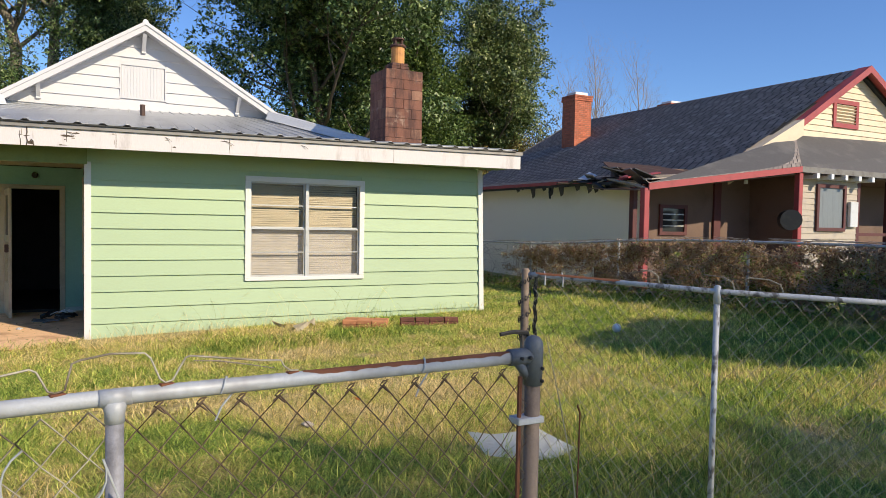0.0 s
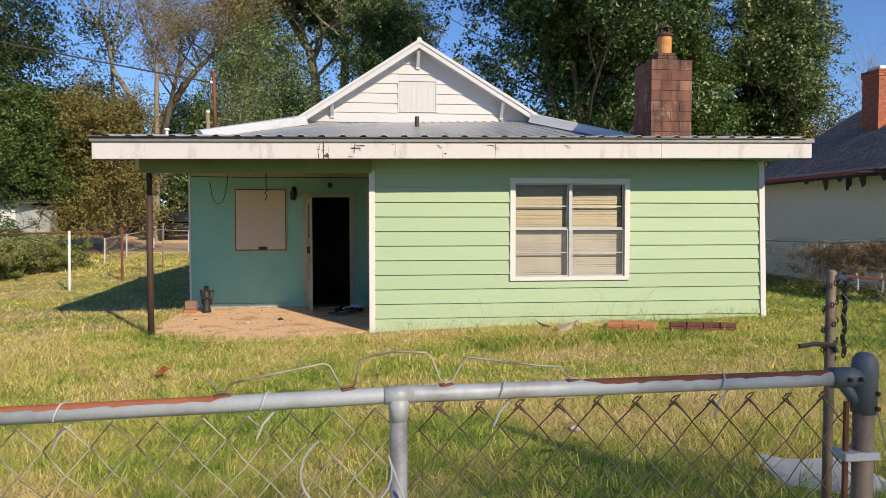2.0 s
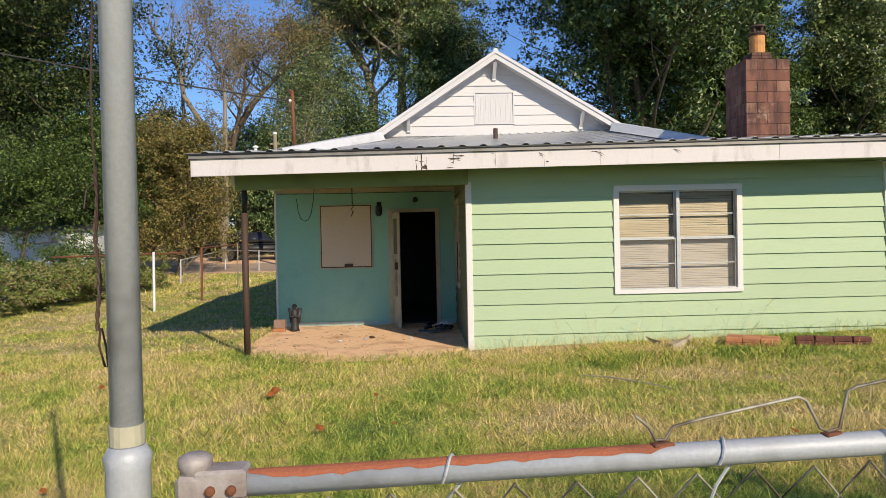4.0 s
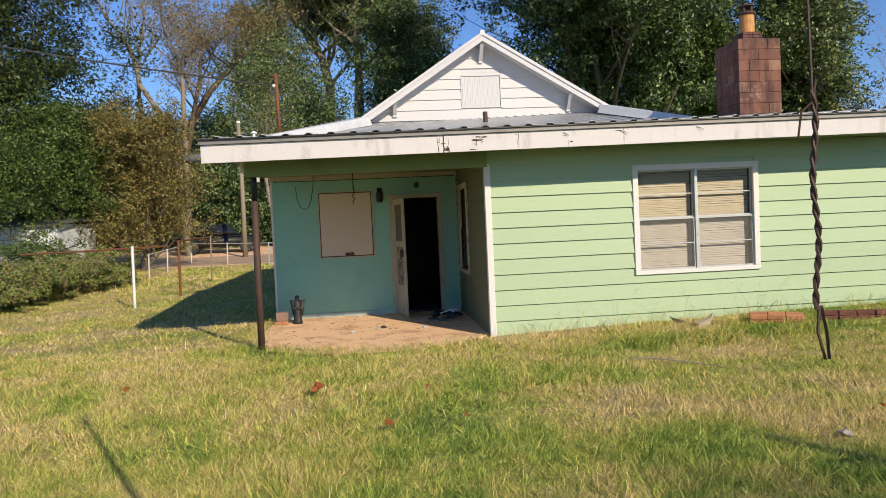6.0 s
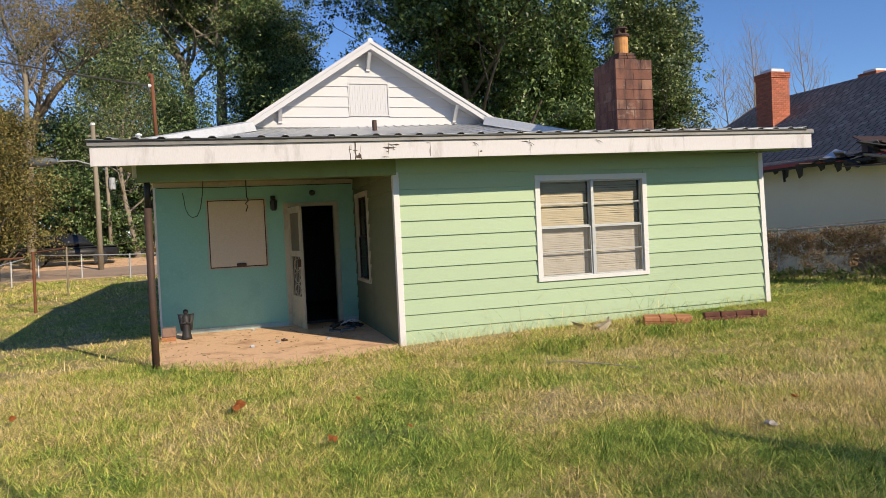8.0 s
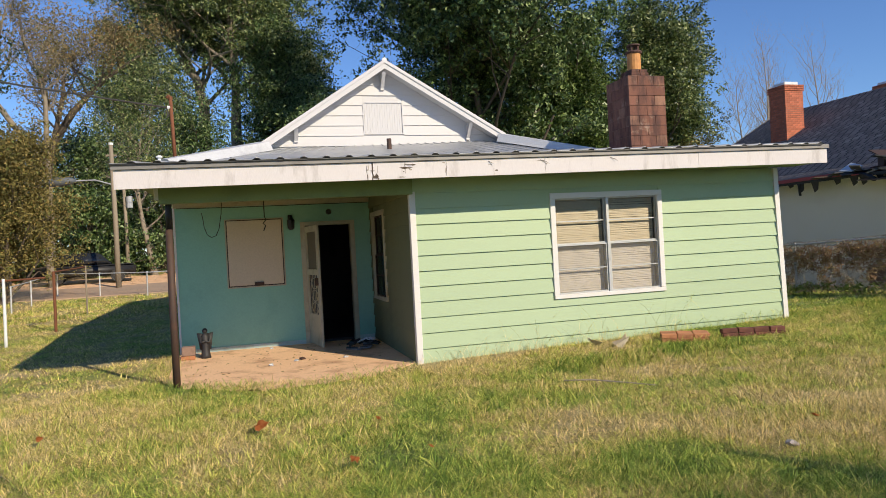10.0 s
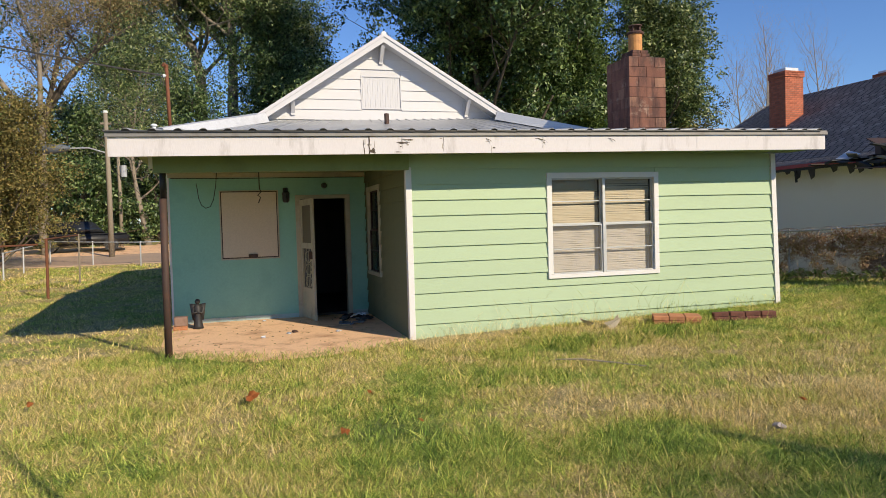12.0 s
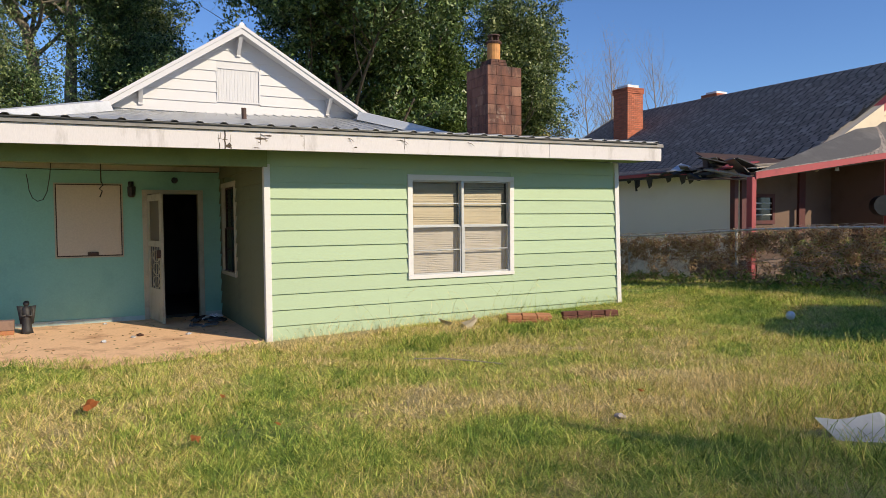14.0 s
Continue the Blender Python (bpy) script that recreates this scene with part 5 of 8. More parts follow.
def barb_arm(pts, name="bent_wire"):
    part(name, tubed(pts, 0.0022, 6), M_WIRE, gate, "bent wire standing off the rail", smooth=True)


def bent(rows):
    """A wire along the rail: places on the rail and heights over its middle."""
    return [on_rail(f) + V((0, 0, h)) for f, h in rows]


barb_arm(bent([(0.605, 0.055), (0.624, 0.040), (0.634, 0.022), (0.648, 0.022), (0.659, 0.038), (0.70, 0.046), (0.846, 0.068), (0.858, 0.062), (0.878, 0.024), (0.890, 0.019), (0.908, 0.023), (0.921, 0.072), (0.935, 0.077), (0.992, 0.085), (1.055, 0.081), (1.066, 0.070),
               (1.083, 0.028), (1.094, 0.019), (1.108, 0.023), (1.133, 0.066), (1.142, 0.069), (1.29, 0.047), (1.331, 0.044), (1.338, 0.031), (1.352, 0.020), (1.37, 0.019)]))
for f in (0.641, 0.895, 1.096, 1.357):
    bm = bmesh.new()
    box(bm, -0.014, 0.014, -0.007, 0.007, -0.003, 0.002, 0.0015, pose(*(on_rail(f) + V((0, 0, 0.0165))), 0, 0, 20))
    part("weld_spot", bm, M_RUST, gate)
# loose loop of wire by the middle post
part("wire_loop", tubed([(B[0] - 0.10 + 0.085 * math.cos(a), B[1] - 0.045 - 0.02 * math.sin(a), zB - 0.135 + 0.085 * math.sin(a)) for a in (2.2 + 0.28 * k for k in range(17))] + [(B[0] + 0.01, B[1] - 0.03, zB - 0.20)], 0.0022, 5), M_GALV, gate)

# fence of the side yard behind the gate post
E0, E1, E2 = (2.025, -6.80, 1.308), (2.61, -7.56, 1.27), (3.91, -9.21, 1.238)
side = thing("side_fence", "chain-link side fence with rusty rail and chain-wrapped post", "fence")
part("top_rail", tubed([E0, E1, E2], 0.0132, 12), M_MOTTLED, side, smooth=True)
part("rust_patch", rail_rust((V(E0) + (V(E1) - V(E0)) * 0.06, V(E0) + (V(E1) - V(E0)) * 0.52), 10, 170, 0.0138), M_RUST, side)
part("corner_post", tubed([(E0[0], E0[1], -0.05), (E0[0], E0[1], E0[2] + 0.02), (E0[0], E0[1], E0[2] + 0.03)], [0.022, 0.022, 0.014], 12), M_POSTBROWN, side, smooth=True)
for x, y, z in (E1, E2):
    part("line_post", tubed([(x, y, 0), (x, y, z - 0.005)], 0.0145, 12), M_MOTTLED, side, smooth=True)
    part("rail_cap", tubed([(x, y, z - 0.06), (x, y, z + 0.022), (x, y, z + 0.03)], [0.0172, 0.0172, 0.009], 12), M_GALV, side, smooth=True)
part("chain_link_mesh", chain_link((E0[0], E0[1], E0[2] - 0.02), (E1[0], E1[1], E1[2] - 0.02), 0.05, 1.25, wire=0.0018), None, side)
part("chain_link_mesh", chain_link((E1[0], E1[1], E1[2] - 0.02), (E2[0], E2[1], E2[2] - 0.02), 0.05, 1.25, wire=0.0018), None, side)
bm = bmesh.new()
for k in range(30):
    a = k * 0.85
    z = 0.93 + k * 0.0125
    c = V((E0[0] + 0.027 * math.cos(a), E0[1] + 0.027 * math.sin(a), z))
    tube(bm, [c + V((0.008 * math.cos(b), 0.004, 0.012 * math.sin(b))) for b in (i * 1.05 for i in range(7))], 0.0034, 4)
for k in range(24):
    z = 0.95 + k * 0.016
    c = V((E0[0] + 0.06 + 0.005 * math.sin(k), E0[1] - 0.01, z))
    tube(bm, [c + V((0.010 * math.cos(b) * (k % 2), 0.010 * math.cos(b) * ((k + 1) % 2), 0.016 * math.sin(b))) for b in (i * 1.05 for i in range(7))], 0.004, 4)
part("lock_chain", bm, M_DARKSTEEL, side, "dark steel chain wrapped round the post")
part("latch_arm", tubed([(E0[0] - 0.17, E0[1] - 0.03, 0.995), (E0[0] - 0.09, E0[1] - 0.03, 1.005), (E0[0] + 0.0, E0[1] - 0.03, 0.995), (E0[0] + 0.01, E0[1] - 0.03, 0.965)], 0.012, 6), M_DARKSTEEL, side)
for f0, f1, h in ((0.10, 0.14, 0.05), (0.2, 0.24, 0.05)):
    p = V(E0).lerp(V(E1), f0)
    part("wire_tie", tubed([p + V((0, -0.02, -0.05)), p + V((0.0, -0.021, 0)), p + V((0.008, 0, 0.021)), p + V((0.015, 0.02, 0)), p + V((0.02, 0.0, -0.03))], 0.0035, 5), M_GALV, side)
for f0, f1 in ((0.93, 1.08), (1.14, 1.30), (0.62, 0.72)):
    a, b = ((V(E0).lerp(V(E1), f) if f < 1 else V(E1).lerp(V(E2), (f - 1) * 0.45)) for f in (f0, f1))
    part("bent_wire", tubed([a + V((0, 0, 0.075)), a.lerp(b, 0.6) + V((0, 0, 0.07)), a.lerp(b, 0.92) + V((0, 0, 0.05)), b + V((0, 0, 0.014))], 0.003, 5), M_WIRE, side)

# tall gate pole in its socket with hanging wire
D = (-1.046, -8.459)
pole = thing("gate_pole", "tall grey galvanised steel gate pole in a wider socket", "pole")
part("shaft", tubed([(D[0], D[1], 1.2), (D[0], D[1], 3.55)], 0.0195, 16), M_GALV, pole, smooth=True)
part("socket", tubed([(D[0], D[1], -0.05), (D[0], D[1], 1.235), (D[0], D[1], 1.25), (D[0], D[1], 1.263)], [0.0265, 0.0265, 0.029, 0.0215], 16), M_GALV, pole, smooth=True)
part("tape_band", tubed([(D[0], D[1], 1.265), (D[0], D[1], 1.29)], 0.0212, 16), M_CREAM, pole, "pale tape band")
part("top_ring", tubed([(D[0], D[1], 3.44), (D[0], D[1], 3.48)], 0.0245, 12), M_GALV, pole)
hang = thing("hanging_twisted_wire", "rusty twisted wire rope hanging beside the pole", "wire")
hx, hy = -1.107, -8.391
hz = 0.262
bm = bmesh.new()
tube(bm, [(D[0] - 0.02, D[1], 3.46), (-1.09, -8.42, 2.5), (hx + 0.004, hy, hz + 1.6), (hx - 0.003, hy, hz + 1.45), (hx, hy, hz + 1.33)], 0.0013, 5)
for s in (0, math.pi):
    tube(bm, [(hx + 0.0018 * math.cos(k * 1.35 + s) + 0.0022 * math.sin(k * 0.4), hy + 0.0018 * math.sin(k * 1.35 + s), hz + 1.345 - k * 0.0072) for k in range(30)], 0.0018, 5)
tube(bm, [(hx - 0.016, hy, hz + 1.30), (hx - 0.012, hy, hz + 1.325), (hx, hy, hz + 1.335)], 0.0011, 5)
tube(bm, [(hx + 0.012, hy, hz + 1.345), (hx + 0.004, hy, hz + 1.36), (hx, hy, hz + 1.335)], 0.0011, 5)
tube(bm, [(hx + 0.001, hy, hz + 1.14), (hx - 0.001, hy, hz + 1.115), (hx + 0.006, hy, hz + 1.088), (hx + 0.010, hy, hz + 1.088), (hx + 0.008, hy, hz + 1.115), (hx + 0.003, hy, hz + 1.14)], 0.0015, 5)
part("wire_rope", bm, M_DARKMETAL, hang)

# pale sheet leaning in the grass behind the gate post
bm = bmesh.new()
vs = []
for j in range(9):
    for i in range(11):
        u, v = i / 10, j / 8
        p = V((2.29, -6.04, 0.03)).lerp(V((2.61, -6.44, 0.03)), u).lerp(V((2.19, -5.92, 0.19)).lerp(V((2.92, -6.21, 0.06)), u), v)
        p.z += 0.09 * max(0, 1 - abs(u - 0.6) / 0.38) * v ** 1.5 + 0.012 * noise.noise(p * 5)
        vs.append(bm.verts.new(p))
for j in range(8):
    for i in range(10):
        bm.faces.new((vs[j * 11 + i], vs[j * 11 + i + 1], vs[j * 11 + i + 12], vs[j * 11 + i + 11]))
bmesh.ops.solidify(bm, geom=list(bm.faces), thickness=0.008)
part("discarded_panel", bm, M_TRAILER, None, "bent pale grey sheet panel lying in the grass", category="panel")

bm = bmesh.new()
bmesh.ops.create_uvsphere(bm, u_segments=16, v_segments=10, radius=0.06, matrix=pose(6.15, -2.9, gz(6.15, -2.9) + 0.08))
part("ball", bm, M_SHEET, None, "white plastic ball lying in the shaded grass", smooth=True, category="ball")
bm = bmesh.new()
r = bmesh.ops.create_icosphere(bm, subdivisions=2, radius=0.045)
for v in r["verts"]:
    v.co *= 0.8 + 0.5 * noise.noise(v.co * 25)
    v.co = V((v.co.x * 1.3, v.co.y, v.co.z * 0.6)) + V((1.41, -4.91, 0.06))
part("crushed_can", bm, M_CLAMP, None, "crushed grey can lying in the lawn", category="litter")

# bits round the gate post: a rusty stub, a pipe on the ground, a long dry stalk
bm = tubed([(2.00, -7.30, -0.03), (1.985, -7.33, 0.45), (1.975, -7.345, 0.70), (1.955, -7.35, 0.74)], 0.0042, 6)
part("iron_stub", bm, M_RUST, None, "bent rusty iron stub standing in the grass", category="stub")
part("loose_pipe", tubed([(2.10, -6.75, 0.05), (2.30, -6.95, 0.045), (2.58, -7.25, 0.04)], 0.014, 10), M_GALV, None, "grey steel pipe lying at the fence foot", smooth=True, category="pipe")
part("dry_stalk", tubed([(2.10, -7.22, 0.0), (1.98, -7.29, 0.42), (1.84, -7.37, 0.76), (1.717, -7.43, 1.06)], [0.004, 0.0035, 0.003, 0.002], 5), M_CREAM, None, "long pale dry stalk leaning on the fence", category="stalk")

# low hooded vent and white pipe at the edge of the tin roof
rv_ = thing("roof_vent", "low grey hooded vent with white pipe on the tin roof", "vent", (-3.05, 1.9, 2.83))
part("hood", tubed([(0, 0, -0.03), (0, 0, 0.05), (0.0, 0, 0.10), (0.0, 0, 0.125)], [0.21, 0.22, 0.15, 0.04], 16), M_FLASH, rv_, smooth=True)
part("pipe", tubed([(-0.17, -0.05, -0.02), (-0.17, -0.05, 0.17)], 0.022, 10), M_TRAILER, rv_, smooth=True)
part("pipe_cap", tubed([(-0.17, -0.05, 0.17), (-0.17, -0.05, 0.19), (-0.17, -0.05, 0.205)], [0.045, 0.045, 0.02], 10), M_TRAILER, rv_, smooth=True)

# crumbs of dirt, bark and leaf on the slab
rc = np.random.RandomState(19)
k = 130
cx, cy = rc.uniform(-2.9, -0.3, k), rc.uniform(0.1, 2.9, k)
cv = []
for x, y in zip(cx, cy):
    a, l, w = rc.uniform(0, 3.14), rc.uniform(0.008, 0.035), rc.uniform(0.004, 0.010)
    d, e = np.array((math.cos(a), math.sin(a))), np.array((-math.sin(a), math.cos(a)))
    cv += [(x - d[0] * l, y - d[1] * l, 0.007), (x + e[0] * w, y + e[1] * w, 0.011), (x + d[0] * l, y + d[1] * l, 0.008), (x - e[0] * w, y - e[1] * w, 0.017)]
part("slab_debris", raw_mesh("slab_debris", cv, np.arange(4 * k).reshape(k, 4), M_BROWNBUSH), None, None, "dry crumbs and leaf bits scattered on the slab", kind="stuff", category="debris")


# ---- the neighbour's house ----
nb = thing("neighbour_house", "weathered cream house with dark shingle roof and red trim", "house")
NRX, NRZ, NGY, NBY = 19.68, 6.18, 2.4, 15.5      # ridge, gable plane, far end of the ridge
NKX, NKZ = 14.2, 3.09                             # where the main slope meets the flatter lean-to
NEX, NEZ = 10.45, 2.62                            # eave of the lean-to
NWX = 10.9


def shingled(parent, p00, p10, p01, p11, rows, cols, material, name="shingle", thick=0.008, seed=1, limit=300):
    """A roof plane between four corners (eave left, eave right, ridge left, ridge right): courses of lapped shingles joined into one part."""
    p00, p10, p01, p11 = (np.array(p, float) for p in (p00, p10, p01, p11))
    n = np.cross(p10 - p00, p01 - p00)
    n /= np.linalg.norm(n)
    if n[2] < 0:
        n = -n
    rj = np.random.RandomState(seed)
    vs, qs = [], []
    for r in range(rows):
        v0, v1 = r / rows, min((r + 1.12) / rows, 1.0)
        off = rj.rand()
        k = cols
        for c in range(k + 1):
            u0, u1 = (c - off) / k, (c + 1 - off) / k - 0.004
            u0, u1 = max(u0, 0), min(u1, 1)
            if u1 - u0 < 0.002:
                continue
            lift = thick * (0.75 + 0.3 * rj.rand())
            pts = []
            for (u, v, h) in ((u0, v0, lift), (u1, v0, lift), (u1, v1, 0.003), (u0, v1, 0.003)):
                a = p00 + (p10 - p00) * u
                b = p01 + (p11 - p01) * u
                sagz = -0.05 * math.sin(math.pi * u) * math.sin(math.pi * v)
                pts.append(a + (b - a) * v + n * h + np.array((0, 0, sagz)))
            pts += [pts[0] - n * lift, pts[1] - n * lift]
            i = len(vs)
            vs += pts
            qs += [(i, i + 1, i + 2, i + 3), (i + 4, i + 5, i + 1, i)]
    return raw_mesh(name, vs, qs, material)


def island_shingles():
    m, nt, b = nodes_of("asphalt_shingle_courses")
    g = nt.nodes.new("ShaderNodeNewGeometry")
    col = ramp(nt, g.outputs["Random Per Island"], [(0, (0.19, 0.158, 0.145)), (0.6, (0.25, 0.212, 0.192)), (0.95, (0.295, 0.25, 0.23)), (1, (0.35, 0.31, 0.28))])
    big = noise_tex(nt, coords(nt), 0.5, 5)
    col = mix(nt, ramp(nt, big, [(0.5, (0, 0, 0)), (0.75, (0.6, 0.6, 0.6))]), col, (0.21, 0.19, 0.175))
    fine = noise_tex(nt, coords(nt), 30, 3)
    nt.links.new(col, b.inputs["Base Color"])
    b.inputs["Roughness"].default_value = 0.9
    bump(nt, b, fine, 0.5, 0.01)
    return m


M_COURSES = island_shingles()
# main roof: steep slope below the ridge, flatter lean-to down to the sagging eave, hip at the far end
part("roof_shingles", shingled(nb, (NKX, NBY, NKZ), (NKX, NGY, NKZ), (NRX, NBY, NRZ), (NRX, NGY, NRZ), 40, 46, M_COURSES, seed=2), None, nb, "dark worn asphalt shingles", kind="stuff")
part("lean_to_shingles", shingled(nb, (NEX, NBY + 3.4, NEZ), (NEX, NGY - 0.2, NEZ), (NKX, NBY + 3.4, NKZ), (NKX, NGY, NKZ), 22, 46, M_COURSES, seed=3), None, nb, "dark worn asphalt shingles", kind="stuff")
part("hip_shingles", shingled(nb, (NRX, NBY + 4.2, NKZ + 0.4), (NKX, NBY, NKZ), (NRX, NBY + 0.1, NRZ), (NRX - 0.05, NBY, NRZ), 30, 20, M_COURSES, seed=4), None, nb, kind="stuff")
bm = bmesh.new()
plate(bm, [(NKX, NBY, NKZ - 0.07), (NKX, NGY, NKZ - 0.07), (NRX, NGY, NRZ - 0.07), (NRX, NBY, NRZ - 0.07)], 0.08)
plate(bm, [(NEX, NBY + 3.4, NEZ - 0.07), (NEX, NGY - 0.2, NEZ - 0.07), (NKX, NGY, NKZ - 0.07), (NKX, NBY + 3.4, NKZ - 0.07)], 0.06)
plate(bm, [(NRX, NGY, NRZ - 0.01), (2 * NRX - NKX, NGY, NKZ), (2 * NRX - NKX, NBY, NKZ), (NRX, NBY, NRZ - 0.01)], 0.12)
plate(bm, [(NKX, NBY, NKZ - 0.07), (NRX, NBY, NRZ - 0.07), (NRX, NBY + 4.2, NKZ + 0.3)], 0.08)
part("roof_deck", bm, M_SHINGLE, nb)
# walls
part("side_wall", boxes((NWX, NWX + 0.15, 1.75, NBY + 3, 0.0, 2.60)), M_STUCCO, nb, "cream stucco side wall")
part("porch_wall", boxes((NWX + 0.15, 15.7, 2.8, 2.95, 0.2, 3.0)), M_BROWNWALL, nb, "brown porch wall with the shade in its colour")
part("wall_core", boxes((NWX + 0.5, 24.5, 3.0, NBY + 2.8, 0.1, 2.6), (NKX + 0.3, 24.5, 3.0, NBY - 0.3, 2.6, 3.0)), M_STUCCO, nb)
GB = NKZ - 0.1
bm = bmesh.new()
hexa(bm, [(NKX + 0.2, NGY + 0.12, GB), (2 * NRX - NKX, NGY + 0.12, GB), (2 * NRX - NKX, NGY + 0.3, GB), (NKX + 0.2, NGY + 0.3, GB), (NRX - 0.01, NGY + 0.12, NRZ - 0.16), (NRX + 0.01, NGY + 0.12, NRZ - 0.16), (NRX + 0.01, NGY + 0.3, NRZ - 0.16), (NRX - 0.01, NGY + 0.3, NRZ - 0.16)])
part("gable_sheathing", bm, M_YELLOW, nb)
ngable = new("gable_wall")
ngable.parent = nb
tagged(ngable, "pale yellow lapped gable boards")
ns = (NRZ - NKZ) / (NRX - NKX)
NHOLE = (18.62, 19.70, 4.48, 5.20)
gable_boards(ngable, lambda z: (NRX - (NRZ - 0.2 - z) / ns, NRX + (NRZ - 0.2 - z) / ns), GB + 0.1, NRZ - 0.22, NGY + 0.12, 0.17, M_YELLOW, NHOLE)
nvent = new("gable_vent")
nvent.parent = nb
tagged(nvent, "red-framed louvre in the gable")
part("frame", boxes((NHOLE[0] - 0.03, NHOLE[1] + 0.03, NGY + 0.06, NGY + 0.118, NHOLE[2] - 0.03, NHOLE[2] + 0.09), (NHOLE[0] - 0.03, NHOLE[1] + 0.03, NGY + 0.06, NGY + 0.118, NHOLE[3] - 0.09, NHOLE[3] + 0.03), (NHOLE[0] - 0.03, NHOLE[0] + 0.09, NGY + 0.06, NGY + 0.118, NHOLE[2] + 0.09, NHOLE[3] - 0.09), (NHOLE[1] - 0.09, NHOLE[1] + 0.03, NGY + 0.06, NGY + 0.118, NHOLE[2] + 0.09, NHOLE[3] - 0.09)), M_REDTRIM, nvent)
for i in range(6):
    z = NHOLE[2] + 0.12 + i * 0.09
    bm = bmesh.new()
    box(bm, NHOLE[0] + 0.09, NHOLE[1] - 0.09, -0.045, 0.045, -0.006, 0.006, m=pose(0, NGY + 0.10, z, -40))
    part("louvre", bm, M_YELLOW, nvent)


def rake(x0, z0, x1, z1, w, mat):
    """A sloping board on the gable's edge, with the soffit behind it."""
    bm = bmesh.new()
    y0, y1 = NGY - 0.28, NGY - 0.23
    hexa(bm, [(x0, y0, z0 - w), (x1, y0, z1 - w), (x1, y1, z1 - w), (x0, y1, z0 - w), (x0, y0, z0 + 0.03), (x1, y0, z1 + 0.03), (x1, y1, z1 + 0.03), (x0, y1, z0 + 0.03)])
    hexa(bm, [(x0, y1, z0 - 0.05), (x1, y1, z1 - 0.05), (x1, NGY + 0.118, z1 - 0.05), (x0, NGY + 0.118, z0 - 0.05), (x0, y1, z0 + 0.02), (x1, y1, z1 + 0.02), (x1, NGY + 0.118, z1 + 0.02), (x0, NGY + 0.118, z0 + 0.02)])
    part("rake_board", bm, mat, nb)


# bare cream board below, red above
rake(NKX - 0.1, NKZ - 0.05, 16.85, 4.45, 0.40, M_YELLOW)
rake(16.85, 4.45, NRX, NRZ, 0.17, M_REDTRIM)
rake(NRX, NRZ, 2 * NRX - NKX, NKZ, 0.17, M_REDTRIM)
# porch roof, sunk at its broken end, with a hip where it turns to the front
PYF = 0.9
PA, PB, PC, PD = (10.28, PYF, 2.45), (15.1, PYF, 3.05), (16.9, NGY, 4.08), (NKX - 0.2, NGY, 3.04)
bm = bmesh.new()
plate(bm, [PA, PB, PC, PD], 0.07)
plate(bm, [PB, (25.0, PYF, 3.05), (25.0, NGY, 4.28), PC], 0.07)
part("porch_roof", bm, M_FELT, nb, "grey felt porch roof")
up = V((0, 0, 0.012))
part("porch_roof_shingles", shingled(nb, V(PA) + up, V(PB) + up, V(PD) + up, V(PC) + up, 9, 30, M_COURSES, seed=5), None, nb, kind="stuff")
for (x0, z0), (x1, z1), mat in (((PA[0], PA[2]), (PB[0], PB[2]), M_REDTRIM), ((PB[0], PB[2]), (25.0, 3.05), M_FLASH)):
    bm = bmesh.new()
    hexa(bm, [(x0, PYF - 0.03, z0 - 0.13), (x1, PYF - 0.03, z1 - 0.13), (x1, PYF, z1 - 0.13), (x0, PYF, z0 - 0.13), (x0, PYF - 0.03, z0 + 0.01), (x1, PYF - 0.03, z1 + 0.01), (x1, PYF, z1 + 0.01), (x0, PYF, z0 + 0.01)])
    part("porch_fascia", bm, mat, nb)
bm = bmesh.new()
hexa(bm, [(10.3, PYF + 0.05, 2.30), (15.1, PYF + 0.05, 2.88), (15.1, 2.8, 2.88), (10.3, 2.8, 2.40), (10.3, PYF + 0.05, 2.32), (15.1, PYF + 0.05, 2.90), (15.1, 2.8, 2.90), (10.3, 2.8, 2.42)])
box(bm, 15.12, 25, PYF + 0.05, 2.8, 2.88, 2.90)
part("porch_ceiling", bm, M_BROWNWALL, nb)
part("porch_post", boxes((10.18, 10.32, PYF - 0.01, PYF + 0.13, 0.25, 2.36), bevel=0.01), M_REDTRIM, nb)
part("porch_post", boxes((15.03, 15.17, PYF - 0.01, PYF + 0.13, 0.4, 2.90), bevel=0.01), M_REDTRIM, nb)
part("porch_post", boxes((10.55, 10.68, 1.62, 1.75, 0.25, 2.42), bevel=0.01), M_DARKRED, nb)
for k in range(5):
    part("rafter_tail", boxes((15.6 + k * 0.55, 15.7 + k * 0.55, PYF - 0.06, PYF + 0.4, 2.80, 2.92)), M_TRAILER, nb)
part("wall_end", boxes((NWX - 0.03, NWX + 0.2, 1.69, 1.748, 0.2, 2.55)), M_DARKRED, nb)
part("pilaster", boxes((14.32, 14.56, 2.74, 2.8, 0.3, 2.95)), M_DARKRED, nb)
part("porch_floor", boxes((10.5, 25, 1.0, 2.8, 0.2, 0.62)), M_BROWNWALL, nb)
part("front_wall", boxes((15.7, 17.9, 1.3, 1.42, 0.3, 2.95)), M_NSIDING, nb)
# brown sheet before the cream core puts the opening's shade into the colour
part("recessed_wall", boxes((15.83, 25, 2.8, 2.95, 0.2, 3.0)), M_BROWNWALL, nb)
for x in (17.98, 19.35, 21.2, 23.1):
    part("porch_post", boxes((x - 0.06, x + 0.06, 1.28, 1.40, 0.62, 2.88), bevel=0.008), M_DARKRED, nb)
part("screen_rail", boxes((18.05, 24.9, 1.31, 1.37, 1.42, 1.50)), M_DARKRED, nb)
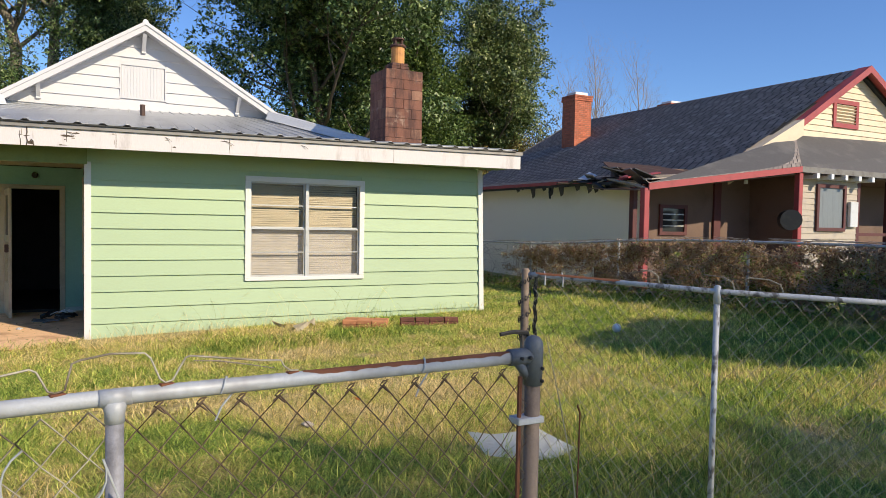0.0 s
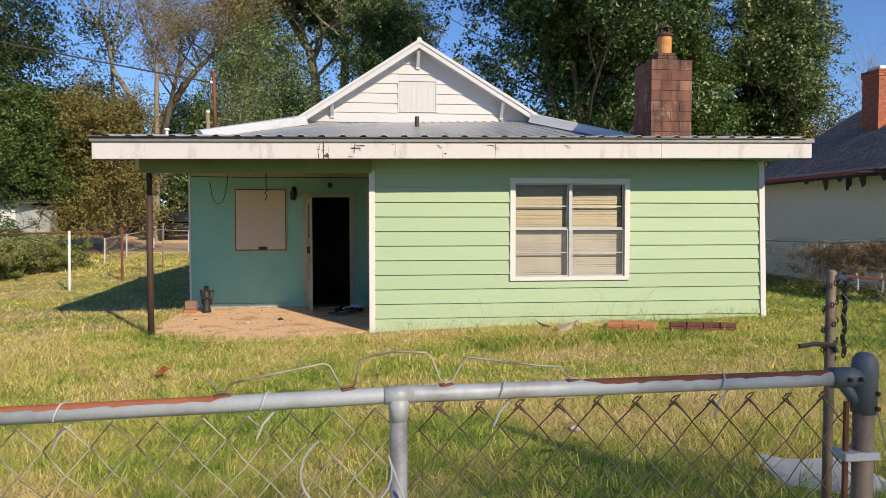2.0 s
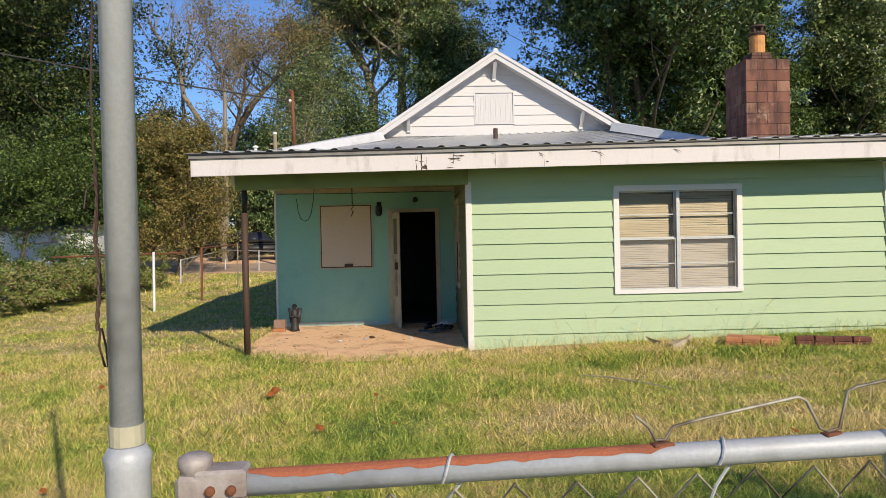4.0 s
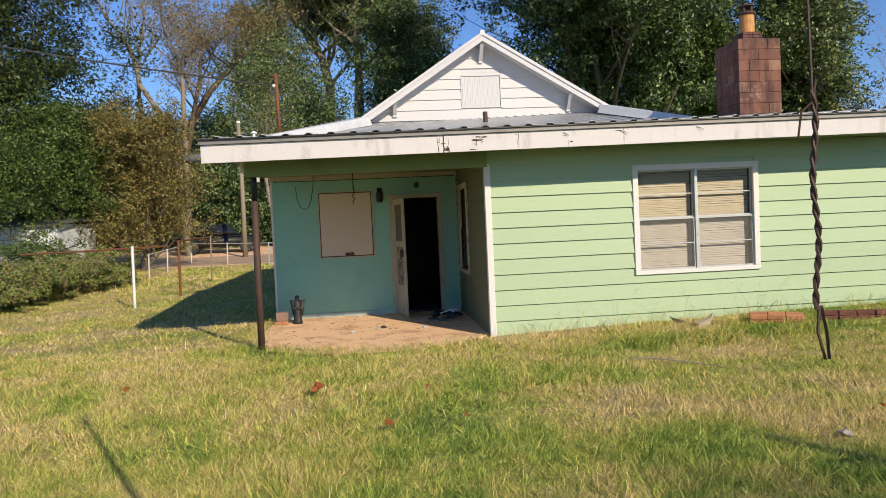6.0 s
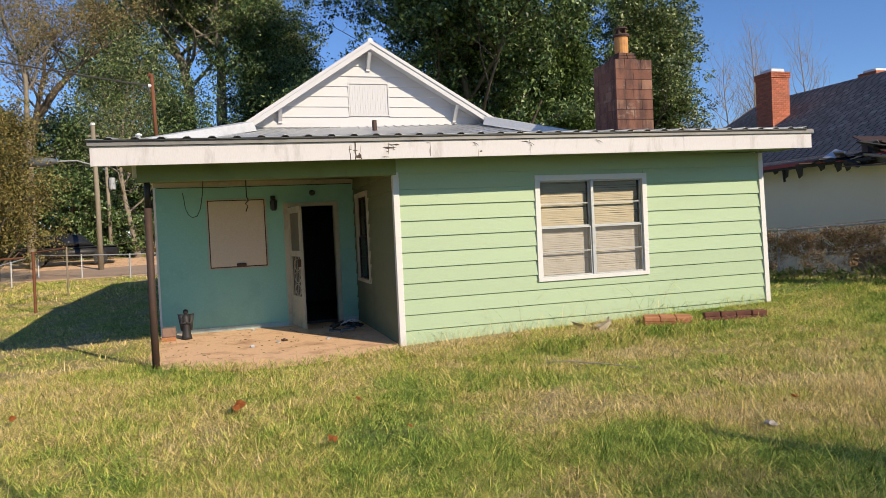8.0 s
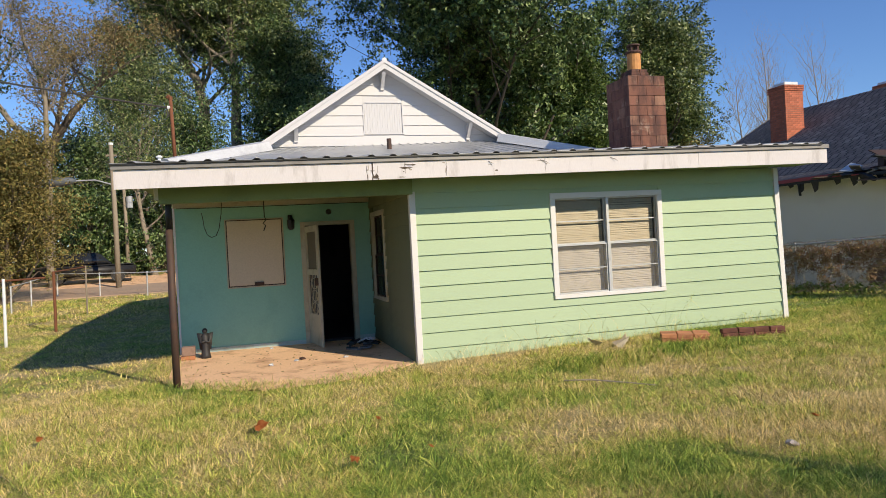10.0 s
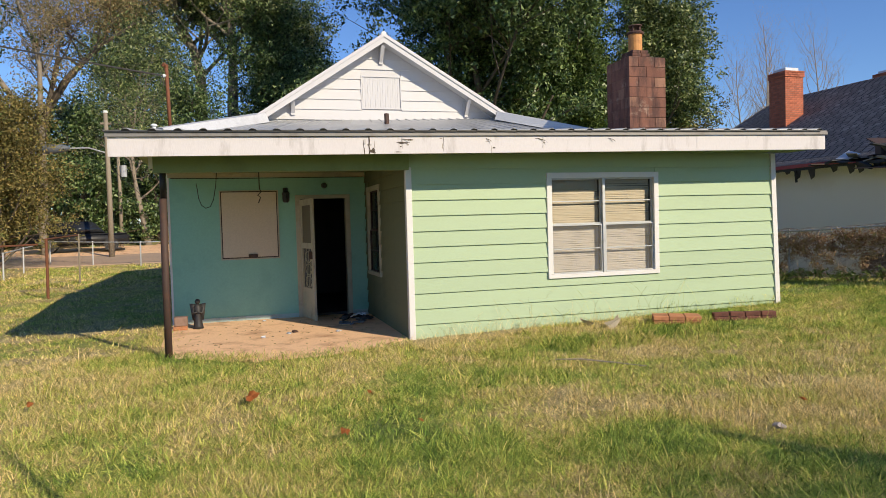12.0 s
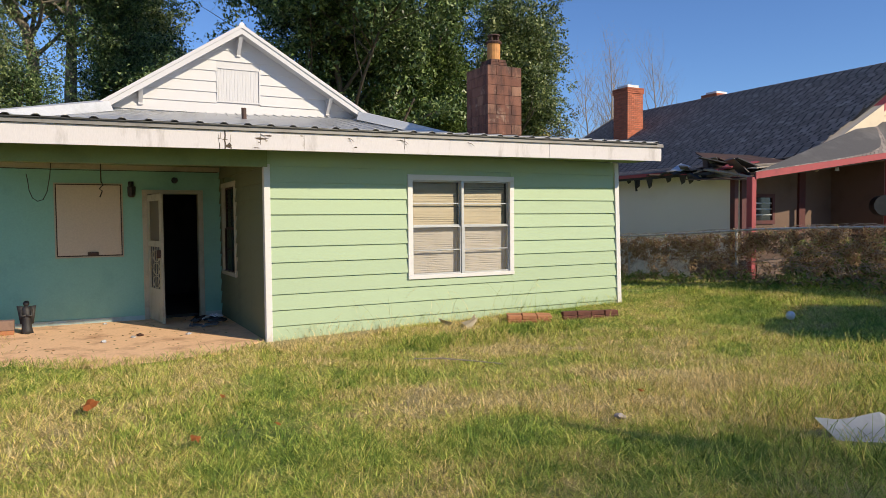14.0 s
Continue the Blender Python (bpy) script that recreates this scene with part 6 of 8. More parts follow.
part("return_wall", boxes((15.7, 15.82, 1.42, 2.8, 0.3, 2.95)), M_BROWNWALL, nb)
for i in range(15):
    z = 0.75 + i * 0.145
    bm = bmesh.new()
    hexa(bm, [(15.7, 1.272, z), (17.9, 1.272, z), (17.9, 1.299, z), (15.7, 1.299, z), (15.7, 1.29, z + 0.143), (17.9, 1.29, z + 0.143), (17.9, 1.299, z + 0.143), (15.7, 1.299, z + 0.143)])
    part("siding_board", bm, M_NSIDING, nb)
bm = tubed([(13.93, 1.5, 2.62), (13.93, 1.5, 2.74)], [0.05, 0.03], 10)
part("bulb_holder", bm, M_TRAILER, nb, "white bare bulb holder")


def simple_window(parent, name, x0, x1, z0, z1, at, turn, frame_mat, pane_mat, bars=1):
    w = new(name)
    w.parent = parent
    w.matrix_local = pose(*at, 0, 0, turn)
    c = 0.09
    part("frame", boxes((x0 - c, x1 + c, -0.05, 0, z1, z1 + c), (x0 - c, x1 + c, -0.05, 0, z0 - c, z0), (x0 - c, x0, -0.05, 0, z0, z1), (x1, x1 + c, -0.05, 0, z0, z1)), frame_mat, w)
    for i in range(bars):
        z = z0 + (z1 - z0) * (i + 1) / (bars + 1)
        part("rail", boxes((x0, x1, -0.03, -0.004, z - 0.014, z + 0.014)), M_ALU, w)
    part("pane", boxes((x0, x1, -0.012, -0.006, z0, z1)), pane_mat, w)


M_DARKGLASS, _nt, _b = nodes_of("dark_window_glass")
_b.inputs["Base Color"].default_value = (0.02, 0.022, 0.025, 1)
_b.inputs["Roughness"].default_value = 0.08
simple_window(nb, "window", 12.56, 13.30, 1.45, 2.02, (0, 2.8, 0), 0, M_DARKRED, M_DARKGLASS, 3)
simple_window(nb, "window", 16.30, 17.28, 1.62, 2.62, (0, 1.27, 0), 0, M_DARKRED, M_CURTAIN, 0)
simple_window(nb, "door", 18.6, 19.5, 0.70, 2.70, (0, 2.8, 0), 0, M_DARKRED, M_DARKGLASS, 1)
part("meter_box", boxes((17.5, 17.82, 1.18, 1.27, 1.65, 2.3), bevel=0.01), M_TRIMGREY, nb)
# broken eave: torn boards, a lifted flap and hanging felt
rb = random.Random(21)
for i in range(16):
    y = 1.3 + i * 0.15 + rb.uniform(-0.05, 0.05)
    bm = bmesh.new()
    box(bm, -0.5, 0.45, -0.10, 0.10, -0.012, 0.012, m=pose(10.75 + rb.uniform(-0.2, 0.3), y, 2.58 + 0.16 * math.exp(-((i - 5) / 3.0) ** 2) + rb.uniform(-0.05, 0.05), rb.uniform(-12, 12), rb.uniform(-12, 18), rb.uniform(-35, 35)))
    part("torn_board", bm, rb.choice((M_DARKMETAL, M_SHINGLE, M_REDTRIM, M_FLASH, M_CREAMDIRT)), nb)
bm = bmesh.new()
plate(bm, [(10.5, 2.0, 2.66), (10.75, 2.9, 3.06), (11.9, 2.3, 2.98), (12.4, 1.4, 2.76)], 0.02)
part("lifted_flap", bm, M_DARKMETAL, nb, "lifted rusty roof flap")
bm = bmesh.new()
plate(bm, [(10.38, 3.0, 2.62), (10.40, 3.35, 2.66), (10.7, 3.3, 2.84), (10.65, 2.95, 2.74)], 0.012)
part("lifted_flap", bm, M_SHEET, nb, "pale torn felt flap")
part("split_rafter", tubed([(10.3, 1.0, 2.36), (10.45, 1.7, 2.50), (10.5, 2.4, 2.62)], [0.03, 0.04, 0.03], 5), M_CREAMDIRT, nb)
part("torn_edge", tubed([(10.5, 2.6, 2.60), (10.9, 2.0, 2.66), (11.8, 1.5, 2.72), (12.9, 1.2, 2.84)], [0.02, 0.035, 0.03, 0.012], 5), M_CREAMDIRT, nb)
for i in range(10):
    y = 2.2 + i * 0.42 + rb.uniform(-0.15, 0.15)
    L = rb.choice((0.08, 0.12, 0.16, 0.3)) * rb.uniform(0.8, 1.2)
    bm = bmesh.new()
    plate(bm, [(10.5, y, 2.56), (10.48, y + 0.22, 2.56), (10.54, y + 0.17, 2.56 - L), (10.52, y + 0.05, 2.56 - L * 0.8)], 0.012)
    part("hanging_felt", bm, M_BLACK, nb)
part("hanging_felt", tubed([(10.48, 4.55, 2.56), (10.47, 4.57, 2.4), (10.48, 4.54, 2.22)], [0.03, 0.02, 0.03], 5), M_BLACK, nb)
part("hanging_felt", tubed([(10.5, 3.0, 2.58), (10.42, 2.7, 2.50), (10.40, 2.45, 2.40)], [0.03, 0.06, 0.05], 5), M_BLACK, nb)
part("eave_board", boxes((NEX - 0.03, NEX, 3.3, NBY + 3.4, NEZ - 0.07, NEZ + 0.01)), M_REDTRIM, nb, "faded red eave board")
part("corner_trim", boxes((NWX - 0.03, NWX, 8.6, 8.85, 0.1, 2.55)), M_DARKMETAL, nb)


def brick_chimney(name, label, x0, x1, y0, y1, z0, z1, step=0.075, cap=M_TRAILER):
    t = thing(name, label, "chimney")
    part("core", boxes((x0 + 0.008, x1 - 0.008, y0 + 0.008, y1 - 0.008, z0, z1)), M_MORTAR, t)
    z, r = z0, 0
    shapes = {}
    while z < z1 - 0.02:
        o = 0.035 if z > z1 - 0.24 else 0.0
        for (a, b, axis, at) in ((x0, x1, "x", y0), (x0, x1, "x", y1 - 0.09), (y0 + 0.092, y1 - 0.092, "y", x0), (y0 + 0.092, y1 - 0.092, "y", x1 - 0.09)):
            n = max(2, round((b - a) / 0.21))
            s = (b - a) / n
            cuts = [a] + [a + (i + (0.5 if r % 2 else 1)) * s for i in range(n if r % 2 else n - 1)] + [b]
            for p, q in zip(cuts, cuts[1:]):
                key = (axis, round(q - p, 3), o)
                if key not in shapes:
                    h = (q - p) / 2 - 0.004
                    shapes[key] = finish(boxes((-h - o, h + o, -0.045 - o, 0.045 + o, 0, step - 0.01), bevel=0.003) if axis == "x" else boxes((-0.045 - o, 0.045 + o, -h - o, h + o, 0, step - 0.01), bevel=0.003), "brick", M_BRICK)
                ob = new("brick", shapes[key])
                ob.parent = t
                ob.location = ((p + q) / 2, at + 0.045, z) if axis == "x" else (at + 0.045, (p + q) / 2, z)
        z += step
        r += 1
    part("cap", boxes((x0 + 0.1, x1 - 0.1, y0 + 0.1, y1 - 0.1, z1, z1 + 0.13), bevel=0.02), cap, t)
    return t


brick_chimney("brick_chimney", "slim bright red brick chimney on the shingle roof", 16.95, 17.75, 11.9, 12.7, 4.3, 6.62)
brick_chimney("brick_chimney", "short brick chimney top showing behind the ridge", 22.9, 23.8, 12.8, 13.6, 4.6, 6.98)
drum = thing("wall_drum", "black round drum end fixed beside the porch post", "drum")
part("drum", tubed([(14.78, 0.98, 1.78), (14.55, 0.72, 1.78)], 0.24, 18), M_BLACK, drum)

# ---- vine-covered fence between the yards ----
vf = thing("boundary_fence", "chain-link boundary fence overgrown with dead brown vines", "fence")
FX = 9.0
fy0, fy1 = -9.0, 9.0
yy = np.linspace(fy0, fy1, 13)
ftop = lambda y: gz(FX, y) + 1.02
part("top_rail", tubed([(FX, y, ftop(y)) for y in yy], 0.02, 8), M_GALV, vf, smooth=True)
for y in np.arange(-8.4, 9, 2.9):
    part("fence_post", tubed([(FX, y, gz(FX, y) - 0.05), (FX, y, ftop(y) + 0.03)], 0.024, 8), M_GALV, vf)
rows = []
for i in range(int((fy1 - fy0) / 0.085)):
    y = fy0 + i * 0.085
    rows.append([(FX + 0.003 * (1 if j % 2 else -1), y + 0.0425 * (1 if (i + j) % 2 else -1), ftop(y) - j * 0.0475) for j in range(21)])
v_, q_ = wires(rows, 0.002, 3)
part("chain_link_mesh", raw_mesh("chain_link_mesh", v_, q_, M_WIRE), None, vf)


def leaf_cloud(centres, radii, n, size, seed, flat=0.35, squash=0.8, long=1.8, out=0.6):
    """n rhombic leaves scattered round centres; returns places and quads."""
    r = np.random.RandomState(seed)
    centres, radii = np.asarray(centres, float), np.asarray(radii, float)
    w = radii ** 2
    pick = r.choice(len(centres), n, p=w / w.sum())
    d = r.normal(0, 1, (n, 3))
    d /= np.linalg.norm(d, axis=1, keepdims=True)
    rad = radii[pick] * (0.15 + 0.95 * r.rand(n) ** 0.7)
    d[:, 2] *= squash
    c = centres[pick] + d * rad[:, None]
    nrm = d * out + r.normal(0, 0.5, (n, 3)) + np.array([0, 0, flat])
    nrm /= np.linalg.norm(nrm, axis=1, keepdims=True)
    t = r.normal(0, 1, (n, 3)) + np.array([0, 0, -0.4])
    t -= nrm * (t * nrm).sum(1, keepdims=True)
    t /= np.linalg.norm(t, axis=1, keepdims=True) + 1e-9
    s = np.cross(nrm, t)
    sz = size * (0.6 + 0.8 * r.rand(n))[:, None]
    v = np.stack([c - t * sz * long * 0.4, c + s * sz * 0.62 + t * sz * 0.2, c - s * sz * 0.45 + t * sz * long * 0.6], 1)
    q = np.arange(n * 3).reshape(n, 3)
    return v.reshape(-1, 3), q


rv = np.random.RandomState(11)
cs, rr = [], []
for y in np.arange(-9, 4.6, 0.13):
    dens = 1.0 if y < 1.6 else max(0.15, 1.0 - (y - 1.6) * 0.35)
    for k in range(7):
        if rv.rand() < dens:
            h = rv.beta(2.6, 1.0)
            cs.append((FX + rv.normal(0, 0.07), y + rv.normal(0, 0.08), gz(FX, y) + 0.06 + h * 0.90))
            rr.append(0.08 + 0.07 * rv.rand())
v_, q_ = leaf_cloud(cs, rr, 42000, 0.023, 12, flat=0.0, long=2.4)
part("vine_foliage", raw_mesh("vine_foliage", v_, q_, M_VINE), None, vf, "dead brown vine leaves", kind="stuff")
rows = []
for i in range(900):
    y = rv.uniform(-9, 3.8) if i < 780 else rv.uniform(3, 8)
    p = np.array([FX + rv.normal(0, 0.05), y, gz(FX, y) + rv.uniform(0.0, 1.0)])
    st = rv.normal(0, 1, 3) * np.array([0.05, 0.16, 0.13])
    row = [p + st * k + rv.normal(0, 0.02, 3) for k in range(5)]
    for w in row:
        w[2] = min(w[2], ftop(w[1]) + 0.03 + 0.03 * rv.rand())
    rows.append(row)
v_, q_ = wires(rows, 0.004, 3)
part("vine_tangle", raw_mesh("vine_tangle", v_, q_, M_TWIG), None, vf, "tangled dry vine stems", kind="stuff")
cs = [(FX + rv.normal(-0.15, 0.18), y, gz(FX, y) + 0.08 + 0.12 * rv.rand()) for y in np.arange(-9, 8, 0.16)]
v_, q_ = leaf_cloud(cs, [0.16] * len(cs), 5000, 0.035, 13, flat=0.1, long=3.0)
cs2 = [(FX + 0.45 + abs(rv.normal(0, 0.35)), y, gz(FX, y) + 0.15 + 0.55 * rv.rand() ** 1.3) for y in np.arange(-9, -0.5, 0.06)]
v2_, q2_ = leaf_cloud(cs2, [0.22] * len(cs2), 24000, 0.045, 14, flat=0.0, long=3.5)
part("weed_patch", raw_mesh("weed_patch", v2_, q2_, M_HEDGE), None, None, "tall green and straw weeds behind the vine fence", kind="stuff", category="weeds")
weeds = part("weed_strip", raw_mesh("weed_strip", v_, q_, M_HEDGE), None, None, "green and straw weeds along the boundary fence", kind="stuff", category="weeds")


# ---- trees ----
def limb(bm, start, direction, length, r0, depth, rnd, tips, bend=0.25, up=0.12, sides=7, split=(3, 4), fall=0.62):
    pts, rad = [V(start)], [r0]
    d = V(direction).normalized()
    n = 5 if depth > 1 else 3
    for i in range(n):
        d = (d + V((rnd.uniform(-bend, bend), rnd.uniform(-bend, bend), rnd.uniform(-bend, bend) + up))).normalized()
        pts.append(pts[-1] + d * length / n)
        rad.append(r0 * (1 - 0.5 * (i + 1) / n))
    tube(bm, pts, rad, max(3, sides), cap=False)
    tips.append((pts[-1], depth))
    if depth > 0:
        for k in range(rnd.randint(*split)):
            i = rnd.randint(n // 2, n)
            out = V((rnd.uniform(-1, 1), rnd.uniform(-1, 1), rnd.uniform(-0.25, 0.7))).normalized()
            limb(bm, pts[i], (d * 0.55 + out).normalized(), length * fall * rnd.uniform(0.75, 1.15), rad[i] * 0.6, depth - 1, rnd, tips, bend, up, max(3, sides - 2), split, fall)
    else:
        tips.append((pts[2], 0))


def tree(name, label, x, y, height, spread, leaves, size, seed, bark=M_BARK, leaf=M_OAK, trunk=0.25, first=0.3, limbs=9, depth=2, clump=0.9, lean=(0, 0), droop=0.0, fill=0.0, group="", spine=None, tight=0.5, sides=2, up=0.10):
    """A tapered trunk (straight, leaning, or along a given spine) with limbs; leaves gather in small tufts round the branch tips."""
    t = thing(name, label, "tree", (x, y, gz(x, y) - 0.05), group)
    rnd = random.Random(seed)
    bm = bmesh.new()
    pts, rad = [], []
    if spine:
        pts = [V(p) for p in spine]
        rad = [trunk * (1.2 - 0.95 * i / (len(pts) - 1)) for i in range(len(pts))]
    else:
        for i in range(9):
            f = i / 8
            pts.append(V((lean[0] * f * f + 0.03 * height * math.sin(f * 5 + seed), lean[1] * f * f + 0.02 * height * math.cos(f * 4 + seed), f * height * 0.86)))
            rad.append(trunk * (1.25 - f * 1.12) if f > 0.05 else trunk * 1.5)
    tube(bm, pts, rad, 9, cap=False)
    n = len(pts) - 1
    tips = [(pts[-1], 0)]
    for k in range(limbs):
        f = first + (0.97 - first) * (k + rnd.random() * 0.6) / limbs
        i = min(int(f * n), n - 1)
        base = pts[i].lerp(pts[i + 1], f * n - i)
        a = k * 2.4 + rnd.uniform(-0.5, 0.5)
        reach = spread * (0.55 + 0.45 * math.sin(math.pi * min(1, max(0, (f - first) / (1.05 - first)) * 0.8 + 0.22)))
        limb(bm, base, (math.cos(a), math.sin(a), 0.45 + 0.5 * f - droop), reach * rnd.uniform(0.55, 0.8), rad[i] * 0.42, depth, rnd, tips, up=up - droop * 0.2)
    part("trunk", bm, bark, t, smooth=True)
    if leaves:
        cs = [p for p, d in tips if d <= 1]
        for k in range(int(len(cs) * fill)):
            a, b = rnd.choice(cs), rnd.choice(cs)
            cs.append(a.lerp(b, rnd.uniform(0.2, 0.8)))
        for p in list(cs):
            for k in range(sides):
                cs.append(p + V((rnd.gauss(0, 0.55), rnd.gauss(0, 0.55), rnd.gauss(0, 0.45))) * clump)
        rr = [clump * tight * rnd.uniform(0.5, 1.2) for _ in cs]
        v, q = leaf_cloud([tuple(c) for c in cs], rr, leaves, size, seed + 50, out=0.45)
        part("crown", raw_mesh("crown", v, q, leaf), None, t)
    return t


def bush(name, label, x, y, w, d, h, leaves, size, seed, leaf, category="bush", clumps=60, twigs=40, long_box=False):
    t = thing(name, label, category, (x, y, gz(x, y)))
    r = np.random.RandomState(seed)
    cs, rr = [], []
    for i in range(clumps):
        a, f = r.uniform(0, 2 * np.pi), r.rand() ** 0.5
        z = h * r.beta(1.6, 1.5)
        k = math.sqrt(max(0.05, 1 - (z / h) ** 2.2))
        cs.append((w / 2 * f * math.cos(a) * k, d / 2 * f * math.sin(a) * k, z))
        if long_box:
            cs[-1] = (r.uniform(-w / 2, w / 2), r.uniform(-d / 2, d / 2), h * r.beta(1.5, 1.2) * (0.8 + 0.3 * math.sin(i * 1.7)))
        rr.append(min(w, d, h) * r.uniform(0.10, 0.22))
    rows = [[(0.15 * w * r.normal() * 0.3 * (1 - s) + c[0] * s, 0.15 * d * r.normal() * 0.3 * (1 - s) + c[1] * s, c[2] * s ** 0.8) for s in (0, 0.3, 0.6, 1.0)] for c in cs[:twigs]]
    v, q = wires(rows, 0.018, 4)
    part("branchwork", raw_mesh("branchwork", v, q, M_BARK), None, t)
    v, q = leaf_cloud(cs, rr, leaves, size, seed + 9)
    part("foliage", raw_mesh("foliage", v, q, leaf), None, t)
    return t


FAR = 1.9         # the tree line stands well behind the house


def far_tree(label, x, y, height, spread, leaves, size, seed, **more):
    """A tree of the distant tree line; plan and sizes are given for the near edge of the lot and stretched away from the street."""
    px, py = -1.2 + FAR * (x + 1.2), -9.3 + FAR * (y + 9.3)
    for k in ("trunk", "clump"):
        more[k] = more[k] * FAR
    tree("tree", label, round(px, 2), round(py, 2), FAR * (height - 1.4) + 1.2, spread * FAR, leaves, size * FAR, seed, **more)


# dark evergreens behind the house
far_tree("large dense dark evergreen behind the house", 7.5, 16.8, 14.4, 7.8, 215000, 0.092, 1, limbs=24, clump=1.05, first=0.05, fill=1.5, trunk=0.18, tight=0.46)
far_tree("dense dark evergreen behind the tall chimney", 11.9, 17.6, 9.4, 4.3, 90000, 0.076, 2, limbs=15, clump=0.8, first=0.06, fill=0.9, trunk=0.2, leaf=M_FRESH)
far_tree("dark broadleaf evergreen with a low rounded top", 2.6, 19.0, 6.6, 3.2, 44000, 0.068, 3, limbs=13, clump=0.8, first=0.1, fill=0.6, trunk=0.16)
far_tree("tall rounded green tree standing beyond the chimney", 16.2, 17.3, 11.0, 3.1, 70000, 0.076, 4, leaf=M_OAK2, limbs=15, clump=0.75, first=0.32, fill=0.7, trunk=0.17)
far_tree("lower olive-green tree behind the shingle roof", 16.4, 19.4, 7.6, 3.3, 32000, 0.070, 25, leaf=M_OLIVE, limbs=13, clump=0.75, first=0.08, fill=0.7, trunk=0.16)
# tall trees with pale trunks, seen beside the gable
tree("tree", "tall thin-crowned tree with a pale trunk", -2.2, 60.0, 30.0, 11.0, 90000, 0.155, 5, bark=M_PALEBARK, leaf=M_OAK2, limbs=17, clump=1.7, first=0.36, trunk=0.5, fill=0.4, tight=0.42, spine=[(0, 0, 0), (0.1, 0, 12.0), (0.3, 0, 16.5), (0.2, 0, 20.0), (0.0, 0, 23.5), (0.3, 0, 28.0)])
tree("tree", "tall pale-barked tree with glossy olive leaves", -5.1, 62.0, 28.0, 11.0, 90000, 0.155, 6, bark=M_PALEBARK, leaf=M_OAK2, limbs=17, clump=1.7, first=0.32, trunk=0.55, fill=0.4, tight=0.42, spine=[(0, 0, 0), (0, 0, 10.0), (0.2, 0, 15.0), (-0.4, 0, 17.8), (-1.4, 0, 20.0), (-2.2, 0, 22.5), (-3.6, 0, 26.5)])
tree("tree", "tall glossy olive-green tree of the rear tree line", 3.2, 64.0, 27.5, 6.6, 40000, 0.155, 19, bark=M_PALEBARK, leaf=M_OAK2, limbs=17, clump=1.6, first=0.22, fill=0.6, trunk=0.42, tight=0.42)
tree("tree", "dark mid-height tree in the rear tree line", 2.2, 58.0, 21.0, 7.5, 46000, 0.14, 7, limbs=14, clump=1.6, first=0.12, fill=0.6, trunk=0.4)
tree("tree", "dark tree of the rear tree line with glossy leaves", -10.5, 60.0, 22.0, 8.0, 46000, 0.14, 8, leaf=M_OAK2, limbs=14, clump=1.6, first=0.15, fill=0.5, trunk=0.4)
# leaning dark limb and half-bare trees on the left
tree("tree", "leaning dark-limbed tree with few autumn leaves", -14.6, 38.0, 14.0, 4.6, 9000, 0.085, 9, leaf=M_AUTUMN, limbs=9, depth=3, clump=0.9, first=0.62, trunk=0.30, spine=[(0, 0, 0), (0.4, 0, 3.5), (1.05, 0, 6.9), (1.95, 0, 8.2), (3.1, 0, 10.0), (3.9, 0, 10.9), (5.1, 0, 12.1), (7.1, 0, 13.5)])
tree("tree", "dark upright trunk with bare side limbs", -13.9, 37.4, 13.0, 3.4, 5000, 0.085, 28, leaf=M_AUTUMN, limbs=10, depth=3, clump=0.9, first=0.5, trunk=0.22, spine=[(0, 0, 0), (0.5, 0, 4.0), (1.2, 0, 7.4), (1.6, 0, 9.2), (2.0, 0, 11.0), (2.1, 0, 12.4)])
tree("tree", "half-bare tree with tan leaves and pale limbs", -11.3, 28.2, 13.0, 2.5, 4200, 0.07, 10, bark=M_PALEBARK, leaf=M_AUTUMN, limbs=16, depth=3, clump=0.75, first=0.45, trunk=0.14, up=0.2, spine=[(0.4, 0, 0), (0.5, 0, 4.0), (0.5, 0, 6.6), (0.55, 0, 8.8), (0.35, 0, 10.2), (-0.2, 0, 11.6), (-0.35, 0, 12.9)])
tree("tree", "bare grey tree forking against the sky", -12.2, 27.0, 12.5, 3.0, 0, 0.08, 11, bark=M_PALEBARK, limbs=12, depth=2, first=0.5, trunk=0.15, up=0.2, spine=[(1.6, 0, 0), (1.3, 0, 4.0), (0.7, 0, 7.0), (-0.3, 0, 8.6), (-0.5, 0, 9.8), (-0.95, 0, 10.9), (-1.5, 0, 11.6), (-2.0, 0, 12.5)])
tree("tree", "slender bare tree with upright twigs", -12.7, 27.4, 13.5, 2.2, 0, 0.08, 14, bark=M_PALEBARK, limbs=12, depth=2, first=0.55, trunk=0.10, up=0.3, spine=[(0.2, 0, 0), (0.1, 0, 5.0), (0.0, 0, 9.0), (0.2, 0, 10.6), (0.5, 0, 12.2), (0.8, 0, 13.2)])
tree("tree", "bare grey tree with tangled branches", -6.98, 31.41, 11.0, 4.0, 9000, 0.08, 21, bark=M_PALEBARK, leaf=M_OAK2, limbs=14, depth=3, clump=1.0, first=0.25, trunk=0.13)
tree("tree", "brown-leaved tree with a rounded low crown", -10.6, 20.1, 5.9, 3.1, 70000, 0.058, 12, leaf=M_BROWNBUSH, limbs=18, depth=2, clump=0.7, first=0.03, fill=0.9, trunk=0.10)
tree("tree", "tall dense dark tree with drooping layered branches", -17.2, 21.6, 16.0, 6.6, 150000, 0.082, 13, leaf=M_DARKLEAF, limbs=28, depth=2, clump=1.1, first=0.06, droop=0.30, fill=0.7, trunk=0.2, tight=0.55)
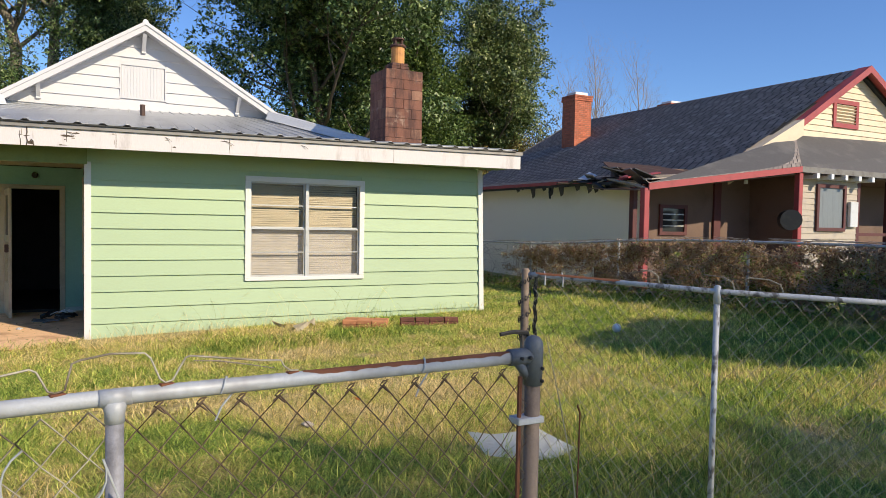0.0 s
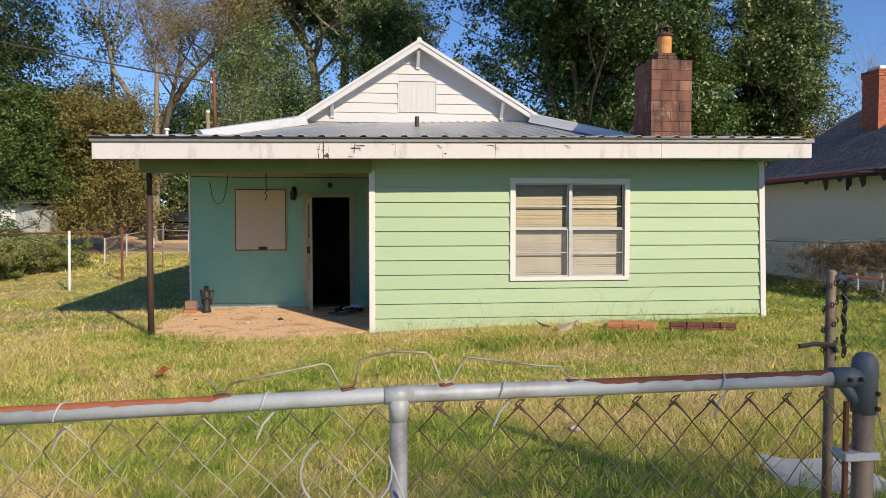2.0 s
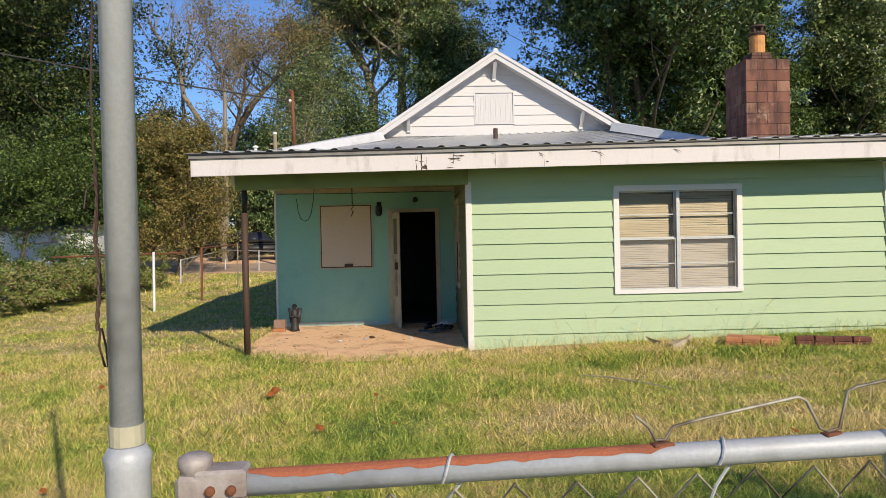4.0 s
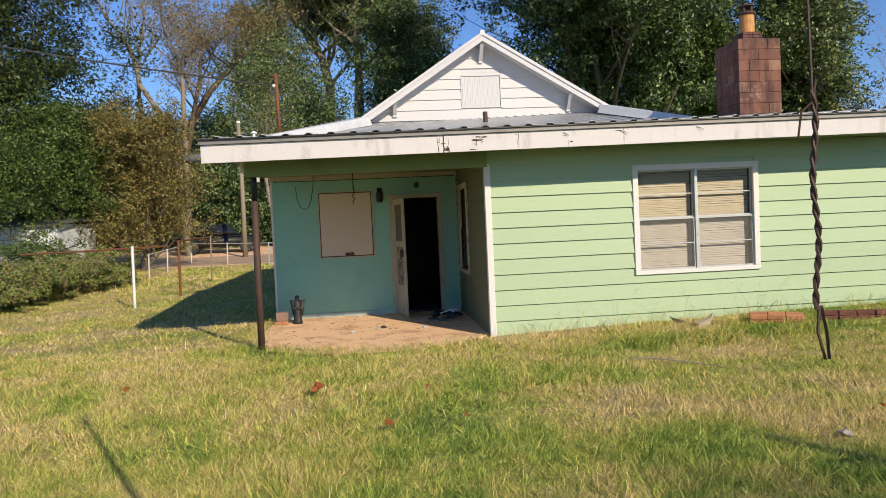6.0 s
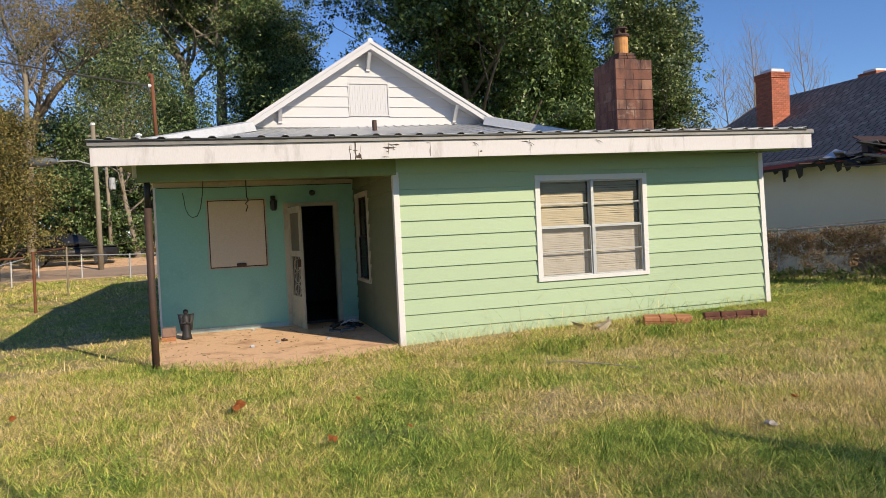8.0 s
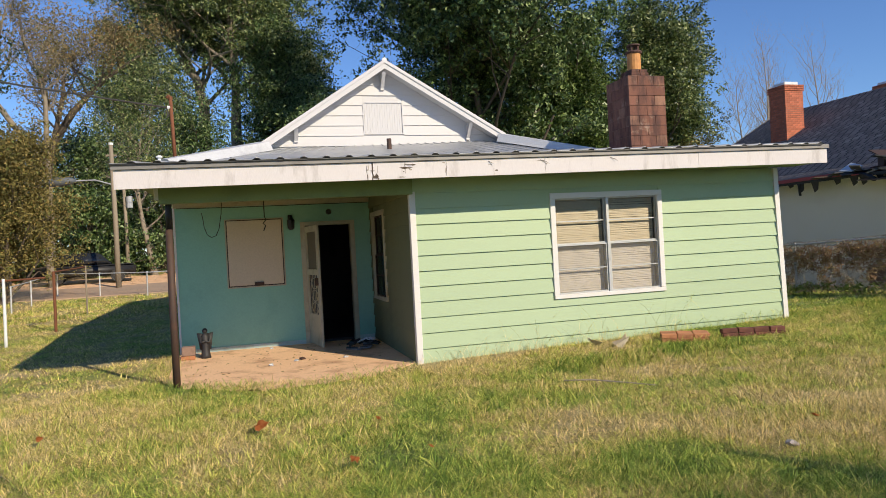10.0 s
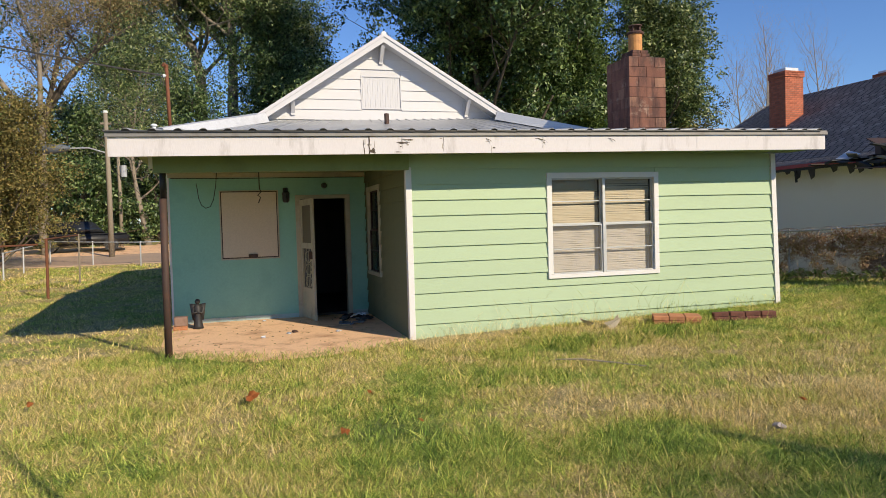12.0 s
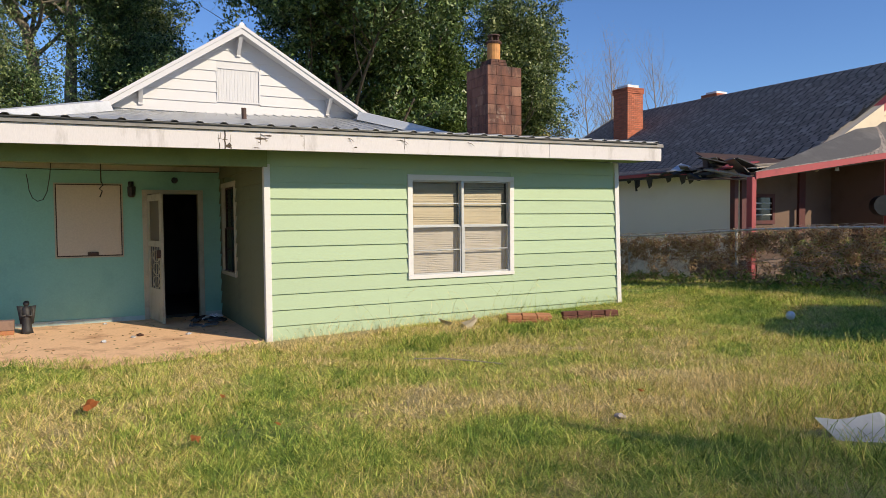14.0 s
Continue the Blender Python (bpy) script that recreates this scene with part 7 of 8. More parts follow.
tree("tree", "leafy green tree standing at the end of the hedge", -13.2, 18.9, 6.6, 2.7, 52000, 0.062, 26, leaf=M_FRESH, limbs=15, depth=2, clump=0.7, first=0.2, droop=0.15, fill=0.7, trunk=0.11)
tree("tree", "low spreading green tree drooping over the white building", -13.9, 14.6, 4.3, 2.5, 26000, 0.055, 29, leaf=M_FRESH, limbs=14, depth=2, clump=0.6, first=0.4, droop=0.35, fill=0.5, trunk=0.08)
tree("tree", "dense dark tree at the street corner", -23.5, 29.9, 15.0, 6.0, 30000, 0.13, 27, leaf=M_OAK, limbs=14, depth=2, clump=1.4, first=0.06, fill=0.7, trunk=0.22)
tree("tree", "dark shady tree across the street", -5.2, 42.0, 10.5, 5.2, 26000, 0.11, 15, leaf=M_OAK, limbs=13, depth=2, clump=1.2, first=0.06, fill=0.7, trunk=0.25)
tree("tree", "dark shady tree across the street", -12.5, 44.0, 8.5, 4.8, 24000, 0.12, 16, leaf=M_OAK, limbs=13, depth=2, clump=1.2, first=0.06, fill=0.7, trunk=0.25)
tree("tree", "dark green tree across the street", -19.5, 40.0, 8.5, 5.0, 20000, 0.12, 17, leaf=M_OAK2, limbs=12, depth=2, clump=1.2, first=0.08, fill=0.7, trunk=0.3)
tree("tree", "tall green tree across the street", -26.4, 34.0, 12.0, 5.5, 18000, 0.13, 18, leaf=M_OAK2, limbs=12, depth=2, clump=1.2, first=0.08, fill=0.6, trunk=0.3)
# bare trees behind the neighbour
for i, (x, y, h, s) in enumerate(((44.5, 44.5, 20.5, 4.6), (49.4, 43.5, 19.6, 4.9), (41.5, 44.0, 16.5, 4.6), (46.8, 46.0, 19.0, 4.6))):
    tree("bare_tree", "slender leafless tree behind the shingle roof", x, y, h, s, 0, 0.1, 30 + i, bark=M_TWIG, limbs=26, depth=3, first=0.2, trunk=0.12, up=0.25, group="bare trees behind the neighbour")
# trees behind the camera that shade parts of the lawn
def umbrella_tree(label, x, y, z, rx, ry, rz, leaves, size, seed):
    """A flat-crowned yard tree: trunk, spreading limbs, crown of leaves in clumps."""
    t = thing("shade_tree", label, "tree", (x, y, gz(x, y)))
    rnd = random.Random(seed)
    z -= gz(x, y)
    bm = tubed([(0, 0, -0.1), (0.05, 0.03, z * 0.4), (0, 0, z - rz)], [0.09 * rx, 0.06 * rx, 0.045 * rx], 9)
    cs, rr = [], []
    for k in range(46):
        a, f = k * 2.4, math.sqrt((k + 0.5) / 46)
        c = (rx * f * math.cos(a), ry * f * math.sin(a), z + rz * rnd.uniform(-0.7, 0.7) * math.sqrt(1.05 - f * f))
        cs.append(c)
        rr.append(rnd.uniform(0.24, 0.46) * min(1, rx))
        if k % 3 == 0:
            tube(bm, [(0, 0, z - rz - 0.5), (c[0] * 0.5, c[1] * 0.5, z - rz * 0.6), c], [0.05, 0.03, 0.01], 5)
    part("trunk", bm, M_BARK, t, smooth=True)
    v, q = leaf_cloud(cs, rr, leaves, size, seed + 3)
    part("crown", raw_mesh("crown", v, q, M_OAK2), None, t)


umbrella_tree("leafy wide-crowned yard tree shading the side lawn", 11.3, -10.8, 4.5, 2.0, 0.9, 0.85, 16000, 0.12, 41)
umbrella_tree("tall thin-crowned tree across the street", 14.5, -26.5, 12.0, 1.6, 0.9, 0.6, 2300, 0.09, 42)
umbrella_tree("slender sparse-crowned tree across the street", 12.6, -28.4, 14.0, 2.1, 0.7, 0.6, 950, 0.075, 43)

# hedge and undergrowth on the left
bush("hedge", "overgrown hedge of green vines over a fence", -9.83, 10.71, 1.6, 8.0, 1.15, 52000, 0.037, 61, M_HEDGE, "hedge", 240, long_box=True)
bush("hedge", "overgrown viny hedge beside the yard", -11.01, 4.5, 3.4, 6.4, 1.0, 46000, 0.037, 62, M_HEDGE, "hedge", 240, long_box=True)
bush("bush", "leafy saplings growing before the white building", -13.6, 13.4, 6.0, 1.8, 1.75, 22000, 0.045, 70, M_FRESH, "bush", 150, long_box=True)
bush("bush", "dark undergrowth below the roadside trees", -10.48, 31.32, 10.0, 3.0, 4.6, 16000, 0.11, 63, M_OAK, "bush", 150)
bush("bush", "tall dark shrubs across the street", -6.28, 34.59, 7.5, 3.0, 6.0, 16000, 0.12, 69, M_OAK, "bush", 150)
bush("bush", "dark leafy shrubs beside the lane", -1.56, 31.74, 5.5, 3.0, 4.2, 10000, 0.11, 67, M_OAK, "bush", 100)
bush("bush", "bright green leafy shrub behind the white building", -16.47, 22.11, 7.0, 2.4, 5.0, 16000, 0.09, 68, M_FRESH, "bush", 130)
bush("bush", "yellow-green brush growing beside the lane", -3.48, 31.3, 5.0, 2.5, 2.2, 10800, 0.096, 64, M_AUTUMN, "bush", 60)
bush("bush", "dry brown brush beside the shingle roof", 33.5, 41.0, 8.5, 5.0, 9.0, 14000, 0.12, 65, M_BROWNBUSH, "bush", 110, 110)
bush("bush", "brown-green brush at the rear lot line", -15.99, 31.2, 9.0, 3.0, 3.2, 9000, 0.13, 66, M_BROWNBUSH, "bush", 80)

# ---- left background: poles, fences, trailer ----
yard = thing("rear_fence", "low chain-link yard fence of white and rusty posts", "fence")
posts = [(-6.765, 6.9, 1.38, 0.03, M_TRAILER), (-6.46, 9.45, 1.42, 0.034, M_RUST), (-6.66, 13.96, 1.46, 0.024, M_POLEWOOD), (-9.30, 16.26, 0.92, 0.026, M_TRIMGREY), (-9.46, 19.08, 0.93, 0.026, M_TRIMGREY), (-9.35, 22.3, 0.95, 0.03, M_TRIMGREY), (-7.6, 21.2, 0.95, 0.026, M_TRIMGREY), (-5.75, 20.2, 0.95, 0.028, M_GALV), (-3.4, 20.0, 0.95, 0.028, M_GALV)]
for x, y, h, r, mm in posts:
    part("fence_post", tubed([(x, y, gz(x, y) - 0.05), (x + 0.02, y, gz(x, y) + h)], r, 8), mm, yard)
for (x0, y0, h0, r0, m0), (x1, y1, h1, r1, m1) in zip(posts[3:], posts[4:]):
    part("rail", tubed([(x0, y0, gz(x0, y0) + h0 - 0.04), (x1, y1, gz(x1, y1) + h1 - 0.04)], 0.02, 6), M_GALV, yard)
part("rail", tubed([(-6.46, 9.45, gz(-6.46, 9.45) + 1.40), (-6.66, 13.96, gz(-6.66, 13.96) + 1.42)], 0.022, 6), M_RUST, yard)
part("rail", tubed([(-9.4, 7.6, 1.24), (-6.765, 7.04, 1.28), (-6.0, 6.9, 1.30)], 0.02, 6), M_RUST, yard)
rows = []
line = [(p[0], p[1]) for p in posts[3:]]
for (x0, y0), (x1, y1) in zip(line, line[1:]):
    n_ = max(4, int(math.hypot(x1 - x0, y1 - y0) / 0.08))
    for i in range(n_):
        row = []
        for j in range(12):
            f = (i + (0.5 if (i + j) % 2 else -0.5)) / n_
            row.append((x0 + (x1 - x0) * f, y0 + (y1 - y0) * f, gz(x0 + (x1 - x0) * f, y0 + (y1 - y0) * f) + 0.88 - j * 0.073))
        rows.append(row)
v_, q_ = wires(rows, 0.0025, 3)
part("chain_link_mesh", raw_mesh("chain_link_mesh", v_, q_, M_WIRE), None, yard)


def utility_pole(label, x, y, h, r, box_at=None):
    t = thing("utility_pole", label, "pole", (x, y, gz(x, y)))
    part("shaft", tubed([(0, 0, -0.1), (0.02, 0, h * 0.5), (0, 0, h)], [r * 1.15, r, r * 0.8], 10), M_POLEWOOD, t, smooth=True)
    part("cap", tubed([(0, 0, h), (0, 0, h + 0.1)], r * 0.9, 10), M_TRAILER, t)
    part("insulator_arm", boxes((-0.22, 0.22, -0.04, 0.04, h - 0.5, h - 0.42)), M_POLEWOOD, t)
    if box_at:
        part("transformer_box", tubed([(0.25, -0.1, box_at), (0.25, -0.1, box_at + 0.6)], 0.16, 12), M_GALV, t)
    return t


utility_pole("weathered wooden pole across the street", -7.45, 24.6, 6.3, 0.105)
utility_pole("wooden utility pole with grey transformer across the street", -7.9, 30.6, 5.6, 0.09, 3.6)

lamp_ = thing("street_lamp", "dark street lamp head on an arm of the wooden pole", "lamp", (-7.45, 24.6, gz(-7.45, 24.6)))
part("arm", tubed([(0.0, 0, 4.55), (-0.7, 0, 4.78), (-1.5, 0, 4.76)], 0.03, 6), M_GALV, lamp_)
part("lamp_head", tubed([(-1.45, 0, 4.78), (-1.7, 0, 4.76), (-2.2, 0, 4.72), (-2.6, 0, 4.70), (-2.72, 0, 4.70)], [0.06, 0.17, 0.22, 0.15, 0.04], 12), M_CASTGREY, lamp_, "dark cast lamp housing", smooth=True)


def cable(label, a, b, sag, r=0.012):
    a, b = V(a), V(b)
    pts = [a.lerp(b, f) - V((0, 0, 4 * sag * f * (1 - f))) for f in (i / 14 for i in range(15))]
    t = thing("overhead_cable", label, "cable")
    part("cable", tubed(pts, r, 5), M_CABLE, t)


mast = thing("service_mast", "rust-red electric service mast with weatherhead on the roof", "mast")
MX, MY = -3.35, 6.2
part("pipe", tubed([(MX, MY, 3.3), (MX - 0.03, MY, 4.75)], 0.036, 10), M_RUST, mast, smooth=True)
part("weatherhead", tubed([(MX - 0.03, MY, 4.75), (MX - 0.03, MY, 4.80), (MX - 0.07, MY, 4.83), (MX - 0.10, MY, 4.79)], [0.04, 0.045, 0.04, 0.03], 8), M_RUST, mast)
part("insulator", tubed([(MX - 0.10, MY, 4.60), (MX - 0.03, MY, 4.60)], 0.035, 8), M_TRAILER, mast)
part("drip_loop", tubed([(MX - 0.1, MY, 4.63), (MX - 0.16, MY, 4.45), (MX - 0.1, MY, 4.40), (MX - 0.10, MY, 4.60)], 0.01, 5), M_CABLE, mast)
cable("twisted service cable from mast to the street", (MX - 0.1, MY, 4.60), (-19.7, 10.0, 8.6), 0.2, 0.018)
cable("overhead wire between the poles", (-8.05, 25.1, gz(-8.05, 25.1) + 4.83), (-8.6, 30.6, gz(-8.6, 30.6) + 4.83), 0.1)
cable("overhead wire along the street", (-8.6, 30.6, gz(-8.6, 30.6) + 4.83), (-40, 27.5, 10), 0.5)
cable("stay wire of the utility pole", (-8.6, 30.6, gz(-8.6, 30.6) + 4.45), (-4.8, 27.5, gz(-5, 27) + 1.0), 0.0)
trailer = thing("white_shed", "long low white metal building beyond the hedge", "building", (-16.9, 16.6, gz(-16.9, 16.6)))
part("wall", boxes((-4.5, 4.5, 0, 3.4, -0.2, 2.1)), M_TRAILER, trailer)
bm = bmesh.new()
plate(bm, [(-4.7, -0.2, 2.1), (4.7, -0.2, 2.1), (4.7, 1.7, 2.3), (-4.7, 1.7, 2.3)], 0.06)
plate(bm, [(-4.7, 1.7, 2.3), (4.7, 1.7, 2.3), (4.7, 3.6, 2.1), (-4.7, 3.6, 2.1)], 0.06)
part("roof", bm, M_FLASH, trailer)
for i in range(9):
    part("seam", boxes((-4.2 + i, -4.16 + i, -0.03, 0.0, 0, 1.98)), M_TRAILER, trailer)
part("window", boxes((-1.6, -0.4, -0.03, -0.002, 1.0, 1.8)), M_DARKGLASS, trailer)
brick_far = thing("far_house", "distant red-brick house with a dark roof among trees", "house", (-20.9, 34.8, gz(-20.9, 34.8)))
part("wall", boxes((-4, 4, 0, 5, -0.2, 2.6)), M_BRICK, brick_far)
bm = bmesh.new()
plate(bm, [(-4.5, -0.5, 2.6), (4.5, -0.5, 2.6), (4.5, 2.5, 3.9), (-4.5, 2.5, 3.9)], 0.1)
plate(bm, [(-4.5, 2.5, 3.9), (4.5, 2.5, 3.9), (4.5, 5.5, 2.6), (-4.5, 5.5, 2.6)], 0.1)
part("roof", bm, M_SHINGLE, brick_far)
part("chimney", boxes((2.4, 3.1, 1.2, 1.9, 3.0, 5.0)), M_BRICK, brick_far)


def parked_car(label, x, y, turn, paint):
    t = thing("parked_car", label, "car", (x, y, gz(x, y) + 0.03))
    t.rotation_euler = (0, 0, radians(turn))
    bm = bmesh.new()
    hexa(bm, [(-2.1, -0.85, 0.3), (2.1, -0.85, 0.3), (2.1, 0.85, 0.3), (-2.1, 0.85, 0.3), (-2.15, -0.85, 0.85), (2.1, -0.85, 0.85), (2.1, 0.85, 0.85), (-2.15, 0.85, 0.85)])
    bmesh.ops.bevel(bm, geom=list(bm.edges), offset=0.09, segments=2, affect="EDGES")
    part("body", bm, paint, t, smooth=True)
    bm = bmesh.new()
    hexa(bm, [(-1.6, -0.78, 0.84), (1.1, -0.78, 0.84), (1.1, 0.78, 0.84), (-1.6, 0.78, 0.84), (-1.1, -0.66, 1.42), (0.5, -0.66, 1.42), (0.5, 0.66, 1.42), (-1.1, 0.66, 1.42)])
    bmesh.ops.bevel(bm, geom=list(bm.edges), offset=0.06, segments=2, affect="EDGES")
    part("cabin", bm, M_DARKGLASS, t, smooth=True)
    for sx in (-1.3, 1.3):
        for sy in (-0.82, 0.82):
            part("wheel", tubed([(sx, sy - 0.1, 0.32), (sx, sy + 0.1, 0.32)], 0.32, 16), M_BLACK, t)


parked_car("dark pickup-sized car parked across the street", -9.29, 27.99, 8, M_BLACK)
parked_car("pale car parked far up the lane", -3.97, 37.82, 70, M_SHEET)
lane = new("lane", ribbon("lane", [(-4.75 + 0.01 * i, 28.7 + 1.2 * i) for i in range(16)], 3.2, M_DIRT, 0.035))
tagged(lane, "tan dirt lane leading off the street", "road", kind="structure")

for i, (x, y, w, h) in enumerate(((-34, 44, 16, 6), (-22, 46, 14, 5.5), (-11, 45, 12, 5), (1, 46, 14, 6), (14, 44, 14, 6), (27, 42, 16, 5.5), (38, 36, 14, 5))):
    bush("thicket", "far dark thicket closing the view behind the street", x, y, w, 4.0, h, 4500, 0.28, 90 + i, M_OAK, "thicket", 110, 30)


# ---- fallen leaves, then grass ----
def fallen_leaf(x, y, size, turn, label):
    bm = bmesh.new()
    ring = []
    for k in range(14):
        a = 2 * math.pi * k / 14
        rr = size * (0.62 + 0.38 * abs(math.cos(2.5 * a)))
        ring.append(bm.verts.new((rr * math.cos(a), rr * math.sin(a) * 0.7, 0.35 * size * math.sin(a * 1.5) ** 2)))
    c = bm.verts.new((0, 0, 0.02))
    for a, b in zip(ring, ring[1:] + ring[:1]):
        bm.faces.new((c, a, b))
    bmesh.ops.solidify(bm, geom=list(bm.faces), thickness=0.002)
    bmesh.ops.transform(bm, matrix=pose(x, y, gz(x, y) + 0.075, 18, -14, turn), verts=bm.verts)
    part("fallen_leaf", bm, M_DEADLEAF, None, label, category="leaf")


fallen_leaf(-2.08, -2.68, 0.085, 30, "curled rust-brown leaf lying on the lawn")
fallen_leaf(-1.47, -3.95, 0.055, 80, "small orange-brown leaf lying on the lawn")
rl = random.Random(77)
for x, y in ((-3.9, -2.2), (-4.8, -3.6), (-2.9, -5.2), (-1.1, -2.9), (-0.6, -6.4), (1.9, -4.6), (-5.4, -1.3), (-0.9, -3.9), (-2.0, -6.9), (-4.2, -5.2)):
    fallen_leaf(x, y, rl.uniform(0.03, 0.05), rl.uniform(0, 180), "small curled dry leaf lying in the grass")


def lawn(name, label, x0, x1, y0, y1, count, height, width, seed, lean=1.3, per=18, loose=0.045):
    """Blades gathered in tufts: each tuft has its own height and lie, its blades fan out from it."""
    r = np.random.RandomState(seed)
    k = count // per
    tx, ty = r.uniform(x0, x1, k), r.uniform(y0, y1, k)
    th = 0.55 + 0.75 * r.rand(k) ** 1.5 + 0.2 * np.sin(tx * 1.7 + 1.9 * np.sin(ty * 1.3)) * np.sin(ty * 1.9 + 1.3 * np.sin(tx * 1.1))
    ta = r.uniform(0, 2 * np.pi, k)
    pick = r.randint(0, k, count)
    ox, oy = r.normal(0, loose, count), r.normal(0, loose, count)
    x, y = tx[pick] + ox, ty[pick] + oy
    inside = (x > PX0) & (x < 0.05) & (y > -0.48 + 0.42 * ((x + 1.5) / 1.5) ** 2 + 0.09 * np.sin(5 * x) + 0.06 * np.sin(11 * x) - 0.5 * r.rand(count) ** 3 + 0.5 * r.rand(count) ** 4) & (y < 12)
    inside |= (x > -0.05) & (x < EXT_W + 0.05) & (y > -0.03) & (y < 12)
    inside |= (x > 2.2) & (x < 2.85) & (y > -6.3) & (y < -5.8)
    inside |= (x > 0.0) & (x < 2.1) & (y > -0.30 + 0.10 * np.sin(4 * x) + 0.08 * x) & (r.rand(count) < 0.8)
    ok = ~inside
    x, y, ox, oy, pick = x[ok], y[ok], ox[ok], oy[ok], pick[ok]
    n = len(x)
    z = ground_z(x, y) - 0.005
    h = height * th[pick] * (0.35 + 0.95 * r.rand(n))
    h *= np.where(r.rand(n) < 0.03, 1.7, 1.0)
    d = np.stack([ox / loose + 0.9 * np.cos(ta[pick]), oy / loose + 0.9 * np.sin(ta[pick])], 1) + r.normal(0, 0.6, (n, 2))
    d /= np.linalg.norm(d, axis=1, keepdims=True) + 1e-9
    ld = (lean * (0.15 + r.rand(n)) * h)[:, None]
    b = r.uniform(0, 2 * np.pi, n)
    s = np.stack([np.cos(b), np.sin(b)], 1) * (width * (0.6 + 0.8 * r.rand(n)))[:, None]
    base = np.stack([x, y], 1)
    p = np.zeros((n, 3, 3), np.float32)
    p[:, 0, :2], p[:, 1, :2], p[:, 2, :2] = base - s / 2, base + s / 2, base + d * ld
    p[:, 0, 2] = p[:, 1, 2] = z
    p[:, 2, 2] = z + h * np.maximum(0.18, 1 - 0.36 * (ld[:, 0] / h))
    ob = new(name, raw_mesh(name, p.reshape(-1, 3), np.arange(n * 3).reshape(n, 3), M_GRASS))
    return tagged(ob, label, "grass", kind="stuff")


lawn("lawn_grass", "uneven green and straw lawn grass near the fence", -4.4, 4.4, -7.2, -4.2, 370000, 0.088, 0.0052, 1, lean=2.0, per=16)
lawn("lawn_grass", "uneven green and straw lawn grass before the house", -6.6, 7.2, -4.2, 0.4, 410000, 0.080, 0.0072, 2, lean=1.9, loose=0.055, per=16)
lawn("lawn_grass", "lawn grass of the side yards", -11.0, -3.1, 0.4, 12.0, 90000, 0.075, 0.013, 3, lean=1.8, loose=0.08)
lawn("lawn_grass", "lawn grass between the two houses", 5.8, 9.6, 0.4, 12.0, 50000, 0.075, 0.013, 14, lean=1.8, loose=0.08)
lawn("lawn_grass", "lawn grass at the foot of the vine fence", 7.2, 9.4, -4.2, 0.4, 46000, 0.085, 0.009, 15, loose=0.06)
lawn("lawn_grass", "shaded side lawn grass", 4.6, 9.4, -8.6, -4.2, 90000, 0.085, 0.009, 4, loose=0.06)
lawn("lawn_grass", "rough grass of the left yard", -14.0, -4.4, -6.5, -4.2, 26000, 0.08, 0.012, 5, loose=0.08)
lawn("lawn_grass", "far roadside grass", -18.0, -3.0, 12.0, 20.6, 45000, 0.10, 0.026, 6, loose=0.12)
lawn("lawn_grass", "rank green grass at the foot of the side fence", 1.4, 5.4, -8.9, -7.1, 70000, 0.09, 0.006, 19, lean=1.8)
lawn("lawn_grass", "short lawn grass at the gate", -4.0, 5.0, -9.6, -7.6, 60000, 0.05, 0.006, 13, lean=2.0)
# taller tufts by walls, fence and panel
r_ = np.random.RandomState(31)


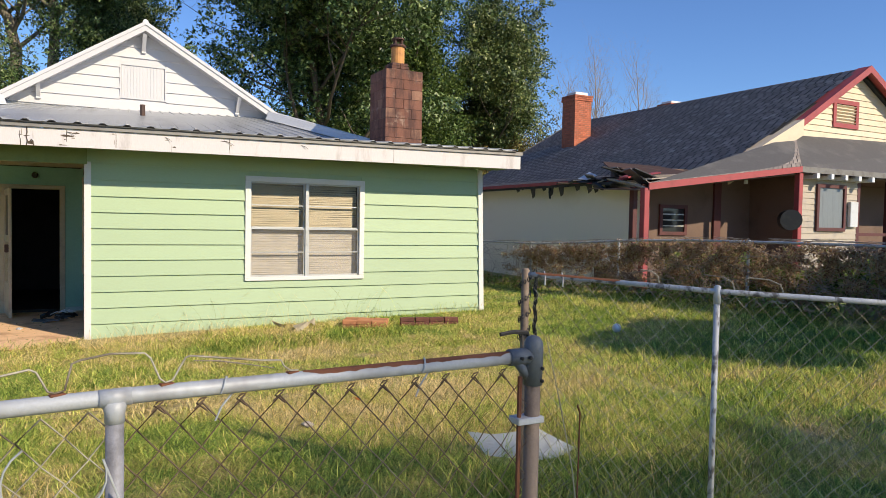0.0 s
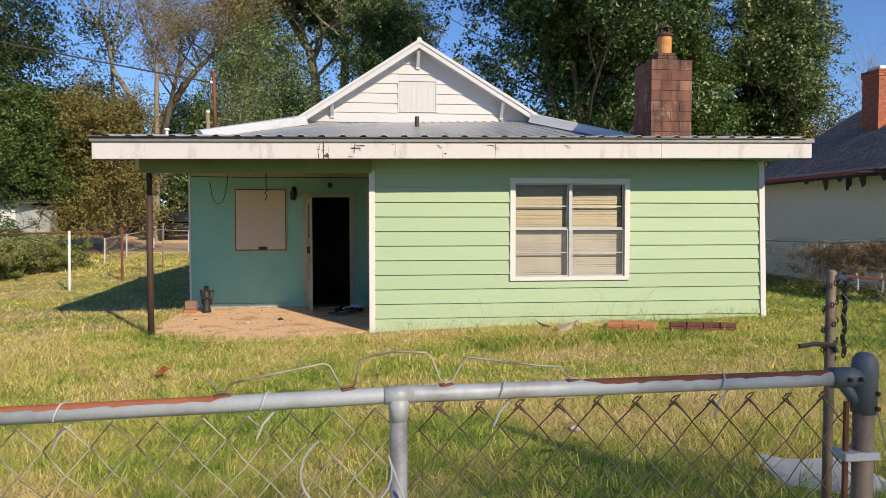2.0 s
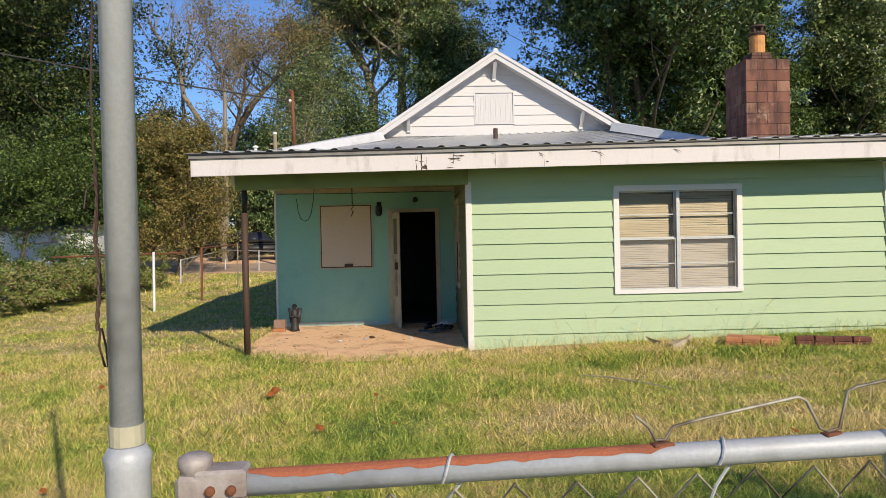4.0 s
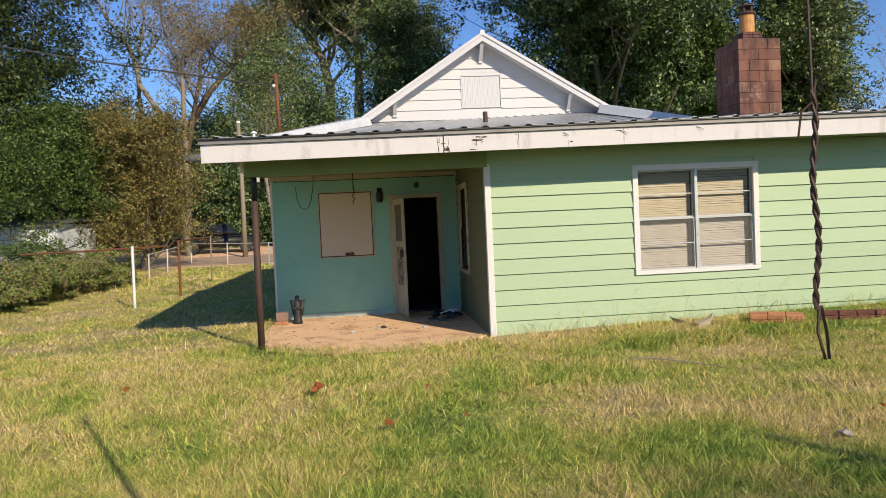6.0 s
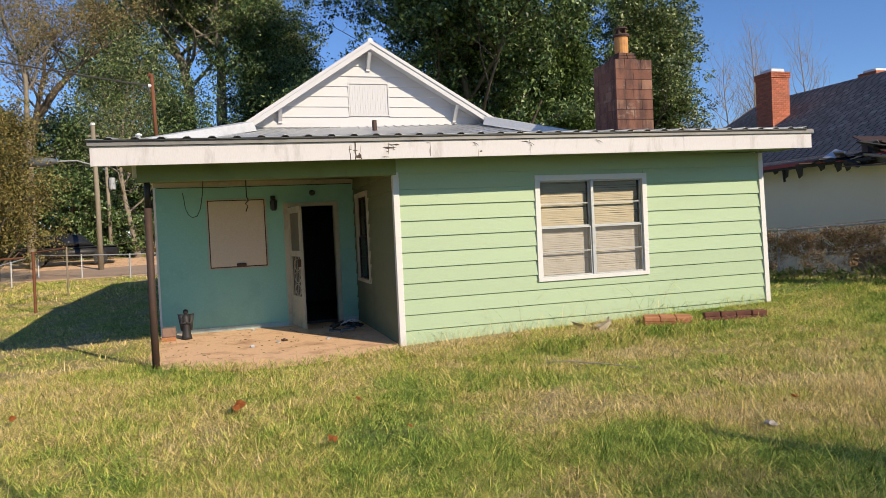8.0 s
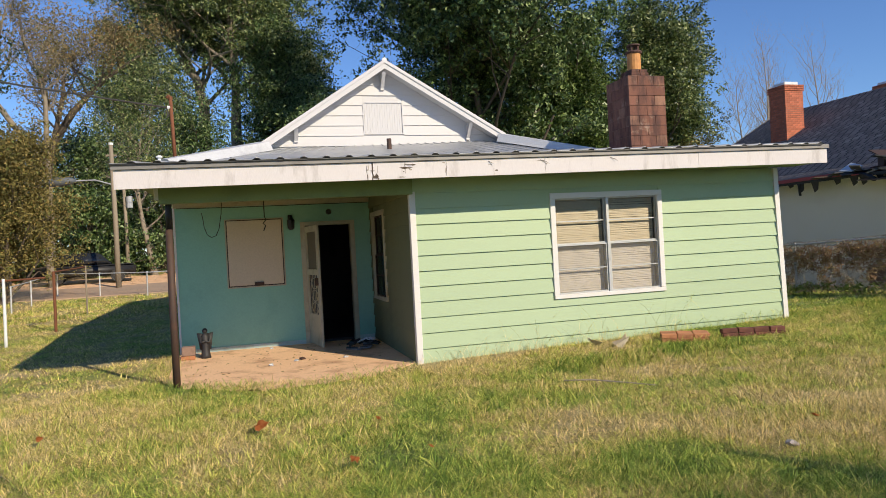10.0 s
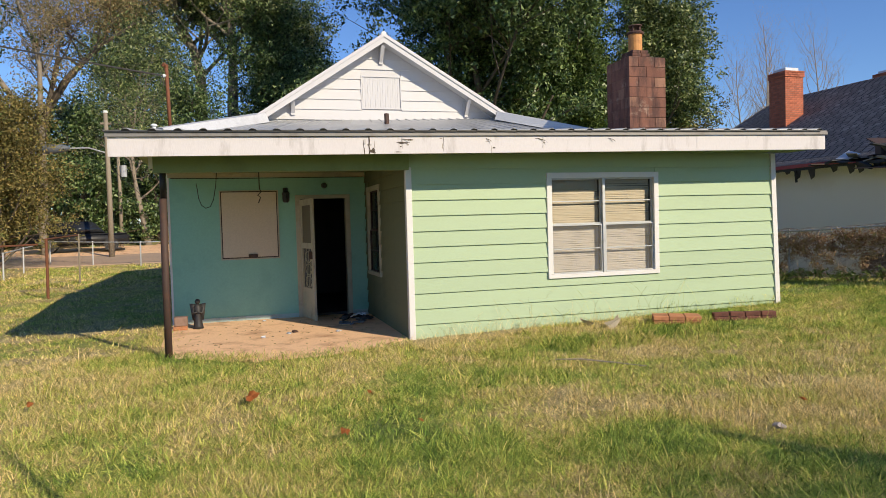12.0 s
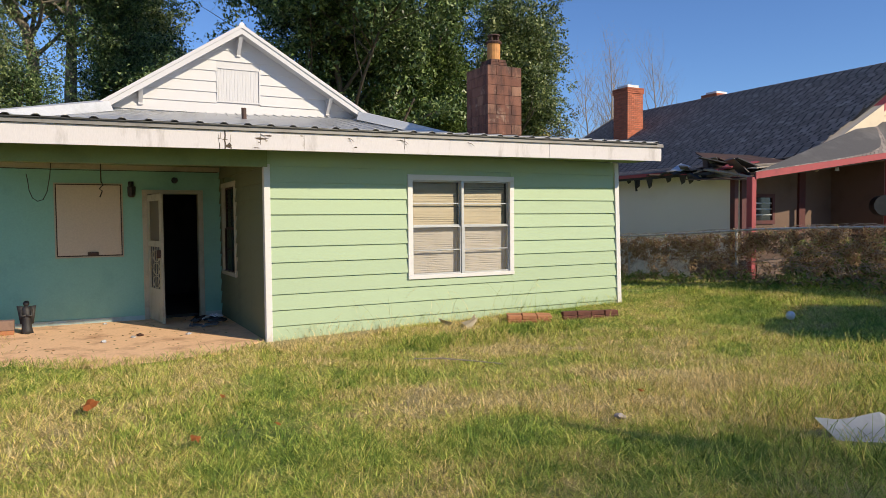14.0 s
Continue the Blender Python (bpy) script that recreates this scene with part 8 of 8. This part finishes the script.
def tuft_line(name, label, spots, count, height, width, seed, spread=0.12):
    r = np.random.RandomState(seed)
    spots = np.array(spots)
    pick = spots[r.randint(0, len(spots), count)] + r.normal(0, spread, (count, 2))
    k = 5
    rows = np.zeros((count, k, 3))
    h = height * (0.35 + 0.9 * r.rand(count))
    a = r.uniform(0, 2 * np.pi, count)
    for j in range(k):
        f = j / (k - 1)
        rows[:, j, 0] = pick[:, 0] + np.cos(a) * h * 0.45 * f * f
        rows[:, j, 1] = pick[:, 1] + np.sin(a) * h * 0.45 * f * f
        rows[:, j, 2] = ground_z(pick[:, 0], pick[:, 1]) + h * (f - 0.18 * f * f)
    v, q = wires(rows, width, 3)
    return tagged(new(name, raw_mesh(name, v, q, M_GRASS)), label, "grass", kind="stuff")


tuft_line("grass_tuft", "taller grass growing along the green wall", [(x, -0.08) for x in np.arange(0.05, 5.7, 0.12)], 320, 0.20, 0.0013, 7, 0.05)
tuft_line("grass_tuft", "grass fringe round the porch slab", [(x, -0.62 + 0.5 * ((x + 1.5) / 1.5) ** 2 + 0.1 * math.sin(2 * x)) for x in np.arange(-3.2, 0, 0.1)] + [(-3.25, y) for y in np.arange(0.5, 3.0, 0.12)], 1500, 0.09, 0.0018, 8, 0.14)
tuft_line("grass_tuft", "long pale grass round the gate post and panel", [(2.0 + 0.1 * math.sin(k), -7.1 + 0.09 * k) for k in range(10)] + [(2.3 + 0.1 * k, -7.0) for k in range(14)] + [(2.9 + 0.03 * k, -6.3 + 0.12 * k) for k in range(5)] + [(2.2 + 0.12 * k, -5.62) for k in range(6)], 800, 0.26, 0.0016, 9, 0.12)
tuft_line("grass_tuft", "sparse tall seed stalks on the side lawn", list(zip(r_.uniform(4.2, 8.2, 60), r_.uniform(-6.5, -1.0, 60))), 160, 0.26, 0.0016, 10, 0.2)
tuft_line("grass_tuft", "thick grass at the foot of the wire fence", [(A[0] + (B[0] - A[0]) * f, A[1] + (B[1] - A[1]) * f) for f in np.linspace(0, 1, 20)], 1200, 0.22, 0.0018, 11, 0.18)
tuft_line("grass_tuft", "lush dark green grass before the brick stacks", list(zip(r_.uniform(1.2, 3.6, 90), r_.uniform(-1.75, -1.15, 90))), 1500, 0.12, 0.0022, 16, 0.09)
tuft_line("grass_tuft", "thin seed stalks standing against the green wall", [(x, -0.28) for x in np.arange(0.6, 4.2, 0.22)], 46, 0.55, 0.0011, 17, 0.10)
tuft_line("grass_tuft", "pale dry stalks standing in the side lawn", list(zip(r_.uniform(2.4, 5.0, 60), r_.uniform(-6.9, -4.6, 60))), 260, 0.30, 0.0013, 18, 0.12)
